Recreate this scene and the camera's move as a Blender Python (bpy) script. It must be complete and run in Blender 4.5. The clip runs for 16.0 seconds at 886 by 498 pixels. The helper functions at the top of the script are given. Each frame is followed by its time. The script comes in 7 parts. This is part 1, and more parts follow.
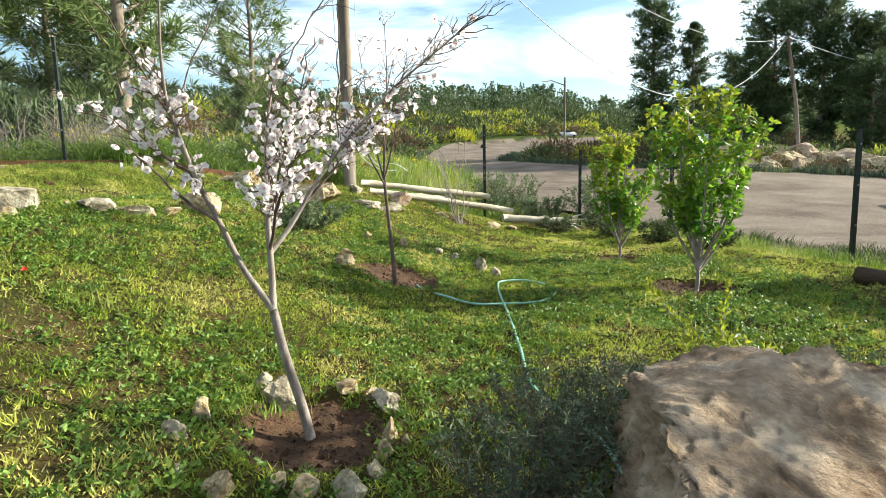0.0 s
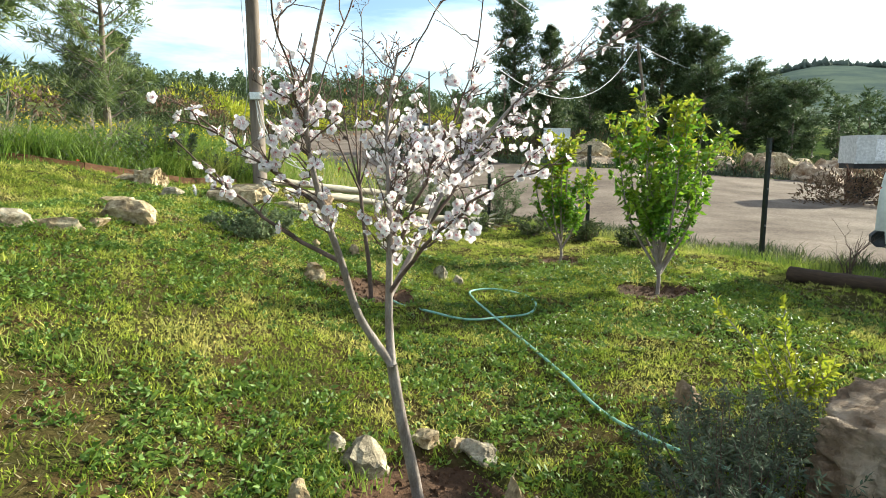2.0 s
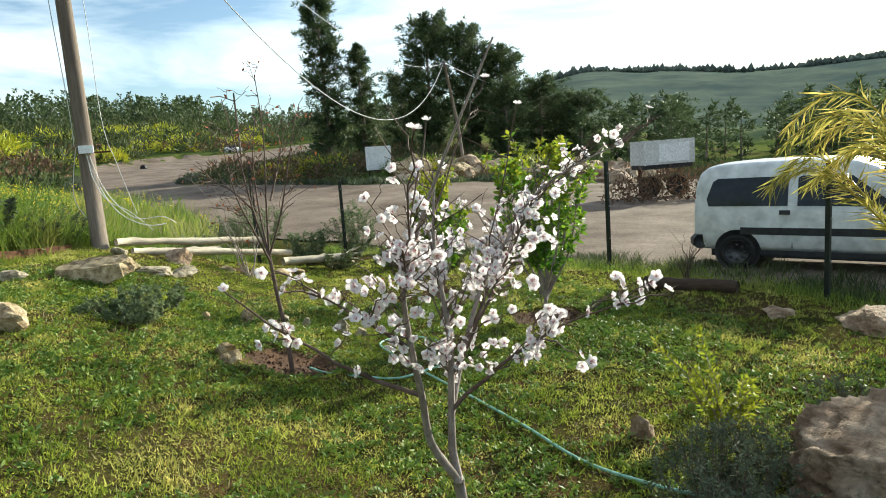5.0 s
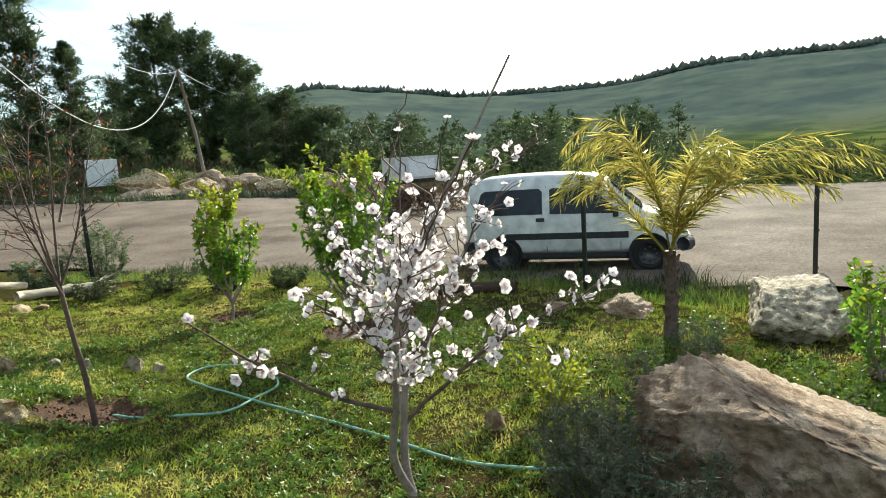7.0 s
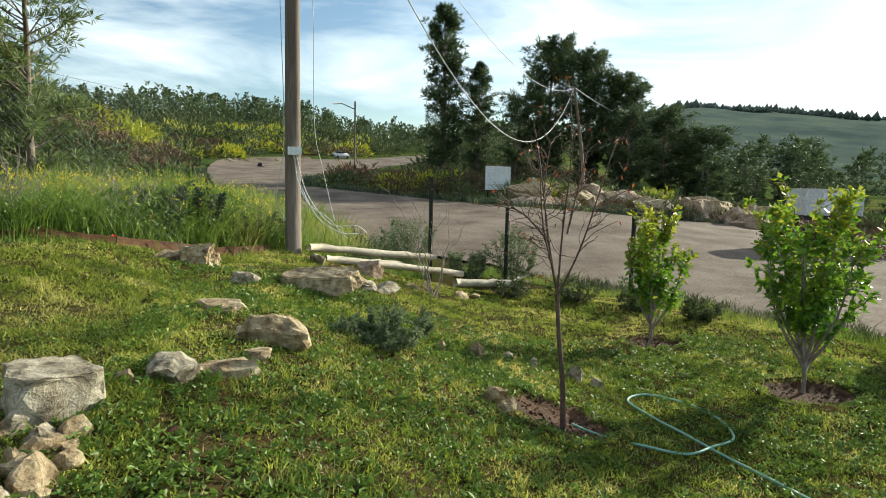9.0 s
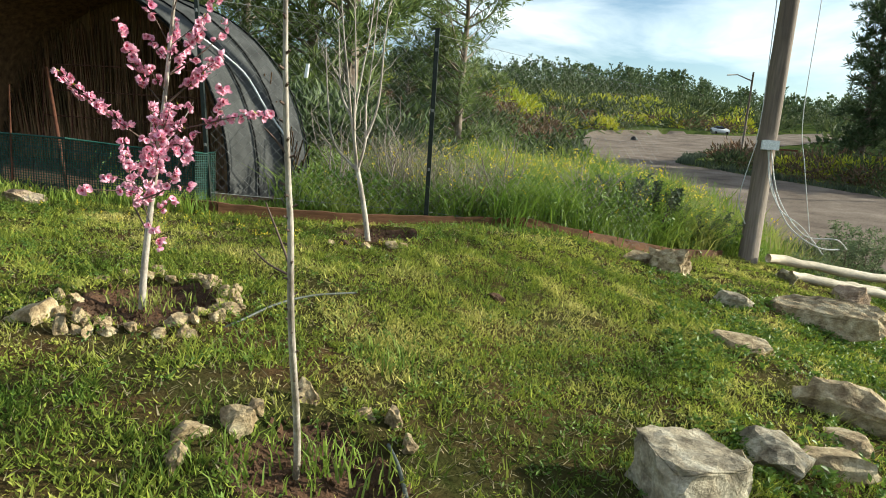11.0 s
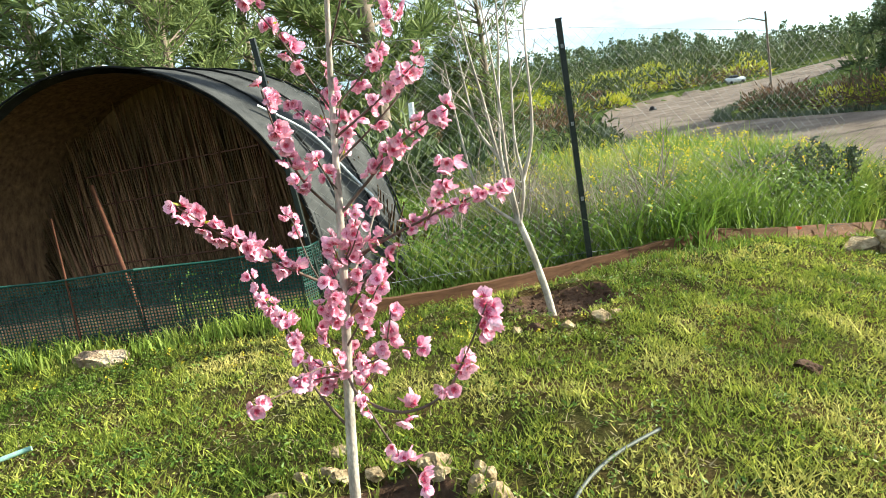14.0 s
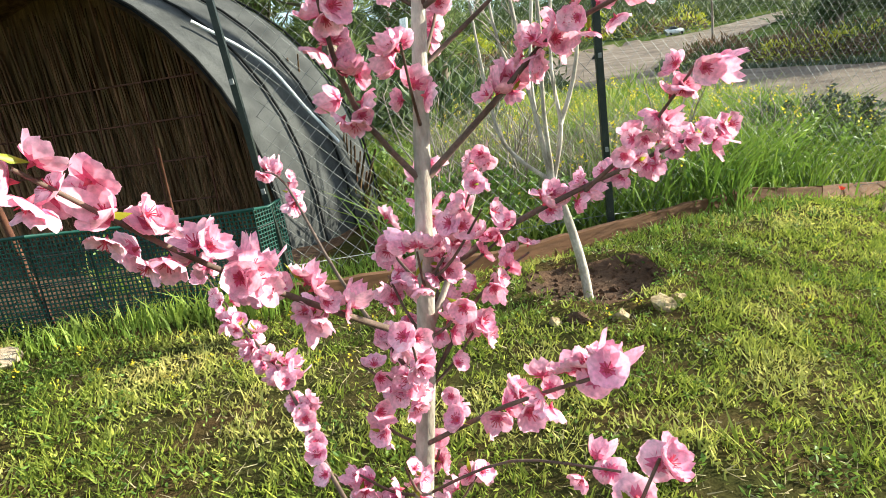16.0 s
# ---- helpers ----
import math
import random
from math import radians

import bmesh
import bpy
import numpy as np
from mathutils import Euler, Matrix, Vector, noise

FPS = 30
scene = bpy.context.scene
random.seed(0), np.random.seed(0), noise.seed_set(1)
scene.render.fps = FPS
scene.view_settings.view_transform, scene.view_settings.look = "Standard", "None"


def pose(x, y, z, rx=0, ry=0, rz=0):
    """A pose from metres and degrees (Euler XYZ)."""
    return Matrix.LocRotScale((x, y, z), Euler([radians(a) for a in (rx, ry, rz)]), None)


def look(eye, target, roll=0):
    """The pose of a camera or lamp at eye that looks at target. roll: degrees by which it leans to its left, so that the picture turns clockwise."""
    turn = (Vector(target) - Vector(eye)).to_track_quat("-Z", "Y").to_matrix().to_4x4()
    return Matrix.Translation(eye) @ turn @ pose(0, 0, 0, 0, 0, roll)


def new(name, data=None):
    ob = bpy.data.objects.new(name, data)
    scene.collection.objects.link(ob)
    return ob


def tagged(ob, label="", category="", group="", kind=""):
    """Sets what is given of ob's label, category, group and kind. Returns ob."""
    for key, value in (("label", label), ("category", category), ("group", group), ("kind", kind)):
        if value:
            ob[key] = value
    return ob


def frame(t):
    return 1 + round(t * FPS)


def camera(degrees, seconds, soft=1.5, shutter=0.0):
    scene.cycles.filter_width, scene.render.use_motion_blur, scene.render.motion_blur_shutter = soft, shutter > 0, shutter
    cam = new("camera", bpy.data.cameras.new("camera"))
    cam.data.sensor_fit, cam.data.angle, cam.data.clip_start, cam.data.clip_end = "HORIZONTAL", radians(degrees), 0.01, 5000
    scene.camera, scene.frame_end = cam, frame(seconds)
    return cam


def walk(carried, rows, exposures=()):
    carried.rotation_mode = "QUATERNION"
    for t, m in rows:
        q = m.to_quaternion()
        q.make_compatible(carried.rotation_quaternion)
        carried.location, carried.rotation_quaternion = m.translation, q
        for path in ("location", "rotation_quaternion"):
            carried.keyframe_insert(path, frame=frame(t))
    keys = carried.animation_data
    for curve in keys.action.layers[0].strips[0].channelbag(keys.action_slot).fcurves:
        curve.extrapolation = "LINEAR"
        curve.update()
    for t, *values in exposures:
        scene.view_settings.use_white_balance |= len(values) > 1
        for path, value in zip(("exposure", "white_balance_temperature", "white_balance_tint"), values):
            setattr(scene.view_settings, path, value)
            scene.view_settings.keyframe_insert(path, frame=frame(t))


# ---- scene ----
cam = camera(71.1, 16.0, soft=0.95)
PATH = [
    (0, (1.046, -0.174, 1.67), (0.808, 1.794, 1.401), -1.2),
    (0.5, (0.602, -0.089, 1.65), (0.455, 1.883, 1.35), -5.0),
    (1, (0.221, 0.074, 1.682), (0.187, 2.063, 1.469), -5.2),
    (1.5, (-0.054, 0.218, 1.751), (-0.059, 2.201, 1.49), -3.6),
    (2, (-0.286, 0.315, 1.826), (-0.053, 2.278, 1.523), -0.3),
    (2.5, (-0.432, 0.44, 1.895), (-0.152, 2.41, 1.689), -2.8),
    (3, (-0.592, 0.591, 1.966), (-0.288, 2.561, 1.802), -4.3),
    (3.5, (-0.777, 0.596, 2.013), (-0.272, 2.523, 1.842), -2.0),
    (3.7, (-0.822, 0.557, 2.075), (-0.256, 2.461, 1.84), -3.0),
    (5.8, (-1.505, 0.677, 2.312), (-0.571, 2.422, 2.029), -6.2),
    (6, (-1.588, 0.737, 2.306), (-0.607, 2.463, 2.07), -8.2),
    (6.5, (-1.701, 0.879, 2.328), (-0.481, 2.442, 2.063), -6.0),
    (7, (-1.869, 1.059, 2.341), (-0.405, 2.389, 2.043), -3.8),
    (7.5, (-1.935, 1.257, 2.353), (-0.408, 2.516, 2.063), -3.6),
    (8, (-2.067, 1.513, 2.389), (-0.794, 3.04, 2.166), -1.9),
    (8.5, (-2.332, 1.743, 2.394), (-1.333, 3.466, 2.213), -1.0),
    (9, (-2.674, 1.913, 2.442), (-2.115, 3.82, 2.221), 1.1),
    (9.5, (-2.995, 2.141, 2.436), (-2.834, 4.11, 2.124), -0.2),
    (10, (-3.294, 2.273, 2.499), (-3.605, 4.212, 2.118), 1.7),
    (10.2, (-3.462, 2.34, 2.542), (-3.808, 4.281, 2.21), 3.4),
    (12.3, (-4.729, 3.245, 2.787), (-5.48, 5.029, 2.283), -1.0),
    (12.5, (-4.827, 3.317, 2.796), (-5.576, 5.094, 2.267), -2.2),
    (13, (-5.067, 3.529, 2.815), (-5.904, 5.278, 2.323), -5.3),
    (13.5, (-5.297, 3.682, 2.832), (-6.071, 5.496, 2.499), -9.5),
    (14, (-5.492, 3.778, 2.857), (-6.097, 5.66, 2.553), -9.6),
    (14.5, (-5.615, 4.004, 2.835), (-6.212, 5.893, 2.559), -8.8),
    (15, (-5.752, 4.225, 2.827), (-6.332, 6.094, 2.414), -7.8),
    (15.5, (-5.969, 4.449, 2.825), (-6.372, 6.351, 2.356), -9.4),
    (16, (-6.119, 4.604, 2.847), (-6.543, 6.494, 2.349), -8.2),
]
walk(cam, [(t, look(eye, target, roll)) for t, eye, target, roll in PATH], exposures=[(0.0, 1.40, 6500, 2), (2.5, 1.35, 6500, 2), (3.0, 1.22, 6500, 2), (3.5, 1.10, 6500, 2), (6.0, 1.02, 6500, 2), (6.5, 1.10, 6500, 2), (7.5, 1.12, 6500, 2), (8.0, 1.02, 6500, 2), (8.5, 0.80, 6500, 2), (10.0, 0.77, 6500, 2), (12.5, 1.23, 6500, 2), (13.2, 1.37, 6500, 2), (14.0, 1.53, 6500, 2), (16.0, 1.59, 6500, 2)])


from mathutils import geometry

# ---- world, sun, exposure ----
SUN_AZ, SUN_EL = 22.0, 20.5          # degrees; azimuth counted from +x towards +y


def build_world():
    w = bpy.data.worlds.new("sky")
    scene.world = w
    w.use_nodes = True
    nt = w.node_tree
    nt.nodes.clear()
    out = nt.nodes.new("ShaderNodeOutputWorld")
    bg = nt.nodes.new("ShaderNodeBackground")
    sky = nt.nodes.new("ShaderNodeTexSky")
    sky.sky_type = 'NISHITA'
    sky.sun_disc = False
    sky.sun_elevation = radians(SUN_EL)
    sky.sun_rotation = radians(90 - SUN_AZ)
    sky.air_density, sky.dust_density, sky.ozone_density = 1.0, 0.5, 2.0
    bg.inputs["Strength"].default_value = 0.088
    # thin streaked cloud over the blue
    geo = nt.nodes.new("ShaderNodeTexCoord")
    mp = nt.nodes.new("ShaderNodeMapping")
    mp.inputs["Scale"].default_value = (1.0, 1.6, 5.0)
    mp.inputs["Rotation"].default_value = (0.1, 0.12, 0.6)
    no = nt.nodes.new("ShaderNodeTexNoise")
    no.inputs["Scale"].default_value = 2.3
    no.inputs["Detail"].default_value = 8
    no.inputs["Roughness"].default_value = 0.55
    no.inputs["Distortion"].default_value = 0.4
    ramp = nt.nodes.new("ShaderNodeValToRGB")
    ramp.color_ramp.elements[0].position = 0.42
    ramp.color_ramp.elements[1].position = 0.72
    mix = nt.nodes.new("ShaderNodeMix")
    mix.data_type = 'RGBA'
    mix.inputs["B"].default_value = (10.2, 10.7, 11.0, 1)
    mul = nt.nodes.new("ShaderNodeMath")
    mul.operation = 'MULTIPLY'
    mul.inputs[1].default_value = 0.8
    nt.links.new(geo.outputs["Generated"], mp.inputs["Vector"])
    nt.links.new(mp.outputs["Vector"], no.inputs["Vector"])
    nt.links.new(no.outputs["Fac"], ramp.inputs["Fac"])
    nt.links.new(ramp.outputs["Color"], mul.inputs[0])
    nt.links.new(mul.outputs[0], mix.inputs["Factor"])
    nt.links.new(sky.outputs["Color"], mix.inputs["A"])
    nt.links.new(mix.outputs["Result"], bg.inputs["Color"])
    nt.links.new(bg.outputs["Background"], out.inputs["Surface"])


build_world()
sun_dir = Vector((math.cos(radians(SUN_EL)) * math.cos(radians(SUN_AZ)), math.cos(radians(SUN_EL)) * math.sin(radians(SUN_AZ)), math.sin(radians(SUN_EL))))
sun_data = bpy.data.lights.new("sun", 'SUN')
sun_data.energy, sun_data.angle, sun_data.color = 5.0, radians(0.6), (1.0, 0.94, 0.80)
sun = new("sun", sun_data)
sun.matrix_world = look(sun_dir * 100, (0, 0, 0))


# ---- materials ----
def node_material(name, cols, scale=6.0, rough=0.8, bump=0.0, bump_scale=None, fine=None, island=0.0, objrand=0.0, transl=0.0, tcol=None, metal=0.0, spec=0.3, stretch=(1, 1, 1), coat=0.0):
    """cols: two or three base colours mixed by coarse and fine noise; transl: share of light that passes through a leaf."""
    m = bpy.data.materials.new(name)
    m.use_nodes = True
    nt = m.node_tree
    n, l = nt.nodes, nt.links
    bs = n["Principled BSDF"]
    out = n["Material Output"]
    tc = n.new("ShaderNodeTexCoord")
    mp = n.new("ShaderNodeMapping")
    mp.inputs["Scale"].default_value = stretch
    l.new(tc.outputs["Object"], mp.inputs["Vector"])
    na = n.new("ShaderNodeTexNoise")
    na.inputs["Scale"].default_value = scale
    na.inputs["Detail"].default_value = 6
    na.inputs["Roughness"].default_value = 0.6
    l.new(mp.outputs["Vector"], na.inputs["Vector"])
    ramp = n.new("ShaderNodeValToRGB")
    el = ramp.color_ramp.elements
    el[0].position, el[1].position = 0.32, 0.68
    el[0].color, el[1].color = (*cols[0], 1), (*cols[-1], 1)
    if len(cols) == 3:
        e = el.new(0.5)
        e.color = (*cols[1], 1)
    l.new(na.outputs["Fac"], ramp.inputs["Fac"])
    col = ramp.outputs["Color"]
    nb = n.new("ShaderNodeTexNoise")
    nb.inputs["Scale"].default_value = fine or scale * 9
    nb.inputs["Detail"].default_value = 4
    l.new(mp.outputs["Vector"], nb.inputs["Vector"])
    hv = n.new("ShaderNodeHueSaturation")
    mr = n.new("ShaderNodeMapRange")
    mr.inputs["From Min"].default_value, mr.inputs["From Max"].default_value = 0.3, 0.7
    mr.inputs["To Min"].default_value, mr.inputs["To Max"].default_value = 0.78, 1.22
    l.new(nb.outputs["Fac"], mr.inputs["Value"])
    l.new(mr.outputs["Result"], hv.inputs["Value"])
    l.new(col, hv.inputs["Color"])
    col = hv.outputs["Color"]
    if island or objrand:
        if island:
            src = n.new("ShaderNodeNewGeometry").outputs["Random Per Island"]
        else:
            src = n.new("ShaderNodeObjectInfo").outputs["Random"]
        k = island or objrand
        h2 = n.new("ShaderNodeHueSaturation")
        m2 = n.new("ShaderNodeMapRange")
        m2.inputs["To Min"].default_value, m2.inputs["To Max"].default_value = 1 - k, 1 + k
        m3 = n.new("ShaderNodeMapRange")
        m3.inputs["To Min"].default_value, m3.inputs["To Max"].default_value = 0.5 + 0.045 * k, 0.5 - 0.045 * k
        l.new(src, m2.inputs["Value"])
        l.new(src, m3.inputs["Value"])
        l.new(m2.outputs["Result"], h2.inputs["Value"])
        l.new(m3.outputs["Result"], h2.inputs["Hue"])
        l.new(col, h2.inputs["Color"])
        col = h2.outputs["Color"]
    l.new(col, bs.inputs["Base Color"])
    bs.inputs["Roughness"].default_value = rough
    bs.inputs["Metallic"].default_value = metal
    bs.inputs["Specular IOR Level"].default_value = spec
    bs.inputs["Coat Weight"].default_value = coat
    if bump:
        bn = n.new("ShaderNodeTexNoise")
        bn.inputs["Scale"].default_value = bump_scale or scale * 5
        bn.inputs["Detail"].default_value = 8
        bn.inputs["Roughness"].default_value = 0.65
        l.new(mp.outputs["Vector"], bn.inputs["Vector"])
        bp = n.new("ShaderNodeBump")
        bp.inputs["Strength"].default_value = 0.9
        bp.inputs["Distance"].default_value = bump
        l.new(bn.outputs["Fac"], bp.inputs["Height"])
        l.new(bp.outputs["Normal"], bs.inputs["Normal"])
    if transl:
        tr = n.new("ShaderNodeBsdfTranslucent")
        if tcol:
            tr.inputs["Color"].default_value = (*tcol, 1)
        else:
            l.new(col, tr.inputs["Color"])
        mx = n.new("ShaderNodeMixShader")
        mx.inputs["Fac"].default_value = transl
        l.new(bs.outputs["BSDF"], mx.inputs[1])
        l.new(tr.outputs["BSDF"], mx.inputs[2])
        l.new(mx.outputs["Shader"], out.inputs["Surface"])
    return m


def ground_material():
    """Thatch, soil and far scrub, told apart by the sheet's zone attribute."""
    m = node_material("lawn_soil", [(0.085, 0.052, 0.025), (0.055, 0.048, 0.018), (0.034, 0.042, 0.012)], scale=2.2, rough=0.95, bump=0.04, bump_scale=22, fine=45, spec=0.0)
    nt = m.node_tree
    n, l = nt.nodes, nt.links
    bs = n["Principled BSDF"]
    near = bs.inputs["Base Color"].links[0].from_socket
    at = n.new("ShaderNodeAttribute")
    at.attribute_name = "far_zone"
    tc = n.new("ShaderNodeTexCoord")
    no = n.new("ShaderNodeTexNoise")
    no.inputs["Scale"].default_value = 0.035
    no.inputs["Detail"].default_value = 9
    no.inputs["Roughness"].default_value = 0.62
    l.new(tc.outputs["Object"], no.inputs["Vector"])
    rp = n.new("ShaderNodeValToRGB")
    e = rp.color_ramp.elements
    e[0].position, e[0].color = 0.36, (0.035, 0.055, 0.022, 1)
    e[1].position, e[1].color = 0.66, (0.10, 0.075, 0.045, 1)
    k = e.new(0.48)
    k.color = (0.06, 0.085, 0.025, 1)
    k = e.new(0.56)
    k.color = (0.12, 0.14, 0.04, 1)
    l.new(no.outputs["Fac"], rp.inputs["Fac"])
    mx = n.new("ShaderNodeMix")
    mx.data_type = 'RGBA'
    l.new(at.outputs["Fac"], mx.inputs["Factor"])
    l.new(near, mx.inputs["A"])
    l.new(rp.outputs["Color"], mx.inputs["B"])
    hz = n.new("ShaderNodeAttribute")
    hz.attribute_name = "hill_haze"
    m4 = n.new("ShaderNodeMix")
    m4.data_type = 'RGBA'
    # hill tones paled and blued: distance haze is put into the colour
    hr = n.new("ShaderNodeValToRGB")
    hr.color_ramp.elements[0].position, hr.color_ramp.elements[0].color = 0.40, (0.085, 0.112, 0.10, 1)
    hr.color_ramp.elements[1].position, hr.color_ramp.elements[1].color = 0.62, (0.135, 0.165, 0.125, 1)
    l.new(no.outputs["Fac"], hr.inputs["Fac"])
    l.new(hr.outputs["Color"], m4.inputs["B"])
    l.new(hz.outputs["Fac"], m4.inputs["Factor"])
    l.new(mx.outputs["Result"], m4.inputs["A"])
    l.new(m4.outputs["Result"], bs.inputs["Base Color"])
    return m


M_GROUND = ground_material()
M_ROAD = node_material("road_dirt", [(0.11, 0.082, 0.064), (0.178, 0.138, 0.11), (0.245, 0.195, 0.157)], scale=0.5, rough=0.97, bump=0.03, bump_scale=9, fine=14, spec=0.08)
M_GRASS = node_material("grass_blades", [(0.09, 0.16, 0.02), (0.285, 0.345, 0.05), (0.64, 0.58, 0.18)], scale=1.3, spec=0.12, rough=0.65, island=0.55, transl=0.35)
M_GRASSDRY = node_material("dry_lawn_blades", [(0.08, 0.135, 0.02), (0.25, 0.295, 0.05), (0.53, 0.48, 0.16)], scale=1.3, spec=0.12, rough=0.65, island=0.5, transl=0.35)
M_DRYGRASS = node_material("dry_grass", [(0.30, 0.25, 0.13), (0.46, 0.39, 0.23)], scale=0.8, rough=0.8, island=0.3, transl=0.3)
M_DRYGREY = node_material("grey_dead_stalk", [(0.17, 0.145, 0.11), (0.33, 0.285, 0.21)], scale=0.8, rough=0.9, island=0.3, transl=0.2)
M_MEADOW = node_material("meadow_grass", [(0.10, 0.18, 0.025), (0.20, 0.28, 0.045), (0.36, 0.35, 0.095)], scale=0.6, rough=0.6, island=0.3, transl=0.4)
M_WEED = node_material("weed_leaves", [(0.075, 0.145, 0.022), (0.17, 0.255, 0.045)], scale=1.5, rough=0.5, island=0.3, transl=0.3)
M_SOIL = node_material("turned_soil", [(0.045, 0.024, 0.013), (0.115, 0.06, 0.033)], scale=5, rough=1.0, bump=0.03, bump_scale=30)
M_ROCK = node_material("limestone", [(0.13, 0.08, 0.04), (0.38, 0.285, 0.165), (0.62, 0.51, 0.34)], scale=9.0, rough=0.92, bump=0.035, bump_scale=24)
M_ROCKGREY = node_material("weathered_limestone", [(0.11, 0.085, 0.055), (0.36, 0.30, 0.21), (0.62, 0.55, 0.42)], scale=9.0, rough=0.92, bump=0.035, bump_scale=26)
M_BOULDER = node_material("boulder_sandstone", [(0.17, 0.095, 0.048), (0.39, 0.275, 0.185), (0.58, 0.465, 0.35)], scale=2.8, rough=0.9, bump=0.09, bump_scale=18)
M_BARK = node_material("young_bark", [(0.16, 0.12, 0.10), (0.33, 0.28, 0.25)], scale=20, rough=0.75, bump=0.004, bump_scale=120, stretch=(1, 1, 0.35))
M_PALEBARK = node_material("pale_bark", [(0.20, 0.16, 0.13), (0.52, 0.46, 0.40)], scale=16, rough=0.7, bump=0.004, bump_scale=90, stretch=(1, 1, 0.4))
M_TWIG = node_material("twig_bark", [(0.07, 0.045, 0.035), (0.15, 0.10, 0.08)], scale=25, rough=0.8)
M_PINEBARK = node_material("pine_bark", [(0.12, 0.09, 0.07), (0.25, 0.20, 0.16)], scale=4, rough=0.95, bump=0.02)
M_WHITE_PETAL = node_material("almond_petal", [(0.80, 0.74, 0.75), (0.90, 0.86, 0.86)], scale=30, rough=0.6, transl=0.5, objrand=0.05)
M_PINK_PETAL = node_material("peach_petal", [(0.80, 0.31, 0.47), (0.90, 0.60, 0.70)], scale=25, rough=0.6, transl=0.3, objrand=0.12)
M_PINK_INNER = node_material("peach_petal_base", [(0.60, 0.07, 0.20), (0.74, 0.20, 0.34)], scale=25, rough=0.6, transl=0.3, objrand=0.1)
M_HEART_WHITE = node_material("almond_heart", [(0.45, 0.16, 0.20), (0.58, 0.28, 0.26)], scale=40, rough=0.7)
M_HEART_PINK = node_material("peach_heart", [(0.42, 0.03, 0.08), (0.55, 0.08, 0.12)], scale=40, rough=0.7)
M_CITRUS = node_material("citrus_leaf", [(0.06, 0.16, 0.014), (0.16, 0.30, 0.025), (0.32, 0.40, 0.04)], scale=1.6, rough=0.35, island=0.3, transl=0.4, spec=0.5)
M_YOUNGLEAF = node_material("yellow_green_leaf", [(0.20, 0.26, 0.02), (0.38, 0.38, 0.04)], scale=3, rough=0.4, island=0.25, transl=0.5)
M_PALM = node_material("palm_leaflet", [(0.22, 0.235, 0.045), (0.56, 0.46, 0.12)], scale=2, rough=0.4, island=0.4, transl=0.6)
M_PINE = node_material("pine_needles", [(0.05, 0.08, 0.034), (0.11, 0.15, 0.06)], scale=0.5, rough=0.6, island=0.35, transl=0.25)
M_PINENEAR = node_material("pine_needles_light", [(0.10, 0.15, 0.048), (0.20, 0.25, 0.085)], scale=0.5, rough=0.6, island=0.35, transl=0.35)
M_SCRUB = node_material("scrub_leaf", [(0.045, 0.07, 0.025), (0.10, 0.12, 0.045)], scale=0.7, rough=0.7, island=0.35, transl=0.25)
M_SAGE = node_material("grey_green_leaf", [(0.06, 0.082, 0.048), (0.125, 0.15, 0.095)], scale=2.5, rough=0.8, island=0.3, transl=0.2)
M_FEATHER = node_material("feathery_leaf", [(0.105, 0.145, 0.07), (0.20, 0.245, 0.125)], scale=2.5, rough=0.8, island=0.3, transl=0.3)
M_BROOM = node_material("yellow_broom", [(0.20, 0.28, 0.03), (0.50, 0.46, 0.035)], scale=0.4, rough=0.7, island=0.25, transl=0.3)
M_REDBRUSH = node_material("brown_brush", [(0.10, 0.06, 0.04), (0.20, 0.13, 0.075)], scale=0.4, rough=0.9, island=0.3, transl=0.15)
# ridge foliage: haze of the distance mixed into its pale tones
M_HAZEWOOD = node_material("hazed_woodland", [(0.11, 0.14, 0.125), (0.17, 0.20, 0.17)], scale=0.02, rough=0.95, island=0.08, transl=0.4, spec=0.0)
M_POST = node_material("dark_green_paint", [(0.012, 0.018, 0.015), (0.03, 0.035, 0.03)], scale=12, rough=0.5, metal=0.2, bump=0.001)
M_POLEWOOD = node_material("pole_timber", [(0.12, 0.09, 0.072), (0.25, 0.20, 0.16)], scale=5, rough=0.85, bump=0.01, stretch=(1, 1, 0.08))
M_DARKLOG = node_material("dark_brown_log", [(0.03, 0.018, 0.012), (0.075, 0.048, 0.033)], scale=4, rough=0.9, bump=0.01, stretch=(0.25, 1, 1))
M_LOG = node_material("weathered_log", [(0.32, 0.26, 0.18), (0.55, 0.48, 0.38)], scale=4, rough=0.85, bump=0.01, stretch=(0.25, 1, 1))
M_BEAM = node_material("rust_brown_timber", [(0.075, 0.034, 0.016), (0.17, 0.078, 0.036)], scale=4, rough=0.85, bump=0.008, stretch=(0.2, 1, 1))
M_HOSE = node_material("green_hose", [(0.16, 0.36, 0.27), (0.30, 0.50, 0.40)], scale=30, rough=0.45)
M_HOSEPALE = node_material("pale_hose", [(0.20, 0.40, 0.33), (0.36, 0.56, 0.48)], scale=30, rough=0.45)
M_HOSEDARK = node_material("dull_pipe", [(0.06, 0.07, 0.06), (0.12, 0.13, 0.11)], scale=30, rough=0.55)
M_WIRE = node_material("galvanised_wire", [(0.14, 0.145, 0.145), (0.26, 0.265, 0.265)], scale=30, rough=0.6, metal=0.3)
M_CABLE = node_material("pale_cable", [(0.42, 0.41, 0.40), (0.58, 0.57, 0.56)], scale=10, rough=0.6)
M_WHITEPAINT = node_material("white_car_paint", [(0.60, 0.605, 0.61), (0.64, 0.645, 0.65)], scale=0.6, rough=0.3, coat=0.4)
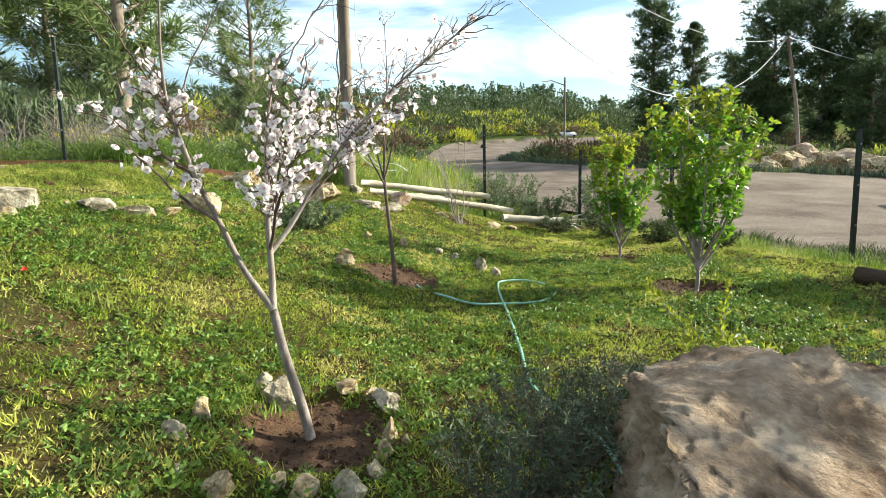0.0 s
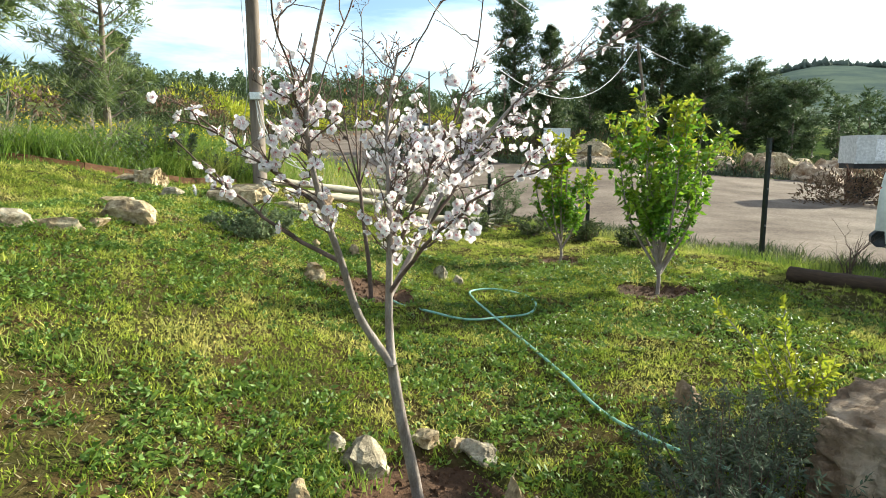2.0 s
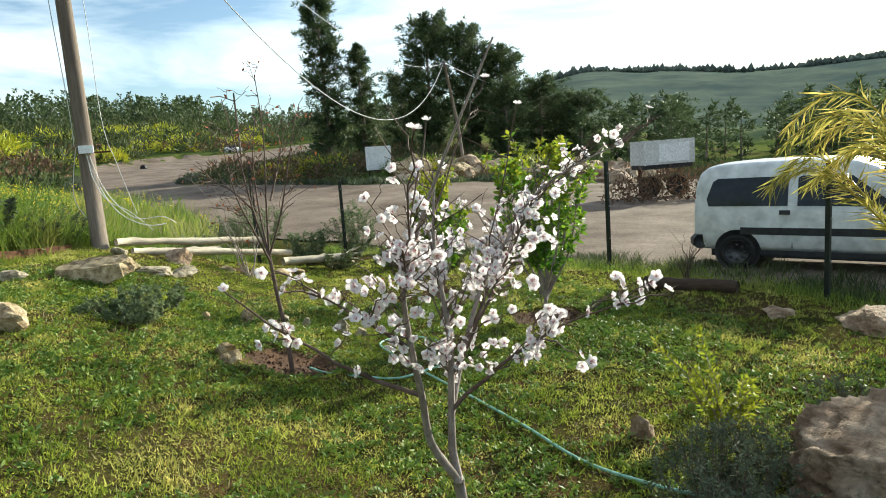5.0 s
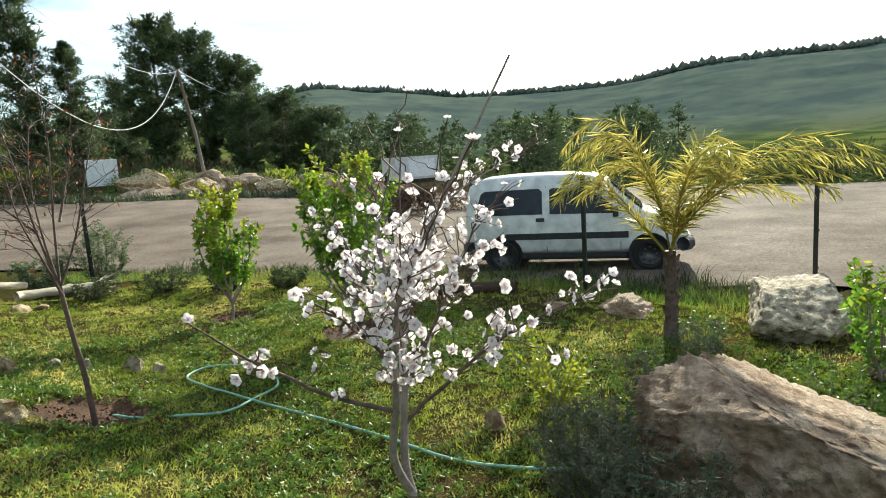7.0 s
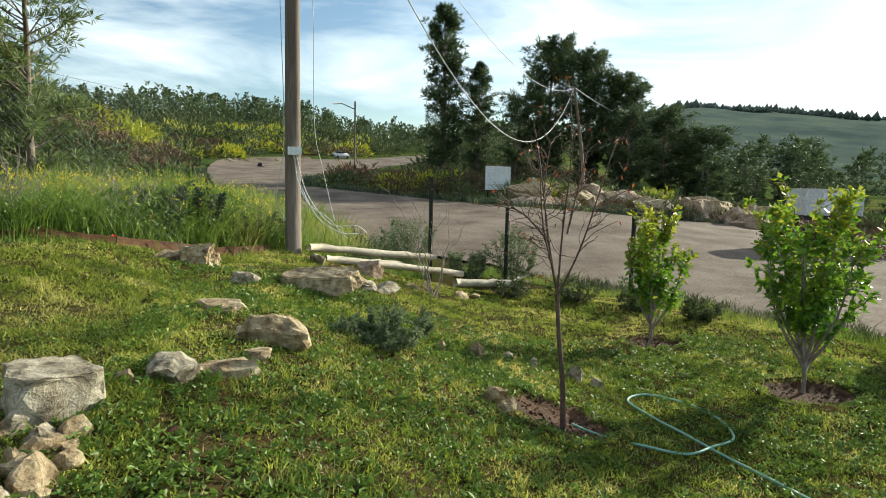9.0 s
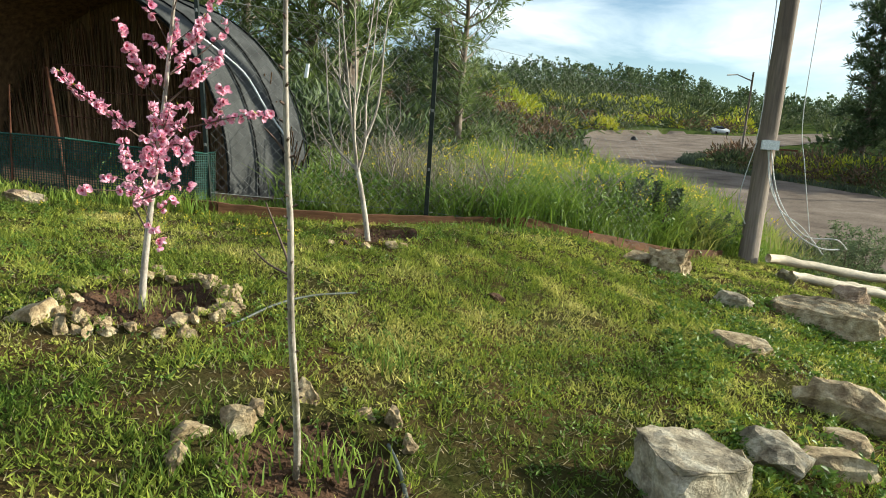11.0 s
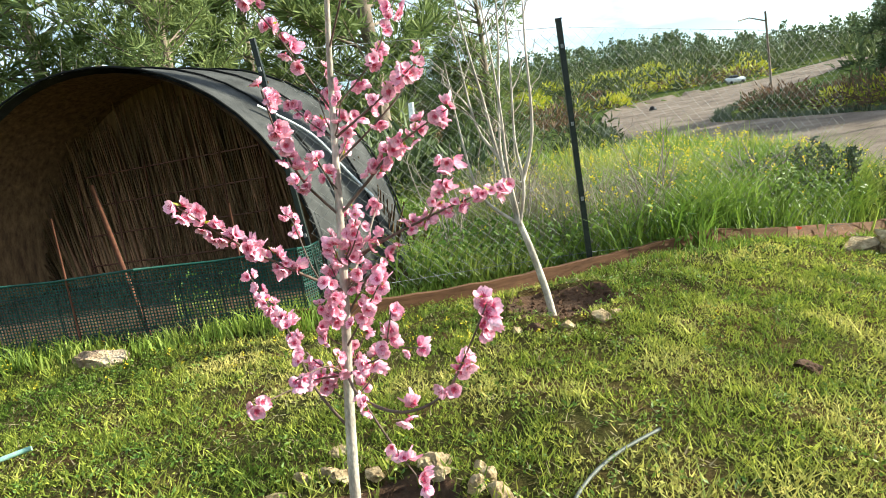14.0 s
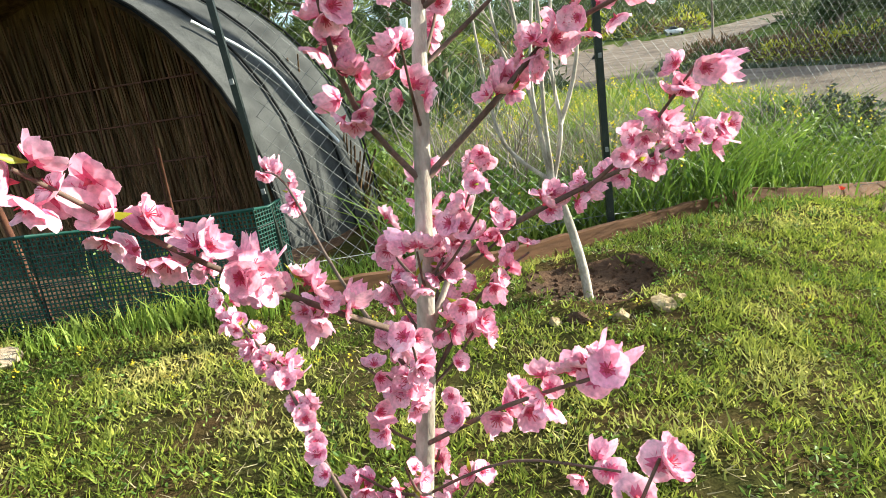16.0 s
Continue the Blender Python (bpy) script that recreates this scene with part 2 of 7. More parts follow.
M_HOOP = node_material("dull_black_pipe", [(0.010, 0.010, 0.010), (0.025, 0.025, 0.025)], scale=8, rough=1.0, spec=0.0)
M_BLACKPLASTIC = node_material("dark_plastic", [(0.02, 0.02, 0.022), (0.04, 0.04, 0.042)], scale=8, rough=0.6)
M_RUBBER = node_material("tyre_rubber", [(0.012, 0.012, 0.012), (0.03, 0.028, 0.026)], scale=8, rough=0.85)
M_RIM = node_material("steel_rim", [(0.06, 0.06, 0.062), (0.12, 0.12, 0.125)], scale=8, rough=0.4, metal=0.6)
M_GLASSDARK = node_material("tinted_glass", [(0.015, 0.017, 0.018), (0.03, 0.032, 0.034)], scale=1, rough=0.12, spec=0.25)
M_LAMPRED = node_material("red_lens", [(0.35, 0.02, 0.02), (0.45, 0.04, 0.03)], scale=8, rough=0.2)
M_LAMPCLEAR = node_material("clear_lens", [(0.6, 0.6, 0.6), (0.7, 0.7, 0.7)], scale=8, rough=0.15)
M_SIGN = node_material("white_board", [(0.66, 0.67, 0.68), (0.78, 0.79, 0.80)], scale=2, rough=0.6)
M_TRAILER = node_material("grey_white_panel", [(0.50, 0.50, 0.49), (0.64, 0.64, 0.63)], scale=1.2, rough=0.7)
M_NET = node_material("grey_shade_net", [(0.042, 0.043, 0.043), (0.085, 0.086, 0.085)], scale=4, spec=0.08, rough=1.0, bump=0.004, bump_scale=80, fine=120)
M_REED = node_material("dry_reed", [(0.08, 0.042, 0.02), (0.24, 0.14, 0.065)], scale=6, rough=0.95, island=0.4, stretch=(3, 3, 0.3))
M_GREENNET = node_material("green_plastic_mesh", [(0.005, 0.04, 0.032), (0.010, 0.07, 0.052)], scale=8, rough=0.5)
M_RUST = node_material("rusty_iron", [(0.06, 0.022, 0.013), (0.13, 0.05, 0.028)], scale=20, rough=0.9)
M_TAG = node_material("white_plastic", [(0.75, 0.76, 0.78), (0.82, 0.83, 0.84)], scale=10, rough=0.5)
M_YELLOWFLOWER = node_material("yellow_petals", [(0.65, 0.50, 0.03), (0.75, 0.62, 0.06)], scale=3, rough=0.6, island=0.2, transl=0.3)
M_REDFLOWER = node_material("red_petals", [(0.60, 0.05, 0.02), (0.72, 0.10, 0.03)], scale=20, rough=0.6, transl=0.2)
M_REDLEAF = node_material("russet_leaf", [(0.20, 0.05, 0.02), (0.36, 0.13, 0.04)], scale=8, rough=0.6, island=0.3, transl=0.3)


# ---- builders ----
class Build:
    """Collects vertices and faces of one mesh."""

    def __init__(self):
        self.v, self.f = [], []

    def add(self, verts, faces):
        k = len(self.v)
        self.v.extend(tuple(p) for p in verts)
        self.f.extend(tuple(i + k for i in f) for f in faces)

    def tube(self, pts, radii, sides=6, cap=True):
        pts = [Vector(p) for p in pts]
        if not hasattr(radii, "__len__"):
            radii = [radii] * len(pts)
        rings = []
        up = Vector((0.31, 0.17, 0.93)).normalized()
        for i, p in enumerate(pts):
            d = (pts[min(i + 1, len(pts) - 1)] - pts[max(i - 1, 0)]).normalized()
            a = d.cross(up)
            if a.length < 0.05:
                a = d.cross(Vector((1, 0, 0)))
            a.normalize()
            b = d.cross(a).normalized()
            rings.append([p + (a * math.cos(2 * math.pi * k / sides) + b * math.sin(2 * math.pi * k / sides)) * radii[i] for k in range(sides)])
        faces = []
        for i in range(len(rings) - 1):
            for k in range(sides):
                j = (k + 1) % sides
                faces.append((i * sides + k, i * sides + j, (i + 1) * sides + j, (i + 1) * sides + k))
        if cap:
            faces.append(tuple(range(sides)))
            faces.append(tuple((len(rings) - 1) * sides + k for k in reversed(range(sides))))
        self.add([p for r in rings for p in r], faces)

    def box(self, c, s, rot=None):
        c = Vector(c)
        vs = []
        for x in (-0.5, 0.5):
            for y in (-0.5, 0.5):
                for z in (-0.5, 0.5):
                    q = Vector((x * s[0], y * s[1], z * s[2]))
                    if rot is not None:
                        q = rot @ q
                    vs.append(c + q)
        self.add(vs, [(0, 1, 3, 2), (4, 6, 7, 5), (0, 4, 5, 1), (2, 3, 7, 6), (0, 2, 6, 4), (1, 5, 7, 3)])

    def mesh(self, name, smooth=True):
        me = bpy.data.meshes.new(name)
        me.from_pydata(self.v, [], self.f)
        if smooth:
            me.polygons.foreach_set("use_smooth", [True] * len(me.polygons))
        me.update()
        return me


def array_mesh(name, verts, faces, smooth=False):
    """A mesh from numpy arrays: verts (n, 3), faces (m, k)."""
    me = bpy.data.meshes.new(name)
    nv, (nf, k) = len(verts), faces.shape
    me.vertices.add(nv)
    me.vertices.foreach_set("co", np.ascontiguousarray(verts, dtype=np.float32).ravel())
    me.loops.add(nf * k)
    me.loops.foreach_set("vertex_index", np.ascontiguousarray(faces, dtype=np.int32).ravel())
    me.polygons.add(nf)
    me.polygons.foreach_set("loop_start", np.arange(0, nf * k, k, dtype=np.int32))
    me.polygons.foreach_set("loop_total", np.full(nf, k, dtype=np.int32))
    if smooth:
        me.polygons.foreach_set("use_smooth", np.ones(nf, dtype=bool))
    me.update(calc_edges=True)
    return me


def thing(name, loc, label, category, group="", kind="", rz=0.0):
    e = new(name)
    e.empty_display_size = 0.1
    e.matrix_world = pose(loc[0], loc[1], loc[2], 0, 0, rz)
    return tagged(e, label, category, group, kind)


def part(name, mesh, material, parent=None, label="", kind="", m=None):
    if isinstance(mesh, Build):
        mesh = mesh.mesh(name)
    if material is not None and not mesh.materials:
        mesh.materials.append(material)
    ob = new(name, mesh)
    if parent is not None:
        ob.parent = parent
    if m is not None:
        ob.matrix_basis = m
    return tagged(ob, label, kind=kind)


def leaves(rng, pos, along, length, width, fold=0.25, droop=0.0):
    """Folded leaf blades, two triangles each: positions, directions, lengths and widths as arrays."""
    n = len(pos)
    along = along / np.maximum(np.linalg.norm(along, axis=1, keepdims=True), 1e-6)
    rnd = rng.normal(size=(n, 3))
    side = np.cross(along, rnd)
    side /= np.maximum(np.linalg.norm(side, axis=1, keepdims=True), 1e-6)
    nor = np.cross(side, along)
    L = np.asarray(length).reshape(-1, 1) * np.ones((n, 1))
    W = np.asarray(width).reshape(-1, 1) * np.ones((n, 1))
    tip = pos + along * L - np.array([0, 0, 1.0]) * droop * L
    mid = pos + along * L * 0.45 + nor * W * fold - np.array([0, 0, 1.0]) * droop * L * 0.38
    a = mid + side * W * 0.5
    b = mid - side * W * 0.5
    v = np.stack([pos, a, tip, b], axis=1).reshape(-1, 3)
    k = np.arange(n)[:, None] * 4
    f = np.concatenate([k + np.array([[0, 1, 2]]), k + np.array([[0, 2, 3]])], axis=1).reshape(-1, 3)
    return v, f


def blades(rng, xy, z, h, w, lean):
    """Single-triangle grass blades with a bend given by lean."""
    n = len(xy)
    ang = rng.uniform(0, 2 * np.pi, n)
    side = np.stack([np.cos(ang), np.sin(ang), np.zeros(n)], 1) * (w / 2)[:, None]
    la = rng.uniform(0, 2 * np.pi, n)
    base = np.column_stack([xy, z])
    tip = base + np.column_stack([np.cos(la) * lean * h, np.sin(la) * lean * h, h])
    v = np.stack([base - side, base + side, tip], 1).reshape(-1, 3)
    return v, np.arange(n * 3).reshape(-1, 3)


# ---- the lie of the land ----
def ease(t):
    t = min(max(t, 0.0), 1.0)
    return t * t * (3 - 2 * t)


def garden_z(x, y):
    """Lower lawn, the terraced bank up to the upper lawn, and its rise."""
    xs=x-min(max((y-6)*0.16,-0.45),1.3)
    u=min(max((0.8-xs)/4.3,0.0),1.0)
    rise=ease((-3.6+0.7*ease((y-6.5)/3)-x)/2.4)*(0.34+0.035*(min(y,12)-5.2))
    return 0.22+0.85*ease(u)+0.25*u+rise+0.06*min(max(-6.3-x,0.0),4.0)


def ground_z(x, y):
    """Height of the whole land: garden, road, banks, ridge and the hill across the valley."""
    r=math.hypot(x+2,y-2); az=math.degrees(math.atan2(y-2,x+2))
    k=ease((az-38)/30)*ease((178-az)/30) if az>-20 else 0.0
    far=0.10+k*(0.062*max(0,min(r,85)-15)+(0.085+0.047*ease((az-80)/9))*max(0,min(r,240)-85)+0.02*max(0,min(r,900)-240))
    far+=3.5*ease((az-97)/8)*ease((r-35)/40)*ease((150-r)/40)*k
    far+=ease((r-200)/480)*(58+12*ease((27-az)/9)+6*ease((az-36)/10))*ease((69-az)/18)*(1-ease((-60-az)/60)) 
    far+=(1.6*ease((0.3-x)/4.5)+0.06*min(max(-6.3-x,0.0),4.0))*ease((34-y)/20)*ease((y-6)/2)
    d=min(max(12.6-y+min(0.0,x+2.0)+0.5*max(0.0,x+1.0),8.4-y), 6.3-x-0.42*max(0,y-7.5))
    d=min(d,x+13.0,y+9.0)
    t=ease((d+0.7)/1.4)
    return far*(1-t)+garden_z(x,y)*t


ROAD_LINE = [(34, -40), (13, -40), (9.6, -6), (8.9, 1.2), (6.9, 6.0), (6.4, 8.6), (5.3, 12.3), (3.4, 17), (1.2, 20.5), (-2.4, 29), (-5.6, 43), (-7.2, 58), (-7.8, 74), (-6.2, 84), (1.5, 90), (11, 95), (20, 107), (31, 118), (40, 126), (38, 112), (27.5, 101), (18.2, 88.5), (11, 74.5), (4.5, 62), (0.6, 52), (-0.4, 46.5), (1.5, 43.5), (6.2, 36.5), (10.5, 31), (16, 28.5), (26, 26), (28, 14), (29, 3)]


def on_road(x, y):
    inside = False
    j = len(ROAD_LINE) - 1
    for i in range(len(ROAD_LINE)):
        xi, yi = ROAD_LINE[i]
        xj, yj = ROAD_LINE[j]
        if (yi > y) != (yj > y) and x < (xj - xi) * (y - yi) / (yj - yi) + xi:
            inside = not inside
        j = i
    return inside


BEDS = [(-.05, 2.89, .42, .52), (3.05, 7.05, .55, .45), (2.62, 9.30, .48, .40), (-.25, 6.55, .55, .50), (-6.40, 5.38, .40, .40), (-4.95, 4.52, .33, .32), (-6.05, 7.85, .42, .34), (-.10, 11.35, .50, .35)]


def relief(x, y):
    """Ground height with small bumps."""
    r = math.hypot(x + 2, y - 5)
    z = ground_z(x, y) + 0.034 * noise.noise((x * 1.3, y * 1.3, 3.1)) + 0.022 * noise.noise((x * 3.7, y * 3.7, 7.7))
    for bx, by, rx, ry in BEDS:
        q = ((x - bx) / rx) ** 2 + ((y - by) / ry) ** 2
        if q < 1.5:
            z -= 0.075 * ease(1.15 - q) - 0.03 * ease(1 - abs(q - 1.1) / 0.4)
    if r > 45 and not on_road(x, y):
        z += min((r - 45) / 60, 1.0) * 1.6 * noise.noise((x * 0.03, y * 0.03, 1.0))
    return z


def build_ground():
    """One polar sheet out to the horizon; it dips a little under the road."""
    cx, cy = -1.5, 5.0
    radii = [0.0]
    r, step = 0.0, 0.11
    while r < 3600:
        r += step
        step = max(0.11, r * 0.021)
        radii.append(r)
    seg = 280
    verts, zone, hill = [], [], []
    for r in radii:
        for k in range(seg):
            a = 2 * math.pi * k / seg
            x, y = cx + r * math.cos(a), cy + r * math.sin(a)
            dip = min(0.04 + r * 0.004, 0.3) if 5 < r < 160 and on_road(x, y) else 0.0
            verts.append((x, y, relief(x, y) - dip))
            zone.append(ease((r - 9) / 14))
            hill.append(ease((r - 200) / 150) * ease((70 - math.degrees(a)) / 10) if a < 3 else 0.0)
    faces = [(i * seg + k, i * seg + (k + 1) % seg, (i + 1) * seg + (k + 1) % seg, (i + 1) * seg + k) for i in range(len(radii) - 1) for k in range(seg)]
    me = bpy.data.meshes.new("ground")
    me.from_pydata(verts, [], faces)
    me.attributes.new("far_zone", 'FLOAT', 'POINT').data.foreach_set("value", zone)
    me.attributes.new("hill_haze", 'FLOAT', 'POINT').data.foreach_set("value", hill)
    me.polygons.foreach_set("use_smooth", [True] * len(me.polygons))
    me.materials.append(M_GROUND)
    tagged(new("ground", me), "uneven lawn ground with thatch, bare soil and distant scrub", "ground", kind="structure")


def build_road():
    """The dirt road: its wavering outline filled with a fine net that follows the land."""
    rim = []
    n = len(ROAD_LINE)
    for i in range(n):
        (xa, ya), (xb, yb) = ROAD_LINE[i], ROAD_LINE[(i + 1) % n]
        (x0, y0), (x3, y3) = ROAD_LINE[i - 1], ROAD_LINE[(i + 2) % n]
        L = math.hypot(xb - xa, yb - ya)
        m = max(2, int(L / 0.6))
        for k in range(m):
            t = k / m
            x = 0.5 * (2 * xa + (xb - x0) * t + (2 * x0 - 5 * xa + 4 * xb - x3) * t * t + (3 * xa - x0 - 3 * xb + x3) * t ** 3)
            y = 0.5 * (2 * ya + (yb - y0) * t + (2 * y0 - 5 * ya + 4 * yb - y3) * t * t + (3 * ya - y0 - 3 * yb + y3) * t ** 3)
            rim.append(Vector((x + 0.25 * noise.noise((x, y, 1.0)), y + 0.25 * noise.noise((x, y, 2.0)))))
    pts = list(rim)
    step = 0.8
    y = -40.0
    while y < 135:
        x = -12.0
        while x < 36:
            if on_road(x, y) and min((p - Vector((x, y))).length for p in rim) > step * 0.6:
                pts.append(Vector((x + 0.1 * noise.noise((x, y, 3.0)), y)))
            x += step if y < 60 else 1.6
        y += step if y < 60 else 1.6
    v, e, f, *_ = geometry.delaunay_2d_cdt(pts, [(i, (i + 1) % len(rim)) for i in range(len(rim))], [], 1, 1e-4)
    ruts = lambda x, y: 0.02 * noise.noise((x * 0.5, y * 0.12, 6.0)) + 0.012 * noise.noise((x * 1.7, y * 0.6, 8.0))
    me = bpy.data.meshes.new("road")
    me.from_pydata([(p.x, p.y, relief(p.x, p.y) + 0.012 + ruts(p.x, p.y)) for p in v], [], [tuple(q) for q in f])
    me.polygons.foreach_set("use_smooth", [True] * len(me.polygons))
    me.materials.append(M_ROAD)
    tagged(new("road", me), "pale beige compacted dirt road with wheel tracks", "road", kind="structure")


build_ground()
build_road()


# ---- stones and boulders ----
ROCK_SEED = [0]


def rock_mesh(name, sx, sy, sz, sub=3, rough=0.22, cuts=5, sunk=0.35, faces=(), grit=0.45):
    """An angular stone: a noisy ball with flat breaks, its base sunk below the origin."""
    ROCK_SEED[0] += 1
    sd = ROCK_SEED[0] * 7.31
    rng = random.Random(ROCK_SEED[0])
    bm = bmesh.new()
    bmesh.ops.create_icosphere(bm, subdivisions=sub, radius=1.0)
    planes = []
    for _ in range(cuts):
        d = Vector((rng.gauss(0, 1), rng.gauss(0, 1), rng.gauss(0.2, 0.8))).normalized()
        planes.append((d, rng.uniform(0.38, 0.74)))
    planes += [(Vector(d).normalized(), h) for d, h in faces]
    for v in bm.verts:
        p = v.co.copy()
        for d, h in planes:
            k = p.dot(d)
            if k > h:
                p -= d * (k - h) * 0.985
        q = p * 1.4 + Vector((sd, sd * 0.3, -sd))
        n1 = noise.noise(q)
        n2 = noise.noise(q * 3.1)
        n3 = noise.noise(q * 8.0)
        n4 = noise.noise(q * 19.0)
        p *= 1 + rough * (0.7 * n1 + 0.8 * (0.3 - abs(n2)) + 0.75 * (0.25 - abs(n3)) + grit * n4)
        v.co = Vector((p.x * sx, p.y * sy, p.z * sz + sz * (1 - 2 * sunk)))
    me = bpy.data.meshes.new(name)
    bm.to_mesh(me)
    bm.free()
    me.polygons.foreach_set("use_smooth", [sub > 4] * len(me.polygons))
    return me


def stone(x, y, w, h, mat=None, label="pale limestone stone half sunk in the lawn", group="", name="stone", depth=None, rz=None, sub=3, dz=0.0, cuts=11, rough=0.3, sunk=0.38, faces=()):
    rng = random.Random(int(x * 311 + y * 797))
    me = rock_mesh(name, w * 0.56, (depth or w * rng.uniform(0.65, 0.95)) * 0.56, h * 0.68, sub, rough, cuts, sunk, faces)
    me.materials.append(mat or rng.choice((M_ROCK, M_ROCK, M_ROCKGREY)))
    ob = new(name, me)
    ob.matrix_world = pose(x, y, relief(x, y) + dz, 0, 0, rng.uniform(0, 180) if rz is None else rz)
    return tagged(ob, label, name if name != "stone" else "stone", group)


# terrace edging across the lawn
G_TER = "stones edging the upper terrace"
for x, y, w, h in ((-3.40, 5.50, .12, .12), (-3.21, 5.66, .38, .19), (-2.89, 5.86, .30, .16), (-2.61, 6.65, .38, .32), (-3.01, 7.51, .43, .20), (-2.91, 8.87, .34, .17), (-3.75, 9.75, .28, .16), (-2.74, 6.22, .22, .14)):
    stone(x, y, w * 1.3, h * .78, label="weathered pale limestone edging the upper terrace", group=G_TER, sub=3, cuts=7, rough=.24)
stone(-3.63, 5.14, .60, .40, M_ROCKGREY, "large flat-topped grey limestone block on the terrace edge", G_TER, sub=4, depth=.54, rz=28, cuts=0, rough=.16, sunk=.3, faces=[((.06, -.05, 1), .36), ((.12, -1, .06), .50), ((1, .12, .05), .52), ((-1, .1, .08), .54), ((-.1, 1, .05), .52), ((.7, -.75, .15), .62), ((-.8, -.6, .5), .64)])
stone(-3.36, 9.70, .72, .34, M_ROCK, "long pale limestone outcrop at the top of the lawn", G_TER, sub=4, depth=.4, rz=-15)
for x, y, w, h in ((-3.50, 4.87, .19, .12), (-3.57, 4.70, .23, .11), (-3.52, 4.48, .24, .14), (-3.58, 4.27, .20, .12), (-3.54, 4.06, .20, .12), (-3.74, 4.93, .17, .11), (-3.44, 4.60, .12, .09), (-3.66, 4.42, .13, .09), (-3.46, 4.30, .12, .08), (-3.68, 4.10, .15, .10), (-3.6, 3.85, .2, .12), (-3.55, 4.79, .16, .11), (-3.60, 4.58, .17, .12), (-3.50, 4.38, .18, .12), (-3.62, 4.18, .18, .11), (-3.50, 4.17, .14, .1), (-3.56, 3.96, .18, .12), (-3.64, 3.74, .18, .1), (-3.60, 4.82, .14, .13), (-3.47, 4.72, .13, .1)):
    stone(x, y, w * 1.12, h, label="small broken limestone in a low dry-laid row", group="stones of the low dry row")
stone(-2.03, 8.92, 1.0, .40, M_ROCK, "long slanted beige rock slab on the bank", name="rock_slab", sub=4, depth=.46, rz=-28, cuts=1, rough=.12, sunk=.3, faces=[((-.12, -.28, 1), .50), ((0, -1, .15), .60), ((0, 1, .2), .62), ((1, -.2, .3), .82), ((-1, -.3, .1), .86)])
for x, y, w, h in ((-0.94, 7.84, .2, .16), (-0.49, 8.01, .27, .18), (-0.03, 8.21, .19, .10), (0.59, 7.81, .3, .22), (0.2, 8.1, .16, .1), (0.78, 7.66, .2, .13)):
    stone(x, y, w, h, label="small grey-brown stone on the lower lawn", group="stones on the lower lawn")
stone(-0.86, 6.55, .25, .17, M_ROCK, "pale rounded stone beside the bare sapling", "stones beside the bare sapling", sub=3)
stone(-0.80, 6.36, .24, .14, M_ROCK, "pale rounded stone beside the bare sapling", "stones beside the bare sapling", sub=3)
stone(-1.9, 11.0, .4, .24, M_ROCKGREY, "grey stone beside the log pile", "stones by the logs", sub=3)
stone(-1.05, 11.2, .58, .32, M_BOULDER, "reddish brown rock in front of the logs", "stones by the logs", sub=3)
stone(-1.08, 10.05, .55, .28, M_ROCKGREY, "whitish limestone lump near the log pile", "stones by the logs", sub=3)
stone(-1.45, 10.0, .7, .12, M_ROCKGREY, "flat grey stone lying in the grass", "stones by the logs", sub=3)
stone(0.52, 11.9, .40, .14, M_ROCK, "flat pale stone near the fence", "stones by the logs")
stone(0.95, 12.2, .3, .15, M_ROCK, "pale stone near the fence", "stones by the logs")
stone(-0.35, 11.5, .35, .16, M_ROCK, "pale stone near the fence", "stones by the logs")
stone(1.70, 3.89, .22, .19, M_BOULDER, "rounded brown stone on the lawn", sub=3)
stone(-3.1, 4.86, .11, .09, M_RUST, "small reddish clod on the lawn", name="clod")
stone(-8.97, 6.84, .36, .14, M_BOULDER, "reddish brown flat stone by the green mesh", name="stone")
for x, y, w, h in ((-4.78, 7.02, .16, .07), (-6.15, 7.33, .14, .06)):
    stone(x, y, w, h, M_SOIL, "dark clod of soil on the lawn", name="clod")

# the great boulders by the path
stone(2.22, 1.95, 1.85, .88, M_BOULDER, "massive brown and cream sandstone boulder in the garden", name="boulder", depth=1.72, rz=0, sub=6, cuts=0, rough=.15, sunk=.3, faces=[((-.35, .32, 1), .74), ((.45, -.45, 1), .31), ((-1, .1, .12), .70), ((.05, 1, .12), .80), ((-.8, .8, .1), .84), ((1, -.1, .25), .72)])
stone(6.0, 2.75, 1.95, .56, M_ROCKGREY, "large grey-white limestone boulder near the fence", name="boulder", depth=1.1, rz=10, sub=5, cuts=0, rough=.16, sunk=.25, faces=[((.1, .1, 1), .62), ((-.6, -.3, .8), .62), ((-.3, 1, .2), .7), ((.3, -1, .3), .7), ((1, .3, .4), .75)])
stone(5.35, 4.6, .95, .26, M_BOULDER, "low flat brown-grey rock at the fence", name="boulder", depth=.7, rz=20, sub=4)
stone(5.1, 5.4, .5, .13, M_BOULDER, "low brown rock at the fence", name="boulder", depth=.5, rz=60, sub=3)

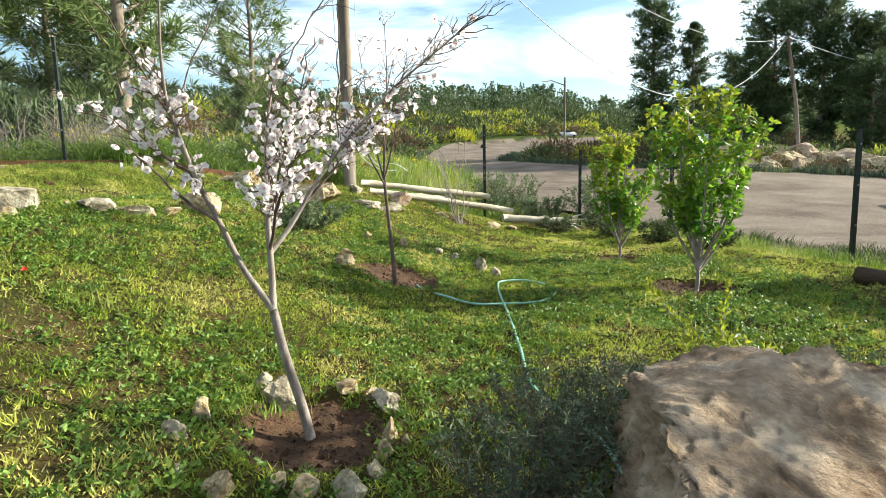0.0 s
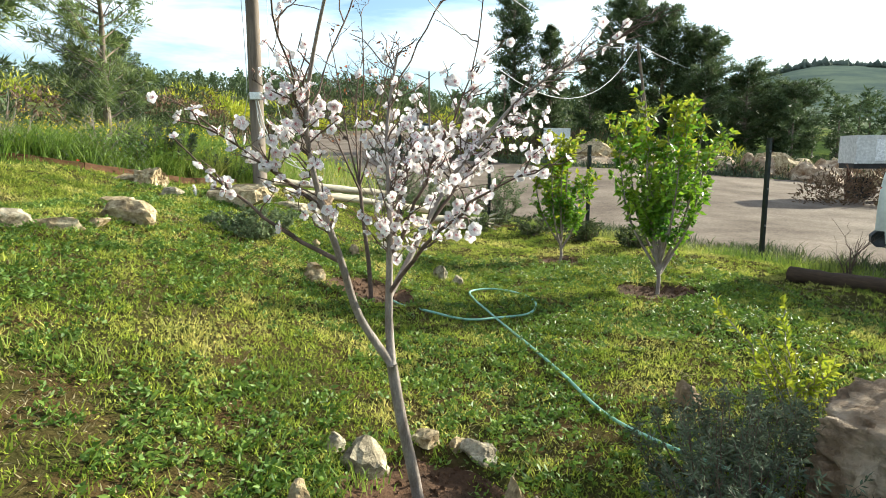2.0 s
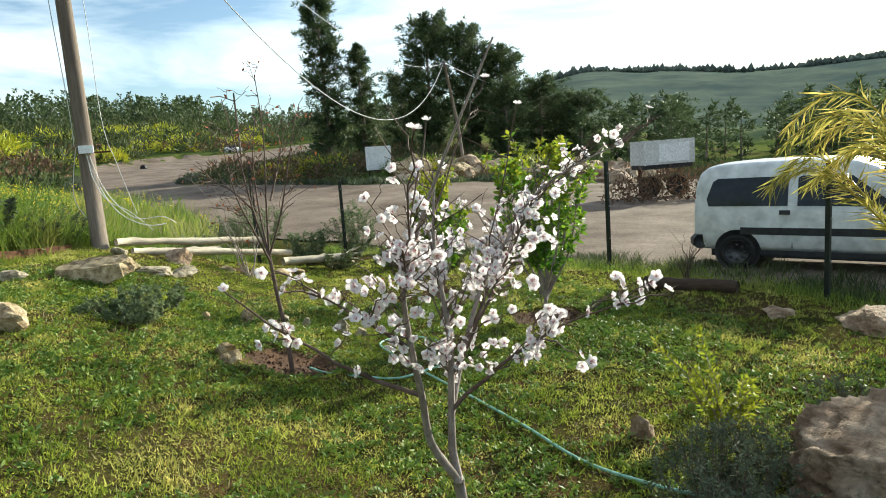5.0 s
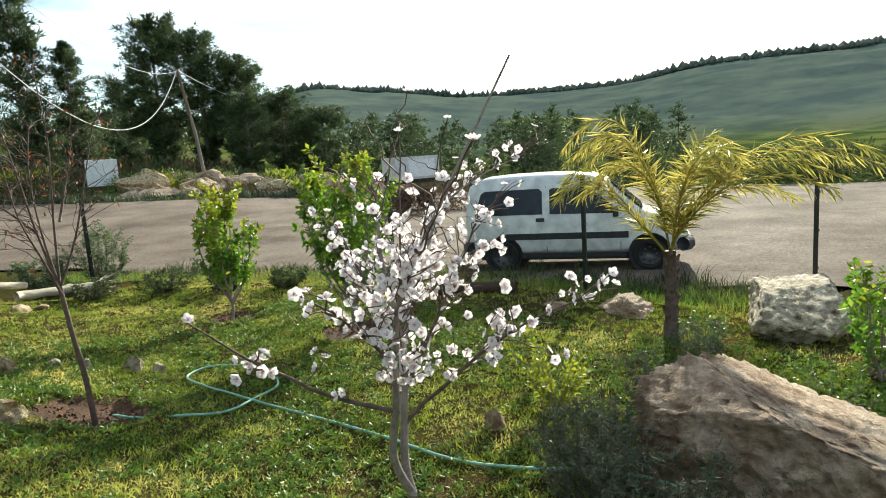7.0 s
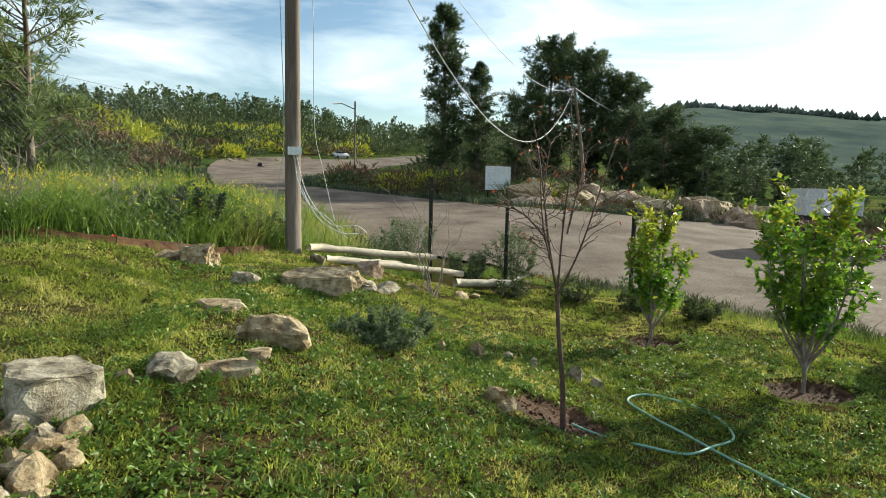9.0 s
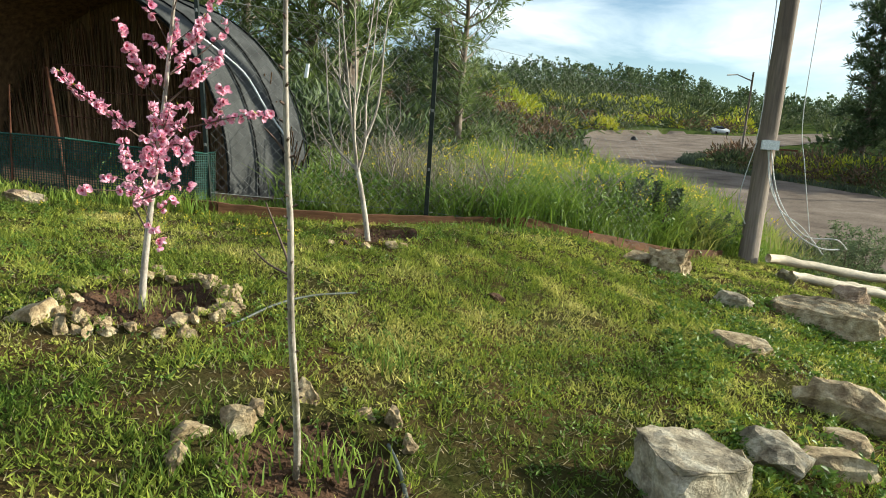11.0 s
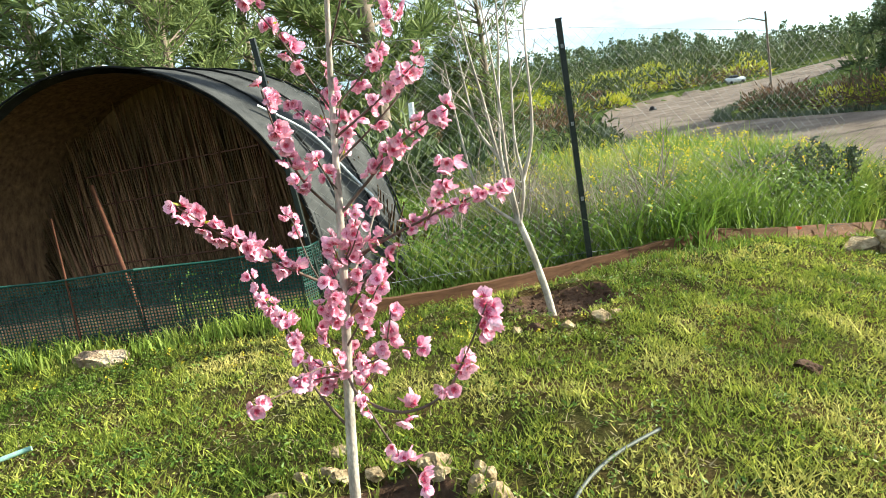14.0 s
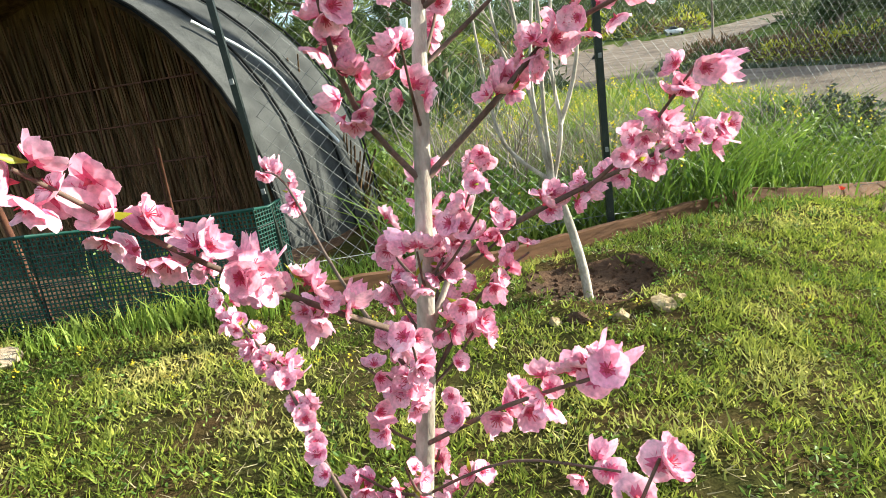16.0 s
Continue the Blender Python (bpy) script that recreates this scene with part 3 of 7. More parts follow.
# planting beds with their rings of stones
def bed(x, y, rx, ry, label, depth=0.05):
    """A dished bed of turned soil with a crumbly surface."""
    b = Build()
    rings, seg = 9, 36
    for i in range(rings + 1):
        t = i / rings
        for k in range(seg):
            a = 2 * math.pi * k / seg
            e = 1 + 0.16 * noise.noise((math.cos(a) * 1.5 + x, math.sin(a) * 1.5 + y, 0.5))
            px, py = x + rx * t * e * math.cos(a), y + ry * t * e * math.sin(a)
            lift = 0.012 + 0.02 * noise.noise((px * 9, py * 9, 2.0)) * (1 - t ** 4)
            b.v.append((px, py, relief(px, py) + max(lift, 0.008) - (0.06 if i == rings else 0)))
    for i in range(rings):
        for k in range(seg):
            j = (k + 1) % seg
            b.f.append((i * seg + k, i * seg + j, (i + 1) * seg + j, (i + 1) * seg + k))
    me = b.mesh("planting_bed")
    me.materials.append(M_SOIL)
    plot = tagged(new("planting_bed", me), label, "planting bed")
    rng = random.Random(int(x * 91 + y * 17))
    c = Build()
    for _ in range(320):
        a, t = rng.uniform(0, 6.283), math.sqrt(rng.random()) * 0.9
        px, py, s = x + rx * t * math.cos(a), y + ry * t * math.sin(a), 0.005 + 0.022 * rng.random() ** 3
        p = Vector((px, py, relief(px, py) + 0.015))
        ax = [Vector((rng.gauss(0, 1), rng.gauss(0, 1), rng.gauss(0, 1))).normalized() * s for _ in range(3)]
        c.add([p + ax[0], p + ax[1], p - ax[0], p - ax[1], p + Vector((0, 0, s)), p - Vector((0, 0, s))], [(0, 1, 4), (1, 2, 4), (2, 3, 4), (3, 0, 4), (1, 0, 5), (2, 1, 5), (3, 2, 5), (0, 3, 5)])
    part("soil_crumble", c.mesh("soil_crumble", False), M_SOIL, plot, "loose crumbs of dark soil", "stuff")


bed(-0.05, 2.89, .42, .52, "dark turned soil round the almond tree")
bed(3.05, 7.05, .55, .45, "dark turned soil round the larger citrus tree", .02)
bed(2.62, 9.30, .48, .40, "dark turned soil round the smaller citrus tree", .06)
bed(-0.25, 6.55, .55, .50, "dark turned soil round the bare sapling", .04)
bed(-6.40, 5.38, .40, .40, "dark turned soil round the peach tree")
bed(-4.95, 4.52, .33, .32, "dark turned soil round the pale-trunked sapling")
bed(-6.05, 7.85, .42, .34, "dark turned soil round the bare whippy tree", .06)
bed(-0.1, 11.35, .5, .35, "dark turned soil round the bare shrub", .03)
G_ALM = "stones ringing the almond tree"
for x, y, w, h in ((-0.49, 3.32, 0.140, 0.130), (-0.31, 3.19, 0.240, 0.220), (-0.61, 2.76, 0.150, 0.120), (-0.63, 2.54, 0.130, 0.090), (-0.23, 2.18, 0.170, 0.130), (-0.02, 2.29, 0.100, 0.090), (0.11, 2.31, 0.180, 0.110), (0.27, 2.36, 0.170, 0.160), (0.37, 2.56, 0.120, 0.110), (0.36, 2.78, 0.120, 0.090), (0.36, 2.97, 0.130, 0.100), (0.25, 3.33, 0.180, 0.110), (0.00, 3.44, 0.190, 0.090), (0.15, 3.41, 0.120, 0.090), (0.45, 2.91, 0.060, 0.050), (-0.45, 2.26, 0.090, 0.070)):
    stone(x, y, w * 1.1, h * 1.1, label="pale limestone in the ring round the almond tree", group=G_ALM)
G_PCH = "stones ringing the peach tree"
for x, y, w, h in ((-6.73, 5.23, .10, .07), (-6.76, 5.17, .07, .05), (-6.40, 4.84, .09, .11), (-6.47, 5.03, .09, .06), (-6.25, 4.94, .10, .05), (-6.22, 5.06, .08, .05), (-6.05, 5.17, .15, .08), (-6.03, 5.36, .12, .08), (-5.95, 5.46, .12, .10), (-5.93, 5.36, .10, .06), (-6.10, 5.74, .11, .07), (-6.32, 5.81, .13, .07), (-6.76, 5.90, .09, .05), (-6.82, 5.71, .09, .06), (-6.89, 5.59, .11, .05), (-6.52, 5.88, .10, .06), (-5.95, 5.14, .10, .06), (-6.36, 4.93, .07, .07)):
    stone(x, y, w * .98, h, M_ROCK, label="small cream limestone in the ring round the peach tree", group=G_PCH)
stone(-6.62, 4.90, .25, .14, M_ROCK, "larger cream limestone beside the peach tree", G_PCH, sub=3)
for i in range(30):
    a = -1.9 + 4.4 * i / 29 + .12 * math.sin(i * 7.3)
    rr = 1.0 + .14 * math.sin(i * 3.7)
    stone(-6.40 + .43 * rr * math.cos(a), 5.38 + .45 * rr * math.sin(a), .06 + .04 * math.sin(i * 5.1) ** 2, .06, M_ROCK, label="small cream limestone in the ring round the peach tree", group=G_PCH)
G_NT = "stones ringing the pale-trunked sapling"
for x, y, w, h in ((-5.15, 4.86, .12, .12), (-4.82, 4.95, .10, .08), (-4.71, 4.84, .09, .07), (-4.94, 4.93, .09, .06), (-4.59, 4.16, .10, .08), (-5.28, 4.53, .13, .09), (-5.38, 4.42, .13, .07), (-5.33, 4.26, .12, .07), (-5.29, 4.69, .10, .06)):
    stone(x, y, w * 1.15, h * 1.1, M_ROCK, label="small cream limestone round the pale-trunked sapling", group=G_NT)
for x, y, w, h in ((-5.95, 7.35, .14, .07), (-5.75, 7.42, .16, .08), (-5.68, 7.48, .1, .06), (-6.25, 7.3, .08, .05)):
    stone(x, y, w, h, M_ROCK, label="small cream limestone beside the whippy tree", group="stones beside the whippy tree")


# ---- trees of the garden ----
def bend(a, b, n, sag, rng, wob=0.03):
    """A gently crooked line from a to b."""
    a, b = Vector(a), Vector(b)
    L = (b - a).length
    out = []
    for i in range(n + 1):
        t = i / n
        p = a.lerp(b, t) + Vector((0, 0, -sag * math.sin(math.pi * t)))
        if 0 < i < n:
            p += Vector((rng.gauss(0, 1), rng.gauss(0, 1), rng.gauss(0, 0.6))) * L * wob
        out.append(p)
    return out


def smooth_line(pts, n=4):
    """Catmull-Rom through the points."""
    P = [Vector(p) for p in pts]
    out = []
    for i in range(len(P) - 1):
        p0, p1, p2, p3 = P[max(i - 1, 0)], P[i], P[i + 1], P[min(i + 2, len(P) - 1)]
        for k in range(n):
            t = k / n
            out.append(0.5 * ((2 * p1) + (p2 - p0) * t + (2 * p0 - 5 * p1 + 4 * p2 - p3) * t * t + (3 * p1 - p0 - 3 * p2 + p3) * t ** 3))
    out.append(P[-1])
    return out


def sub_twigs(rng, line, count, length, up=0.5, lo=0.2, hi=1.0, base=None, outw=0.6):
    """Side shoots from a limb."""
    res = []
    for _ in range(count):
        t = rng.uniform(lo, hi) * (len(line) - 1)
        i = min(int(t), len(line) - 2)
        p = line[i].lerp(line[i + 1], t - i)
        d = (line[i + 1] - line[i]).normalized()
        q = Vector((rng.gauss(0, 1), rng.gauss(0, 1), rng.gauss(0, 0.5)))
        o = Vector((p.x, p.y, 0)) - (base or Vector((0, 0, 0)))
        o.z = 0
        if o.length > 0.01:
            q += o.normalized() * outw
        q = (q.normalized() + d * 0.5 + Vector((0, 0, up))).normalized()
        L = length * rng.uniform(0.45, 1.2)
        res.append(bend(p, p + q * L, 4, -0.03 * L, rng, 0.05))
    return res


def flower_mesh(name, R, petal, heart, seed, cup=0.35, petals=5, inner=None, full=0.42):
    """A blossom: five cupped, notched and ruffled petals round a small heart with stamens."""
    rng = random.Random(seed)
    b = Build()
    rows, cols = 5, 5
    base = []
    for k in range(petals):
        a = 2 * math.pi * k / petals + rng.uniform(-0.14, 0.14)
        c, s = math.cos(a), math.sin(a)
        w = R * full * rng.uniform(0.87, 1.12)
        cu = cup * rng.uniform(0.6, 1.4)
        ph = rng.uniform(0, 6.28)
        vs = []
        for i in range(rows):
            u = i / (rows - 1)
            half = w * (.16 + .98 * math.sin(math.pi * min(1, .08 + .80 * u)) ** .8) * (1 if u < .9 else .62)
            for q in range(cols):
                t = q / (cols - 1) * 2 - 1
                r = .06 + .94 * u - .10 * u ** 4 * t * t - (.07 if i == rows - 1 and q == cols // 2 else 0)
                z = cu * 1.05 * u ** 1.5 + .16 * u * t * t + .05 * math.sin(ph + 3 * t + 4 * u) * u
                x, y = r * R, t * half
                vs.append((x * c - y * s, x * s + y * c, z * R))
        n0 = len(b.f)
        b.add(vs, [(i * cols + q, i * cols + q + 1, (i + 1) * cols + q + 1, (i + 1) * cols + q) for i in range(rows - 1) for q in range(cols - 1)])
        base += list(range(n0, n0 + cols - 1))
    np_ = len(b.f)
    hb = [(math.cos(i * 1.2566) * R * .16, math.sin(i * 1.2566) * R * .16, 0.03 * R) for i in range(5)] + [(0, 0, R * 0.24), (0, 0, -R * .34)]
    b.add(hb, [(0, 1, 5), (1, 2, 5), (2, 3, 5), (3, 4, 5), (4, 0, 5), (1, 0, 6), (2, 1, 6), (3, 2, 6), (4, 3, 6), (0, 4, 6)])
    for i in range(9):
        a = i * .7 + rng.random() * .4
        p = Vector((0, 0, 0.05 * R))
        q = Vector((math.cos(a) * .34 * R, math.sin(a) * .34 * R, rng.uniform(.38, .52) * R))
        sd = Vector((-math.sin(a), math.cos(a), 0)) * .02 * R
        b.add([p - sd, p + sd, q + sd * 1.6, q - sd * 1.6], [(0, 1, 2, 3)])
    me = b.mesh(name)
    me.materials.append(petal)
    me.materials.append(heart)
    idx = [0 if i < np_ else 1 for i in range(len(me.polygons))]
    if inner:
        me.materials.append(inner)
        for k in base:
            idx[k] = 2
    me.polygons.foreach_set("material_index", idx)
    return me


def turn_to(d, rng):
    """A turn that lays +z along d, spun at random."""
    return Vector(d).to_track_quat('Z', 'Y').to_matrix().to_4x4() @ Matrix.Rotation(rng.uniform(0, 6.28), 4, 'Z')


def put_blossoms(tree, rng, spots, meshes, limit=300, label=""):
    """spots: (place, outward). The first ones are parts, the rest one joined part."""
    for i, (p, d) in enumerate(spots[:limit]):
        s = rng.uniform(0.8, 1.15)
        m = Matrix.Translation(p) @ turn_to(d, rng) @ Matrix.Diagonal((s, s, s, 1))
        part("blossom", meshes[i % len(meshes)], None, tree, m=m)
    rest = spots[limit:]
    if rest:
        b = Build()
        mats = []
        for i, (p, d) in enumerate(rest):
            me = meshes[i % len(meshes)]
            s = rng.uniform(0.8, 1.1)
            m = Matrix.Translation(p) @ turn_to(d, rng) @ Matrix.Diagonal((s, s, s, 1))
            b.add([m @ v.co for v in me.vertices], [tuple(f.vertices) for f in me.polygons])
            mats.extend(f.material_index for f in me.polygons)
        me = b.mesh("blossom_mass")
        for mt in meshes[0].materials:
            me.materials.append(mt)
        me.polygons.foreach_set("material_index", mats)
        part("blossom_mass", me, None, tree, kind="stuff")


def limb_radii(n, r0, r1):
    return [r0 + (r1 - r0) * i / (n - 1) for i in range(n)]


def almond():
    rng = random.Random(11)
    B = Vector((-0.115, 2.925, relief(-0.115, 2.925)))
    T = thing("almond_tree", B, "young almond tree covered in white blossom, in a stone-ringed bed", "tree")
    W = lambda pts: smooth_line([Vector(p) - B for p in pts], 4)
    trunk = W([(-.085, 2.95, .20), (-.115, 2.92, .40), (-.17, 2.86, .70), (-.207, 2.832, .95)])
    b = Build()
    b.tube(trunk, limb_radii(len(trunk), .029, .023), 10)
    part("trunk", b, M_BARK, T)
    limbs = {
        "left": ([(-.207, 2.832, .95), (-.334, 2.788, 1.17), (-.394, 2.69, 1.41), (-.454, 2.60, 1.64), (-.491, 2.53, 1.86), (-.48, 2.44, 2.02), (-.41, 2.32, 2.28), (-.285, 2.177, 2.626)], .019, .003),
        "right": ([(-.207, 2.832, .95), (-.214, 2.855, 1.09), (-.211, 2.84, 1.30), (-.204, 2.82, 1.53), (-.206, 2.85, 1.72), (-.205, 2.91, 1.95), (-.16, 2.96, 2.22)], .021, .005),
        "fork": ([(-.212, 2.845, 1.24), (-.128, 2.93, 1.372), (-.016, 3.0, 1.571), (.104, 3.06, 1.754), (.263, 3.09, 1.928), (.417, 3.12, 2.087), (.612, 3.05, 2.217), (.79, 2.9, 2.31)], .015, .003),
    }
    # side limbs: parent, where on it, tip, radius, rise of the bow
    sides = (("low", "left", .29, (-1.047, 2.896, 1.897), .010, .05), ("front", "right", .30, (.207, 2.232, 1.767), .010, -.07), ("back", "right", .45, (-.02, 3.42, 2.05), .011, -.03),
             ("leftfront", "left", .42, (-.80, 2.48, 1.92), .009, .0), ("rightback", "fork", .22, (.36, 3.2, 1.96), .009, -.02), ("inner", "right", .42, (.10, 2.62, 2.12), .009, .02), ("shoot", "right", .9, (.161, 3.055, 2.637), .004, -.02),
             ("leftshoot", "left", .60, (-.577, 2.10, 2.379), .004, -.01), ("thinshoot", "left", .62, (-.303, 2.66, 2.436), .004, -.02), ("rightshoot", "fork", .43, (.20, 2.86, 2.5), .004, -.02))
    lines = {}
    for k, (pts, r0, r1) in limbs.items():
        ln = W(pts)
        lines[k] = ln
        b = Build()
        b.tube(ln, limb_radii(len(ln), r0, r1), 7)
        part("branch", b, M_BARK, T)
    for k, up, t, tip, r0, bow in sides:
        q = t * (len(lines[up]) - 1)
        i = int(q)
        ln = bend(lines[up][i].lerp(lines[up][i + 1], q - i), Vector(tip) - B, 9, bow, rng, .008)
        lines[k] = ln
        b = Build()
        b.tube(ln, limb_radii(len(ln), r0, .0025), 7)
        part("branch", b, M_TWIG, T)
    spots = []
    tw = Build()
    dense = {"left": 34, "right": 58, "fork": 44, "low": 5, "front": 22, "back": 22, "leftfront": 12, "rightback": 26, "inner": 26, "shoot": 2, "leftshoot": 2, "thinshoot": 1, "rightshoot": 3}
    for k, n in dense.items():
        lo = 0.35 if k in ("left", "right", "fork") else 0.25
        for t in sub_twigs(rng, lines[k], n, 0.21, up=0.5, lo=lo, hi=0.72 if k in ("left", "shoot", "thinshoot", "leftshoot") else 1.0, base=Vector((-.12, -.1, 0))):
            tw.tube(t, [.0032, .003, .0025, .002, .0015], 4)
            subs = sub_twigs(rng, t, 1, 0.11, up=0.3, lo=0.3, base=Vector((-.12, -.1, 0)))
            for s in subs:
                tw.tube(s, [.002, .0018, .0016, .0014, .001], 3)
            for ln, m in [(t, rng.choice((1, 2, 3, 4)))] + [(s, rng.choice((0, 1, 1, 2))) for s in subs]:
                for _ in range(m):
                    q = rng.uniform(0.25, 1.0) * (len(ln) - 1)
                    i = min(int(q), len(ln) - 2)
                    p = ln[i].lerp(ln[i + 1], q - i)
                    z = p.z + B.z
                    keep = 0.82 if 1.35 < z < 2.05 else (0.4 if z < 2.3 else 0.12)
                    if rng.random() < keep:
                        d = (Vector((rng.gauss(0, 1), rng.gauss(0, 1), rng.gauss(0.25, .8))) + Vector((p.x, p.y, 0)) * 1.2).normalized()
                        spots.append((p + d * rng.uniform(0.008, 0.02), d))
    for k in ("low", "front", "leftfront", "rightback", "back", "fork", "inner"):
        ln = lines[k]
        for t in ((0.98, 0.7) if k == "low" else (0.98, 0.85, 0.66, 0.5)):
            q = t * (len(ln) - 1)
            i = min(int(q), len(ln) - 2)
            for _ in range(1 if k == "low" else 2):
                d = Vector((rng.gauss(0, 1), rng.gauss(0, 1), rng.gauss(0.2, .8))).normalized()
                spots.append((ln[i].lerp(ln[i + 1], q - i) + d * 0.015, d))
    for k in ("shoot", "leftshoot", "thinshoot", "rightshoot"):
        spots.append((lines[k][-1], Vector((0.2, 0.1, 1)).normalized()))
    part("twig_growth", tw, M_TWIG, T, kind="stuff")
    rng.shuffle(spots)
    ms = [flower_mesh("blossom", .0225, M_WHITE_PETAL, M_HEART_WHITE, s, c) for s, c in ((1, .15), (2, .25), (3, .4), (4, .2))]
    put_blossoms(T, rng, spots, ms)


almond()


def peach():
    rng = random.Random(23)
    B = Vector((-6.46, 5.40, relief(-6.46, 5.40)))
    T = thing("peach_tree", B, "slender young peach tree covered in pink blossom, in a stone-ringed bed", "tree")
    W = lambda pts: smooth_line([Vector(p) - B for p in pts], 4)
    trunk = W([(-6.46, 5.40, 1.54), (-6.445, 5.405, 1.80), (-6.40, 5.41, 2.15), (-6.345, 5.415, 2.50), (-6.31, 5.43, 2.80), (-6.27, 5.43, 3.1), (-6.20, 5.40, 3.45), (-6.16, 5.38, 3.75)])
    b = Build()
    b.tube(trunk, limb_radii(len(trunk), .021, .004), 9)
    part("trunk", b, M_PALEBARK, T)

    def stem(z):
        return min(trunk, key=lambda p: abs(p.z + B.z - z)) + B

    # limbs: height on the stem or the limb's own start, its way, thickness, and where along it the flowers sit
    ways = (
        (2.50, [(-6.40, 5.27, 2.60), (-6.45, 5.10, 2.72), (-6.475, 4.95, 2.835)], .0075, ((.34, 1.0, 1.55),)),
        (2.40, [(-6.52, 5.56, 2.56), (-6.70, 5.80, 2.70), (-6.80, 5.91, 2.72)], .005, ((.55, .75, .8), (.92, 1.0, .9))),
        (2.08, [(-6.53, 5.44, 2.20), (-6.66, 5.56, 2.36), (-6.84, 5.73, 2.44), (-7.01, 5.90, 2.507)], .0065, ((.34, .84, 1.3), (.93, 1.0, 1.1))),
        (2.26, [(-6.41, 5.27, 2.285), (-6.44, 5.14, 2.30), (-6.453, 5.034, 2.31)], .004, ((.2, .42, .5), (.86, 1.0, 1.3))),
        (2.27, [(-6.34, 5.22, 2.34), (-6.295, 4.99, 2.392)], .004, ((.82, 1.0, 1.0),)),
        (2.20, [(-6.22, 5.15, 2.275), (-6.03, 4.965, 2.315), (-5.915, 4.94, 2.365), (-5.84, 4.93, 2.47), (-5.79, 4.92, 2.555)], .0065, ((.2, .3, .6), (.42, .5, .8), (.62, .76, .8), (.84, 1.0, .75))),
        ((-6.22, 5.15, 2.275), [(-6.14, 5.11, 2.17), (-6.05, 5.05, 2.095)], .004, ((.45, 1.0, .9),)),
        (2.55, [(-6.22, 5.53, 2.63), (-6.0, 5.615, 2.70), (-5.862, 5.712, 2.727)], .0085, ((.40, 1.0, 1.45),)),
        ((-6.10, 5.575, 2.665), [(-6.02, 5.48, 2.75), (-5.958, 5.402, 2.843)], .005, ((.3, 1.0, 1.2),)),
        (2.75, [(-6.21, 5.45, 2.82), (-6.13, 5.46, 2.89), (-6.02, 5.39, 2.93), (-5.915, 5.325, 2.963)], .007, ((.25, .80, 1.35), (.88, 1.0, 1.3))),
        (2.73, [(-6.37, 5.35, 2.84), (-6.35, 5.23, 2.96), (-6.30, 5.11, 3.07)], .006, ((.3, .75, 1.3), (.86, 1.0, 1.4))),
        (2.42, [(-6.27, 5.47, 2.54), (-6.193, 5.529, 2.586)], .005, ((.3, 1.0, .9),)),
        (2.22, [(-6.24, 5.24, 2.33), (-6.12, 5.12, 2.40), (-6.066, 5.092, 2.516)], .005, ((.25, .5, .7), (.6, 1.0, 1.0))),
        (2.36, [(-6.22, 5.27, 2.47), (-6.093, 5.129, 2.582)], .005, ((.3, 1.0, .9),)),
        (2.24, [(-6.24, 5.38, 2.32), (-6.089, 5.33, 2.336)], .0035, ((.82, 1.0, 1.0),)),
        (2.92, [(-6.11, 5.36, 3.02), (-5.96, 5.25, 3.075)], .005, ((.3, 1.0, .7),)),
        (2.84, [(-6.12, 5.5, 3.02), (-6.02, 5.56, 3.16)], .005, ((.35, 1.0, .7),)),
        (2.46, [(-6.29, 5.50, 2.62), (-6.24, 5.56, 2.76)], .008, ((.75, 1.0, .6),)),
        (3.06, [(-6.35, 5.35, 3.22), (-6.42, 5.30, 3.36)], .004, ((.3, 1.0, .8),)),
        (3.2, [(-6.10, 5.33, 3.40), (-6.05, 5.28, 3.55)], .004, ((.3, 1.0, .8),)),
        (3.0, [(-6.15, 5.50, 3.16), (-6.08, 5.56, 3.32)], .004, ((.3, 1.0, .8),)))
    limbs = [([tuple(stem(st)) if isinstance(st, float) else st] + way, r0, runs) for st, way, r0, runs in ways]
    # short flowering shoots crowding the stem
    for k in range(28):
        p = stem(rng.uniform(2.18, 2.64) if k < 22 else rng.uniform(2.7, 3.1))
        a = k * 2.4 + rng.uniform(-.4, .4)
        L = rng.uniform(.05, .15)
        e = p + Vector((math.cos(a) * L, math.sin(a) * L, rng.uniform(.06, .15)))
        limbs.append(([tuple(p), tuple(p.lerp(e, .5) - Vector((0, 0, .012))), tuple(e)], .0035, ((.35, 1.0, .9),)))
    spots = []
    for pts, r0, runs in limbs:
        ln = W(pts)
        b = Build()
        b.tube(ln, limb_radii(len(ln), r0 * .8, .0016), 6)
        part("branch", b, M_PALEBARK if r0 == .008 else M_TWIG, T)
        L = sum((ln[i + 1] - ln[i]).length for i in range(len(ln) - 1))
        for lo, hi, many in runs:
            n = max(1, int(L * (hi - lo) / .026 * many + .5))
            for q in range(n):
                t = (lo + (hi - lo) * (q + rng.random()) / n) * (len(ln) - 1)
                i = min(int(t), len(ln) - 2)
                ax = (ln[i + 1] - ln[i]).normalized()
                d = Vector((rng.gauss(0, 1), rng.gauss(0, 1), rng.gauss(0, 1)))
                d = (d - ax * d.dot(ax)).normalized()
                p = ln[i].lerp(ln[i + 1], t - i)
                for _ in range(rng.choice((1, 2, 2, 3))):
                    e = (d + Vector((rng.gauss(0, .8), rng.gauss(0, .8), rng.gauss(0, .8))) + ax * rng.uniform(-.1, .4)).normalized()
                    spots.append((p + e * rng.uniform(.010, .024), e))
    nr = np.random.default_rng(5)
    pts = np.array([tuple(p) for p, d in spots[::5]])
    v, f = leaves(nr, pts, nr.normal(size=(len(pts), 3)) + np.array([0, 0, .6]), nr.uniform(.014, .038, len(pts)), nr.uniform(.005, .009, len(pts)))
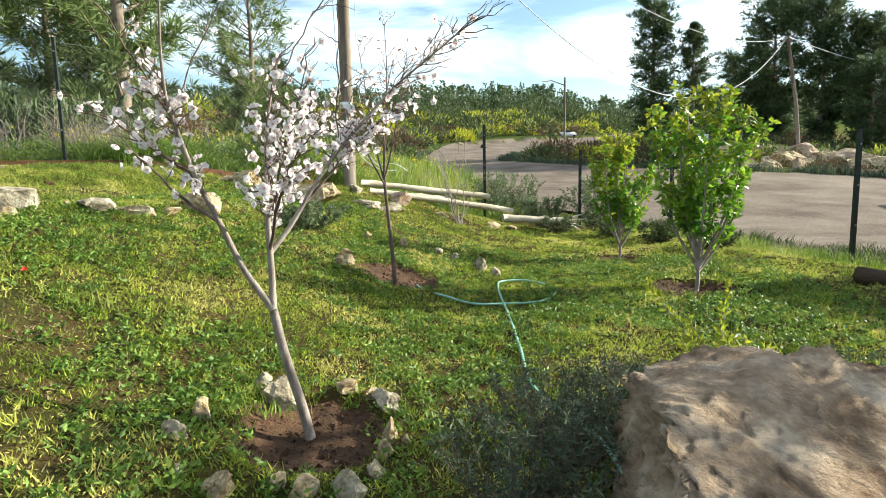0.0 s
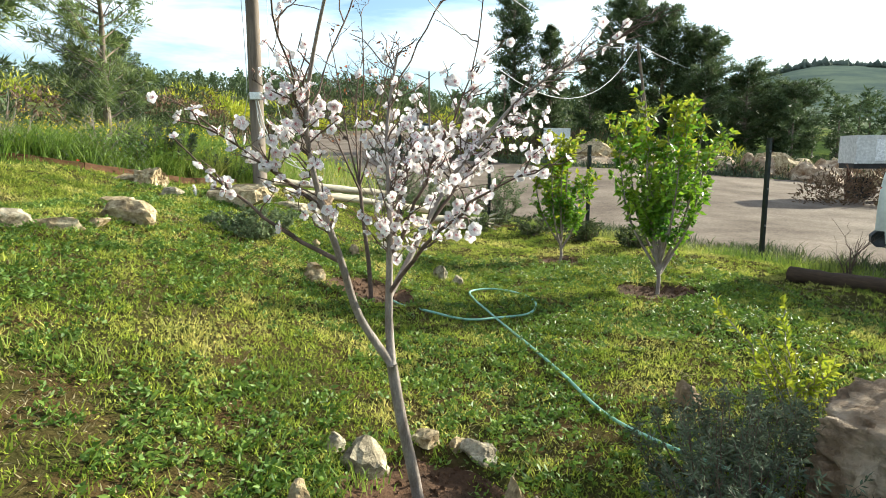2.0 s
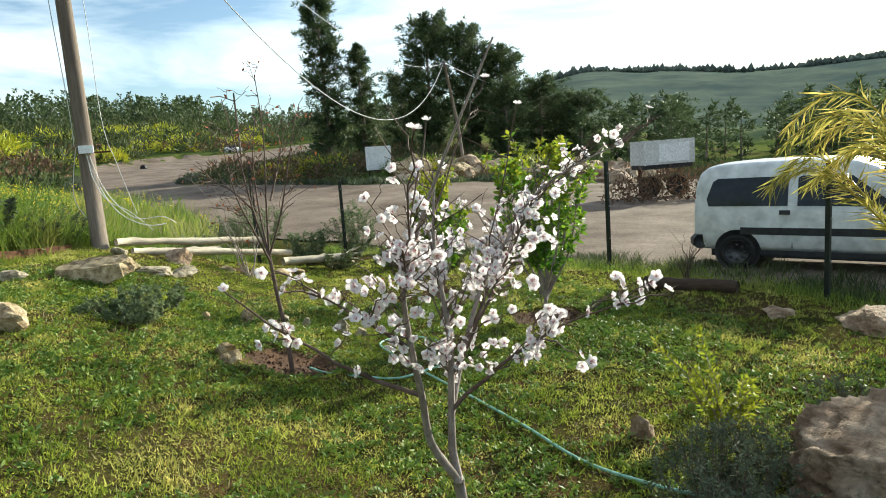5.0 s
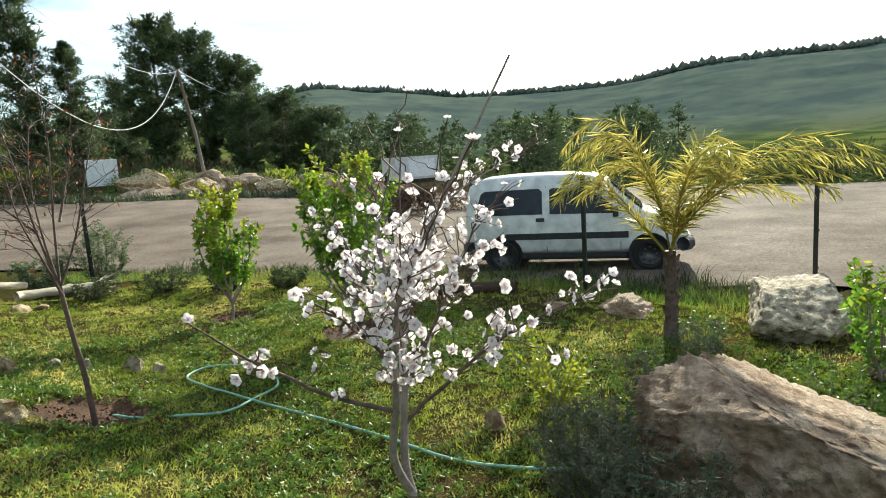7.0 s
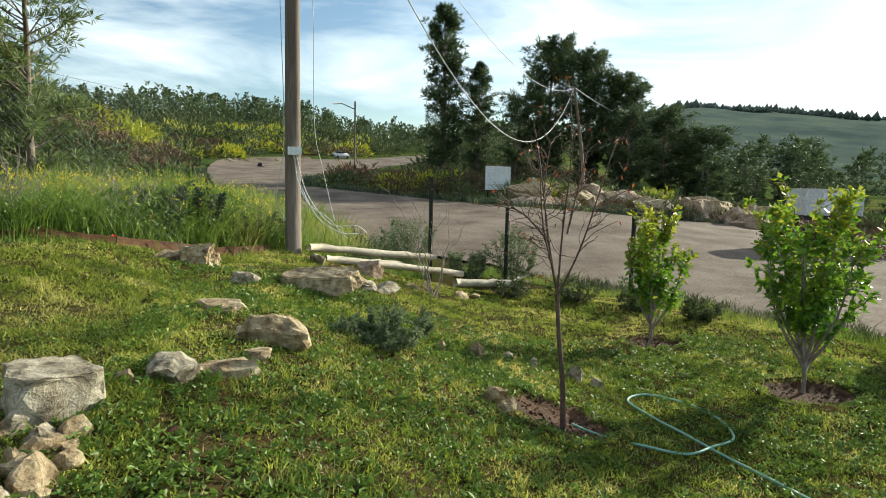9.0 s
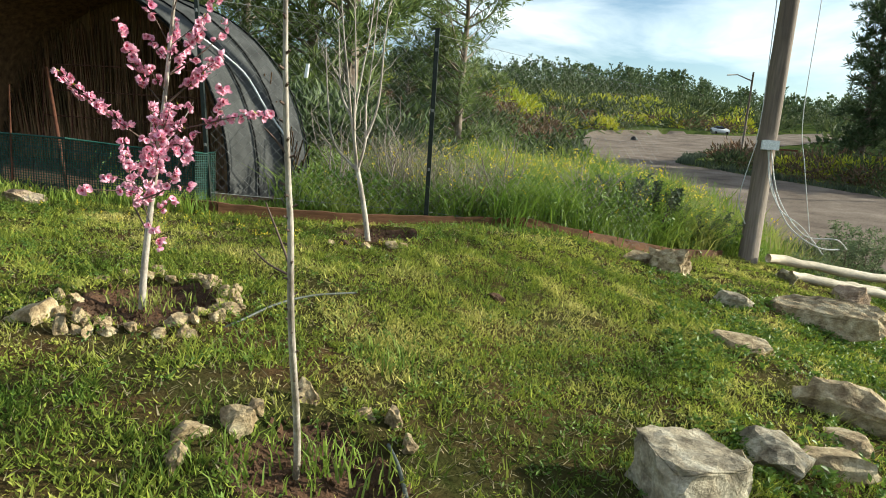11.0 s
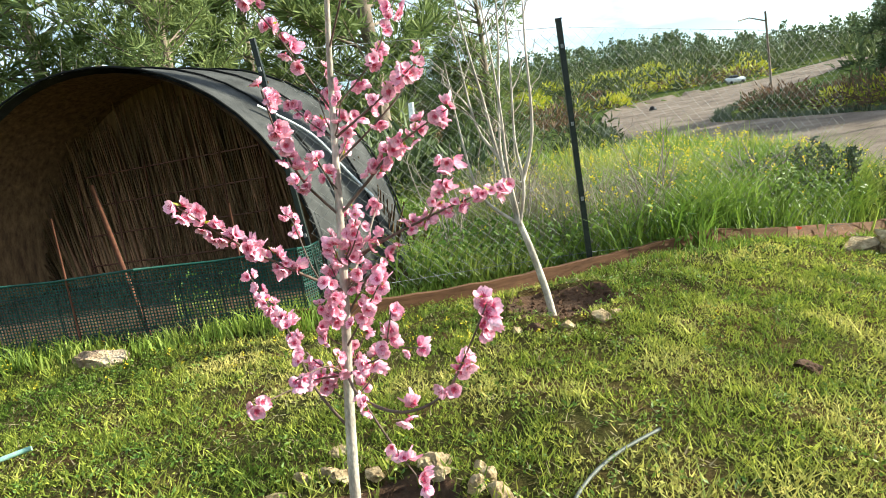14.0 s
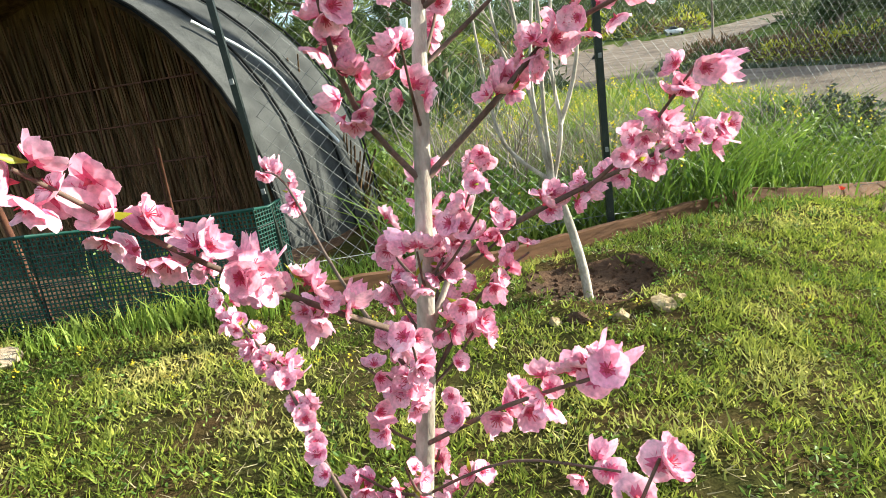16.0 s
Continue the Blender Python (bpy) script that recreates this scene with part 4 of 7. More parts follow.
    part("young_foliage", array_mesh("young_foliage", v, f), M_YOUNGLEAF, T, "tiny fresh green leaves", "stuff")
    rng.shuffle(spots)
    ms = [flower_mesh("blossom", .0195, M_PINK_PETAL, M_HEART_PINK, s, c, inner=M_PINK_INNER, full=.50) for s, c in ((5, .2), (6, .4), (7, .6), (8, .3), (9, 1.1), (10, .5))]
    put_blossoms(T, rng, spots, ms)


peach()


def sapling_pale():
    rng = random.Random(3)
    B = Vector((-4.99, 4.48, relief(-4.99, 4.48)))
    T = thing("sapling", B, "slim leafless pale-barked sapling with short spurs, in a stone-ringed bed", "tree")
    W = lambda pts: smooth_line([Vector(p) - B for p in pts], 5)
    trunk = W([(-5.03, 4.52, 1.40), (-4.98, 4.44, 1.57), (-4.93, 4.33, 1.80), (-4.885, 4.22, 2.0), (-4.855, 4.145, 2.18), (-4.83, 4.088, 2.408), (-4.82, 4.05, 2.559), (-4.799, 3.993, 2.761), (-4.78, 3.952, 2.949), (-4.76, 3.902, 3.249)])
    b = Build()
    b.tube(trunk, limb_radii(len(trunk), .0135, .0045), 9)
    part("trunk", b, M_PALEBARK, T)
    for pts in ([(-4.845, 4.122, 2.299), (-4.89, 4.137, 2.379), (-4.939, 4.147, 2.467)], [(-4.85, 4.132, 2.279), (-4.93, 4.152, 2.299), (-4.99, 4.172, 2.329)], [(-4.815, 4.032, 2.609), (-4.84, 4.022, 2.639), (-4.857, 4.004, 2.664)]):
        b = Build()
        ln = W(pts)
        b.tube(ln, limb_radii(len(ln), .0038, .0018), 6)
        part("branch", b, M_TWIG, T)
    for i in range(6, len(trunk) - 1, 1):
        a = rng.uniform(0, 6.28)
        b = Build()
        p = trunk[i]
        q = p + Vector((math.cos(a) * .02, math.sin(a) * .02, .008))
        b.tube([p, q], [.004, .0028], 5)
        part("spur", b, M_TWIG, T)


def sapling_whippy():
    rng = random.Random(8)
    B = Vector((-6.10, 7.74, relief(-6.10, 7.74)))
    T = thing("sapling", B, "bare upright whippy tree with pale smooth branches, in a soil bed", "tree")
    W = lambda pts: smooth_line([Vector(p) - B for p in pts], 4)
    tr = W([(-6.08, 7.72, 1.6), (-6.10, 7.68, 1.86), (-6.15, 7.67, 2.12), (-6.21, 7.69, 2.33)])
    b = Build()
    b.tube(tr, limb_radii(len(tr), .026, .02), 9)
    part("trunk", b, M_PALEBARK, T)
    ways = [[(-6.21, 7.69, 2.32), (-6.28, 7.67, 2.78), (-6.32, 7.65, 3.15), (-6.36, 7.64, 3.43), (-6.42, 7.64, 3.95)],
            [(-6.21, 7.69, 2.32), (-6.15, 7.70, 2.58), (-6.17, 7.72, 2.87), (-6.14, 7.75, 3.28), (-6.12, 7.8, 3.9)],
            [(-6.22, 7.69, 2.33), (-6.27, 7.72, 2.74), (-6.25, 7.76, 3.06), (-6.19, 7.8, 3.53), (-6.17, 7.85, 4.0)],
            [(-6.23, 7.69, 2.34), (-6.43, 7.66, 2.55), (-6.49, 7.64, 2.93), (-6.52, 7.63, 3.4)],
            [(-6.21, 7.69, 2.34), (-6.22, 7.60, 2.7), (-6.20, 7.55, 3.1), (-6.22, 7.52, 3.7)],
            [(-6.28, 7.67, 2.78), (-6.40, 7.70, 3.0), (-6.46, 7.75, 3.5)],
            [(-6.15, 7.70, 2.6), (-6.05, 7.70, 2.9), (-6.02, 7.7, 3.4), (-6.0, 7.72, 3.7)]]
    tw = Build()
    for w in ways:
        ln = W(w)
        b = Build()
        b.tube(ln, limb_radii(len(ln), .013, .004), 6)
        part("branch", b, M_PALEBARK, T)
        for t in sub_twigs(rng, ln, 6, .3, up=1.2, lo=.2, base=Vector((-.1, -.05, 0))):
            tw.tube(t, [.004, .0035, .003, .0025, .002], 4)
    part("twig_growth", tw, M_PALEBARK, T, kind="stuff")


def sapling_bare():
    rng = random.Random(15)
    B = Vector((-0.285, 6.40, relief(-0.285, 6.40)))
    T = thing("sapling", B, "leafless young fruit tree with dark crooked twigs and russet leaves", "tree")
    tr = smooth_line([(0, 0, -.05), (-.02, 0, .4), (-.06, .02, .8), (-.09, .03, 1.18)], 4)
    b = Build()
    b.tube(tr, limb_radii(len(tr), .024, .016), 9)
    part("trunk", b, M_TWIG, T)
    ways = [[(-.09, .03, 1.15), (-.22, .02, 1.5), (-.32, .05, 1.9), (-.42, .1, 2.25)], [(-.09, .03, 1.17), (-.05, .05, 1.55), (.0, .02, 2.0), (-.02, .05, 2.4)],
            [(-.09, .03, 1.16), (.08, -.1, 1.45), (.2, -.2, 1.75), (.34, -.28, 2.1)], [(-.09, .03, 1.16), (-.12, .25, 1.5), (-.1, .42, 1.85), (.0, .5, 2.15)],
            [(-.08, .03, 1.1), (-.25, -.15, 1.35), (-.42, -.25, 1.6), (-.5, -.3, 1.9)], [(.0, .03, 1.55), (.16, .15, 1.8), (.3, .22, 2.05)], [(-.22, .02, 1.5), (-.45, .1, 1.65), (-.66, .14, 1.72)]]
    tw = Build()
    tips = []
    for w in ways:
        ln = smooth_line([(-.09 + (x + .09) * .75, y * .75, 1.18 + (z - 1.18) * (1.32 if z > 1.18 else 1)) for x, y, z in w], 4)
        b = Build()
        b.tube(ln, limb_radii(len(ln), .011, .003), 6)
        part("branch", b, M_TWIG, T)
        for t in sub_twigs(rng, ln, 15, .26, up=.35, lo=.2):
            tw.tube(t, [.004, .0035, .003, .0025, .002], 4)
            tips.append(tuple(t[-1]))
            for s in sub_twigs(rng, t, 2, .13, up=.2):
                tw.tube(s, [.0028, .0025, .002, .002, .0015], 3)
                tips.append(tuple(s[-1]))
    part("twig_growth", tw, M_TWIG, T, kind="stuff")
    nr = np.random.default_rng(2)
    pts = np.array(tips)
    pts = pts[nr.random(len(pts)) < .3]
    v, f = leaves(nr, pts, nr.normal(size=(len(pts), 3)), nr.uniform(.03, .06, len(pts)), nr.uniform(.015, .025, len(pts)))
    part("foliage", array_mesh("foliage", v, f), M_REDLEAF, T, "few withered russet leaves", "stuff")


sapling_pale()
sapling_whippy()
sapling_bare()


def bare_shrub(x, y, h, spread, n, seed, label, mat=None):
    rng = random.Random(seed)
    T = thing("shrub", (x, y, relief(x, y)), label, "shrub")
    tw = Build()
    for k in range(n):
        a = rng.uniform(0, 6.28)
        r = spread * rng.uniform(.2, 1)
        ln = bend((rng.gauss(0, .03), rng.gauss(0, .03), -.03), (r * math.cos(a), r * math.sin(a), h * rng.uniform(.6, 1.05)), 5, -.05, rng, .03)
        b = Build()
        b.tube(ln, limb_radii(len(ln), .010, .003), 5)
        part("branch", b, mat or M_TWIG, T)
        for t in sub_twigs(rng, ln, 6, .28, up=.8, lo=.25):
            tw.tube(t, [.003, .0028, .0025, .002, .0015], 3)
    part("twig_growth", tw, mat or M_TWIG, T, kind="stuff")


bare_shrub(-0.05, 11.4, 1.75, .75, 9, 4, "thin leafless shrub with arching grey twigs in a soil bed", M_BARK)


def leafy(name, x, y, h, radius, stems, n_leaf, leaf_l, leaf_w, mat, label, category, seed, young=0.0, stem_r=.02, low=0.2, up=0.8, z=None, bark=None, flare=0.8, clear=0.0):
    """A bush or small tree: stems, side shoots and separate folded leaves along them."""
    rng = random.Random(seed)
    nr = np.random.default_rng(seed)
    T = thing(name, (x, y, relief(x, y) if z is None else z), label, category)
    lines = []
    if clear:
        b = Build()
        b.tube(bend((0, 0, -.05), (0.02, 0.01, clear), 4, 0, rng, .02), limb_radii(5, stem_r * 1.3, stem_r), 8)
        part("trunk", b, bark or M_BARK, T)
    for k in range(stems):
        a = 6.283 * k / stems + rng.uniform(-.4, .4)
        rr = radius * rng.uniform(.25, .95)
        hh = h * (1 - flare * .45 * (rr / radius)) * rng.uniform(.82, 1.04)
        st = (0.02, 0.01, clear * rng.uniform(.6, 1.0)) if clear else (rng.gauss(0, .05), rng.gauss(0, .05), -.04)
        mid = (rr * .7 * math.cos(a), rr * .7 * math.sin(a), st[2] + (hh - st[2]) * .45)
        ln = smooth_line([st, mid, (rr * math.cos(a), rr * math.sin(a), hh)], 5)
        b = Build()
        b.tube(ln, limb_radii(len(ln), stem_r, stem_r * .25), 6)
        part("stem", b, bark or M_BARK, T)
        lines.append(ln)
    tw = Build()
    shoots = []
    for ln in lines:
        shoots.append(ln)
        for t in sub_twigs(rng, ln, 7, h * .2, up=up, lo=low):
            tw.tube(t, [stem_r * .3, stem_r * .26, stem_r * .2, stem_r * .16, stem_r * .1], 4)
            shoots.append(t)
    part("twig_growth", tw, bark or M_BARK, T, kind="stuff")
    P, A, tipness = [], [], []
    per = max(1, n_leaf // len(shoots))
    for s in shoots:
        for _ in range(per):
            t = (1 - (1 - low) * rng.random() ** 1.0) if s in lines else rng.uniform(.1, 1)
            q = t * (len(s) - 1)
            i = min(int(q), len(s) - 2)
            p = s[i].lerp(s[i + 1], q - i)
            ax = (s[i + 1] - s[i]).normalized()
            d = Vector((rng.gauss(0, 1), rng.gauss(0, 1), rng.gauss(.1, .8)))
            d = (d.normalized() + ax * .45).normalized()
            P.append(tuple(p + d * stem_r * .5))
            A.append(tuple(d))
            tipness.append(p.z / h + rng.gauss(0, .15))
    P, A, tipness = np.array(P), np.array(A), np.array(tipness)
    sel = tipness > (1 - young) if young else np.zeros(len(P), bool)
    for nm, m, w in (("foliage", mat, ~sel), ("young_foliage", M_YOUNGLEAF, sel)):
        if w.sum():
            k = int(w.sum())
            v, f = leaves(nr, P[w], A[w], leaf_l * nr.uniform(.6, 1.2, k), leaf_w * nr.uniform(.7, 1.2, k), droop=.15)
            part(nm, array_mesh(nm, v, f), m, T, "yellow-green young leaves" if nm == "young_foliage" else "", "stuff")
    return T


leafy("citrus_tree", 3.12, 7.24, 2.45, .62, 15, 4300, .098, .05, M_CITRUS, "bushy young citrus tree with glossy bright green leaves", "tree", 31, young=.2, stem_r=.02, clear=.40, low=.25, up=1.3)
leafy("citrus_tree", 2.56, 9.31, 2.08, .52, 11, 2700, .098, .05, M_CITRUS, "small upright citrus tree with yellow-green leaves", "tree", 32, young=.35, stem_r=.018, clear=.35, low=.25, up=1.3)
def young_shrub():
    """A sprawling young shrub: a few long shoots with paired pointed leaves."""
    rng = random.Random(33)
    nr = np.random.default_rng(33)
    B = Vector((2.28, 3.68, relief(2.28, 3.68)))
    T = thing("shrub", B, "young sprawling shrub with long shoots of yellow-green leaves", "shrub")
    tips = [(.14, .37, .64), (-.39, .25, .68), (-.06, -.3, .46), (.06, .18, .50), (-.16, .12, .46), (.1, -.12, .40)]
    for k in range(11):
        a = k * 2.4
        tips.append((.34 * rng.uniform(.5, 1) * math.cos(a), .34 * rng.uniform(.5, 1) * math.sin(a), rng.uniform(.12, .36)))
    for tip in tips:
        ln = bend((rng.gauss(0, .04), rng.gauss(0, .04), -.03), tip, 9, -.03, rng, .015)
        b = Build()
        b.tube(ln, limb_radii(len(ln), .007, .002), 5)
        shoot = part("stem", b, M_BARK, T)
        L = Vector(tip).length
        n = int(L / .016)
        P, A = [], []
        for i in range(n):
            q = (.12 + .88 * i / n) * (len(ln) - 1)
            j = min(int(q), len(ln) - 2)
            p, ax = ln[j].lerp(ln[j + 1], q - j), (ln[j + 1] - ln[j]).normalized()
            for _ in range(2):
                d = Vector((rng.gauss(0, 1), rng.gauss(0, 1), rng.gauss(0, 1)))
                d = ((d - ax * d.dot(ax)).normalized() * .8 + ax * .7).normalized()
                P.append(tuple(p))
                A.append(tuple(d))
        v, f = leaves(nr, np.array(P), np.array(A), nr.uniform(.035, .075, len(P)), nr.uniform(.014, .024, len(P)), droop=.1)
        part("foliage", array_mesh("foliage", v, f), M_YOUNGLEAF, shoot, kind="stuff")


young_shrub()
leafy("shrub", 4.3, 1.75, 1.15, .50, 9, 900, .085, .042, M_CITRUS, "leafy green citrus shrub beside the boulder", "shrub", 34, young=.2, stem_r=.014)
leafy("shrub", 4.55, 3.3, .34, .28, 12, 600, .055, .022, M_WEED, "small round green plant beside the palm", "shrub", 35, stem_r=.005)
leafy("shrub", 3.5, 1.9, .35, .55, 14, 700, .06, .02, M_WEED, "low green weeds behind the boulder", "shrub", 36, stem_r=.005)
for i, (x, y, h, r, k) in enumerate(((1.28, 2.78, .56, .46, 46), (1.12, 2.22, .50, .46, 46), (1.58, 3.08, .42, .36, 34), (1.95, 3.02, .42, .30, 26))):
    leafy("lavender", x, y, h, r, k, k * 95, .042, .0085, M_SAGE, "dusty grey-green lavender bush beside the boulder", "shrub", 137 + i, stem_r=.004, low=.05, up=1.2, bark=M_TWIG)
leafy("lavender", 2.75, 3.05, .5, .36, 26, 2200, .045, .009, M_SAGE, "grey-green lavender bush in front of the palm", "shrub", 39, stem_r=.004, low=.1, up=1.2, bark=M_TWIG)
leafy("shrub", -1.6, 7.4, .36, .52, 40, 6500, .05, .019, M_FEATHER, "low domed grey-green shrub on the bank", "shrub", 40, stem_r=.005, low=.05, bark=M_TWIG)
leafy("shrub", 3.9, 3.1, .45, .3, 16, 900, .06, .012, M_SAGE, "grey-green tufted plant at the foot of the palm", "shrub", 41, stem_r=.004, low=.1, bark=M_TWIG)
for i, (x, y, h, r) in enumerate(((0.35, 15.6, 1.45, .7), (1.7, 14.9, .95, .55), (2.8, 14.9, 1.3, .65), (0.95, 17.6, 1.4, .8), (1.9, 12.9, .45, .5), (2.9, 12.2, .42, .55), (3.6, 11.2, .4, .5), (4.2, 10.3, .35, .45), (-0.7, 14.3, .8, .6))):
    leafy("shrub", x, y, h, r, 24, 3600 if h > .7 else 1500, .085, .024, M_FEATHER if h > .7 else M_SCRUB, "feathery grey-green shrub outside the fence" if h > .7 else "low dark green plants along the fence", "shrub", 50 + i, stem_r=.008, low=.15, bark=M_TWIG)


def palm():
    rng = random.Random(77)
    nr = np.random.default_rng(77)
    x, y = 4.7, 3.69
    T = thing("palm_tree", (x, y, relief(x, y)), "young feathery palm with yellow-green arching fronds", "tree")
    b = Build()
    b.tube([(0, 0, -.05), (.0, .0, .3), (.01, .01, .6), (.0, .02, .95)], [.085, .07, .06, .07], 12)
    for i in range(26):
        a = i * 2.4
        d = Vector((math.cos(a), math.sin(a), 0))
        p = Vector((0, 0, .04 + i * .035)) + d * .055
        b.tube([p, p + d * .035 + Vector((0, 0, .07))], [.03, .010], 5)
    part("trunk", b, M_TWIG, T)
    o = Vector((math.cos(math.atan2(-.93, .37)), math.sin(math.atan2(-.93, .37)), 0))
    w = Vector((-o.y, o.x, 0))
    # each frond as a line of (across, height), with its swing to the side
    high = [(0, .88), (-.06, 1.25), (-.17, 1.75), (-.36, 2.18), (-.60, 2.40), (-.86, 2.37), (-1.12, 2.10)]
    wide = [(0, .88), (.08, 1.2), (.38, 1.63), (.72, 1.94), (1.15, 2.09), (1.58, 2.03), (1.92, 1.86)]
    low = [(0, .85), (-.25, 1.2), (-.54, 1.57), (-.78, 1.82), (-1.0, 1.86), (-1.18, 1.70)]
    mid = [(0, .88), (.04, 1.25), (.12, 1.7), (.25, 2.05), (.42, 2.18), (.62, 2.05)]
    for way, swing, grow in ((high, .0, 1.0), (high, .45, .95), (high, -.4, .92), (high, .2, .84), (wide, .0, 1.0), (wide, .4, .93), (wide, -.35, .95), (wide, -.1, .82), (low, .1, 1.0), (low, -.5, .95), (mid, .15, 1.0), (mid, .9, 1.02), (mid, -.85, 1.0), (mid, .5, .85), (mid, -.4, .9), (high, -.15, .68), (wide, .15, .62), (low, .35, .85), (mid, -.1, .75), (wide, -.5, .75), (high, .6, .75)):
        k = len(way) - 1
        line = smooth_line([o * (u * grow) + w * (swing * (i / k) ** 1.3) + Vector((0, 0, .88 + (z - .88) * grow * (1 - .12 * abs(swing)))) for i, (u, z) in enumerate(way)], 4)
        pts = []
        for i in range(15):
            q = i / 14 * (len(line) - 1)
            j = min(int(q), len(line) - 2)
            pts.append(line[j].lerp(line[j + 1], q - j))
        b = Build()
        b.tube(pts, limb_radii(15, .012, .003), 5)
        fr = part("frond", b, M_PALM, T)
        P, A, LL = [], [], []
        n = 58
        for i in range(n):
            t = .16 + .83 * (i + rng.uniform(-.35, .35)) / n
            q = t * 14
            k = min(int(q), 13)
            c = pts[k].lerp(pts[k + 1], q - k)
            ax = (pts[k + 1] - pts[k]).normalized()
            sd = ax.cross(Vector((0, 0, 1))).normalized()
            upv = sd.cross(ax)
            for sg in (-1, 1):
                d = (sd * sg * rng.uniform(.35, .9) + ax * rng.uniform(.3, .8) + upv * rng.uniform(-.35, .6) - Vector((0, 0, .45 * t))).normalized()
                P.append(tuple(c))
                A.append(tuple(d))
                LL.append(.30 * (math.sin(math.pi * (.2 + .72 * t)) ** .6) * rng.uniform(.6, 1.15) + .04)
        v, f = leaves(nr, np.array(P), np.array(A), np.array(LL), np.full(len(P), .017), droop=.12, fold=.2)
        part("leaf_spray", array_mesh("leaf_spray", v, f), M_PALM, fr, kind="stuff")


palm()


# ---- fences, poles, logs, edging ----
G_POST = "dark green fence posts along the road"


def fence_post(x, y, h, z=None, group=G_POST, label="dark green square steel fence post with a flat cap", w=.055, tilt=(0, 0)):
    T = thing("fence_post", (x, y, (ground_z(x, y) if z is None else z)), label, "fence post", group)
    T.matrix_world = T.matrix_world @ pose(0, 0, 0, tilt[0], tilt[1], 12)
    b = Build()
    b.box((0, 0, h / 2 - .15), (w, w, h + .3))
    me = b.mesh("upright", False)
    part("upright", me, M_POST, T)
    b = Build()
    b.box((0, 0, h + .006), (w * 1.15, w * 1.15, .012))
    part("cap", b.mesh("cap", False), M_BLACKPLASTIC, T)
    for k in range(3):
        b = Build()
        b.box((0, -w * .5 - .006, h * (.3 + .3 * k)), (.02, .014, .03))
        part("clip", b.mesh("clip", False), M_WIRE, T)


for x, y, h, z in ((5.84, 9.31, 1.91, .12), (6.15, 5.55, 1.74, .18), (2.50, 14.60, 1.60, .34), (0.36, 13.12, 2.08, .40), (3.92, 11.9, 1.75, None), (7.1, 2.78, 1.62, .12)):
    fence_post(x, y, h, z)
fence_post(-5.89, 8.765, 1.95, group="posts of the chain-link fence", w=.042)
fence_post(-7.75, 7.78, 2.0, group="posts of the chain-link fence", w=.034, tilt=(0, -4))
fence_post(-9.92, 6.84, 1.9, group="posts of the chain-link fence", w=.034, tilt=(0, -6))


def chain_link():
    """Diamond mesh of thin wires between the posts, on two line wires."""
    ends = [(-9.92, 6.84), (-7.75, 7.78), (-5.89, 8.765), (-3.6, 10.35), (-2.25, 11.6)]
    T = thing("chain_link_fence", (-5.89, 8.765, ground_z(-5.89, 8.765)), "thin galvanised chain-link mesh between dark posts", "fence")
    o = Vector((-5.89, 8.765, ground_z(-5.89, 8.765)))
    for (xa, ya), (xb, yb), wr in ((*ends[1:3], .0014), (*ends[2:4], .001)):
        za, zb = ground_z(xa, ya) + .1, ground_z(xb, yb) + .1
        L = math.hypot(xb - xa, yb - ya)
        H, s = 1.8, .10
        b = Build()
        at = lambda u, h: Vector((xa + (xb - xa) * u / L, ya + (yb - ya) * u / L, za + (zb - za) * u / L + h)) - o
        n = int((L + H) / s)
        for i in range(n):
            for sg in (0, 1):
                u0 = i * s - H
                u1 = i * s
                h0, h1 = 0.0, H
                if u0 < 0:
                    h0, u0 = -u0, 0
                if u1 > L:
                    h1, u1 = H - (u1 - L), L
                if u1 <= u0:
                    continue
                if sg:
                    p, q = at(L - u0, h0), at(L - u1, h1)
                else:
                    p, q = at(u0, h0), at(u1, h1)
                b.tube([p, q], wr, 3, cap=False)
        part("mesh_panel", b, M_WIRE, T)
        for h in (.05, H):
            b = Build()
            b.tube([at(0, h), at(L, h)], .002, 4)
            part("line_wire", b, M_WIRE, T)


chain_link()


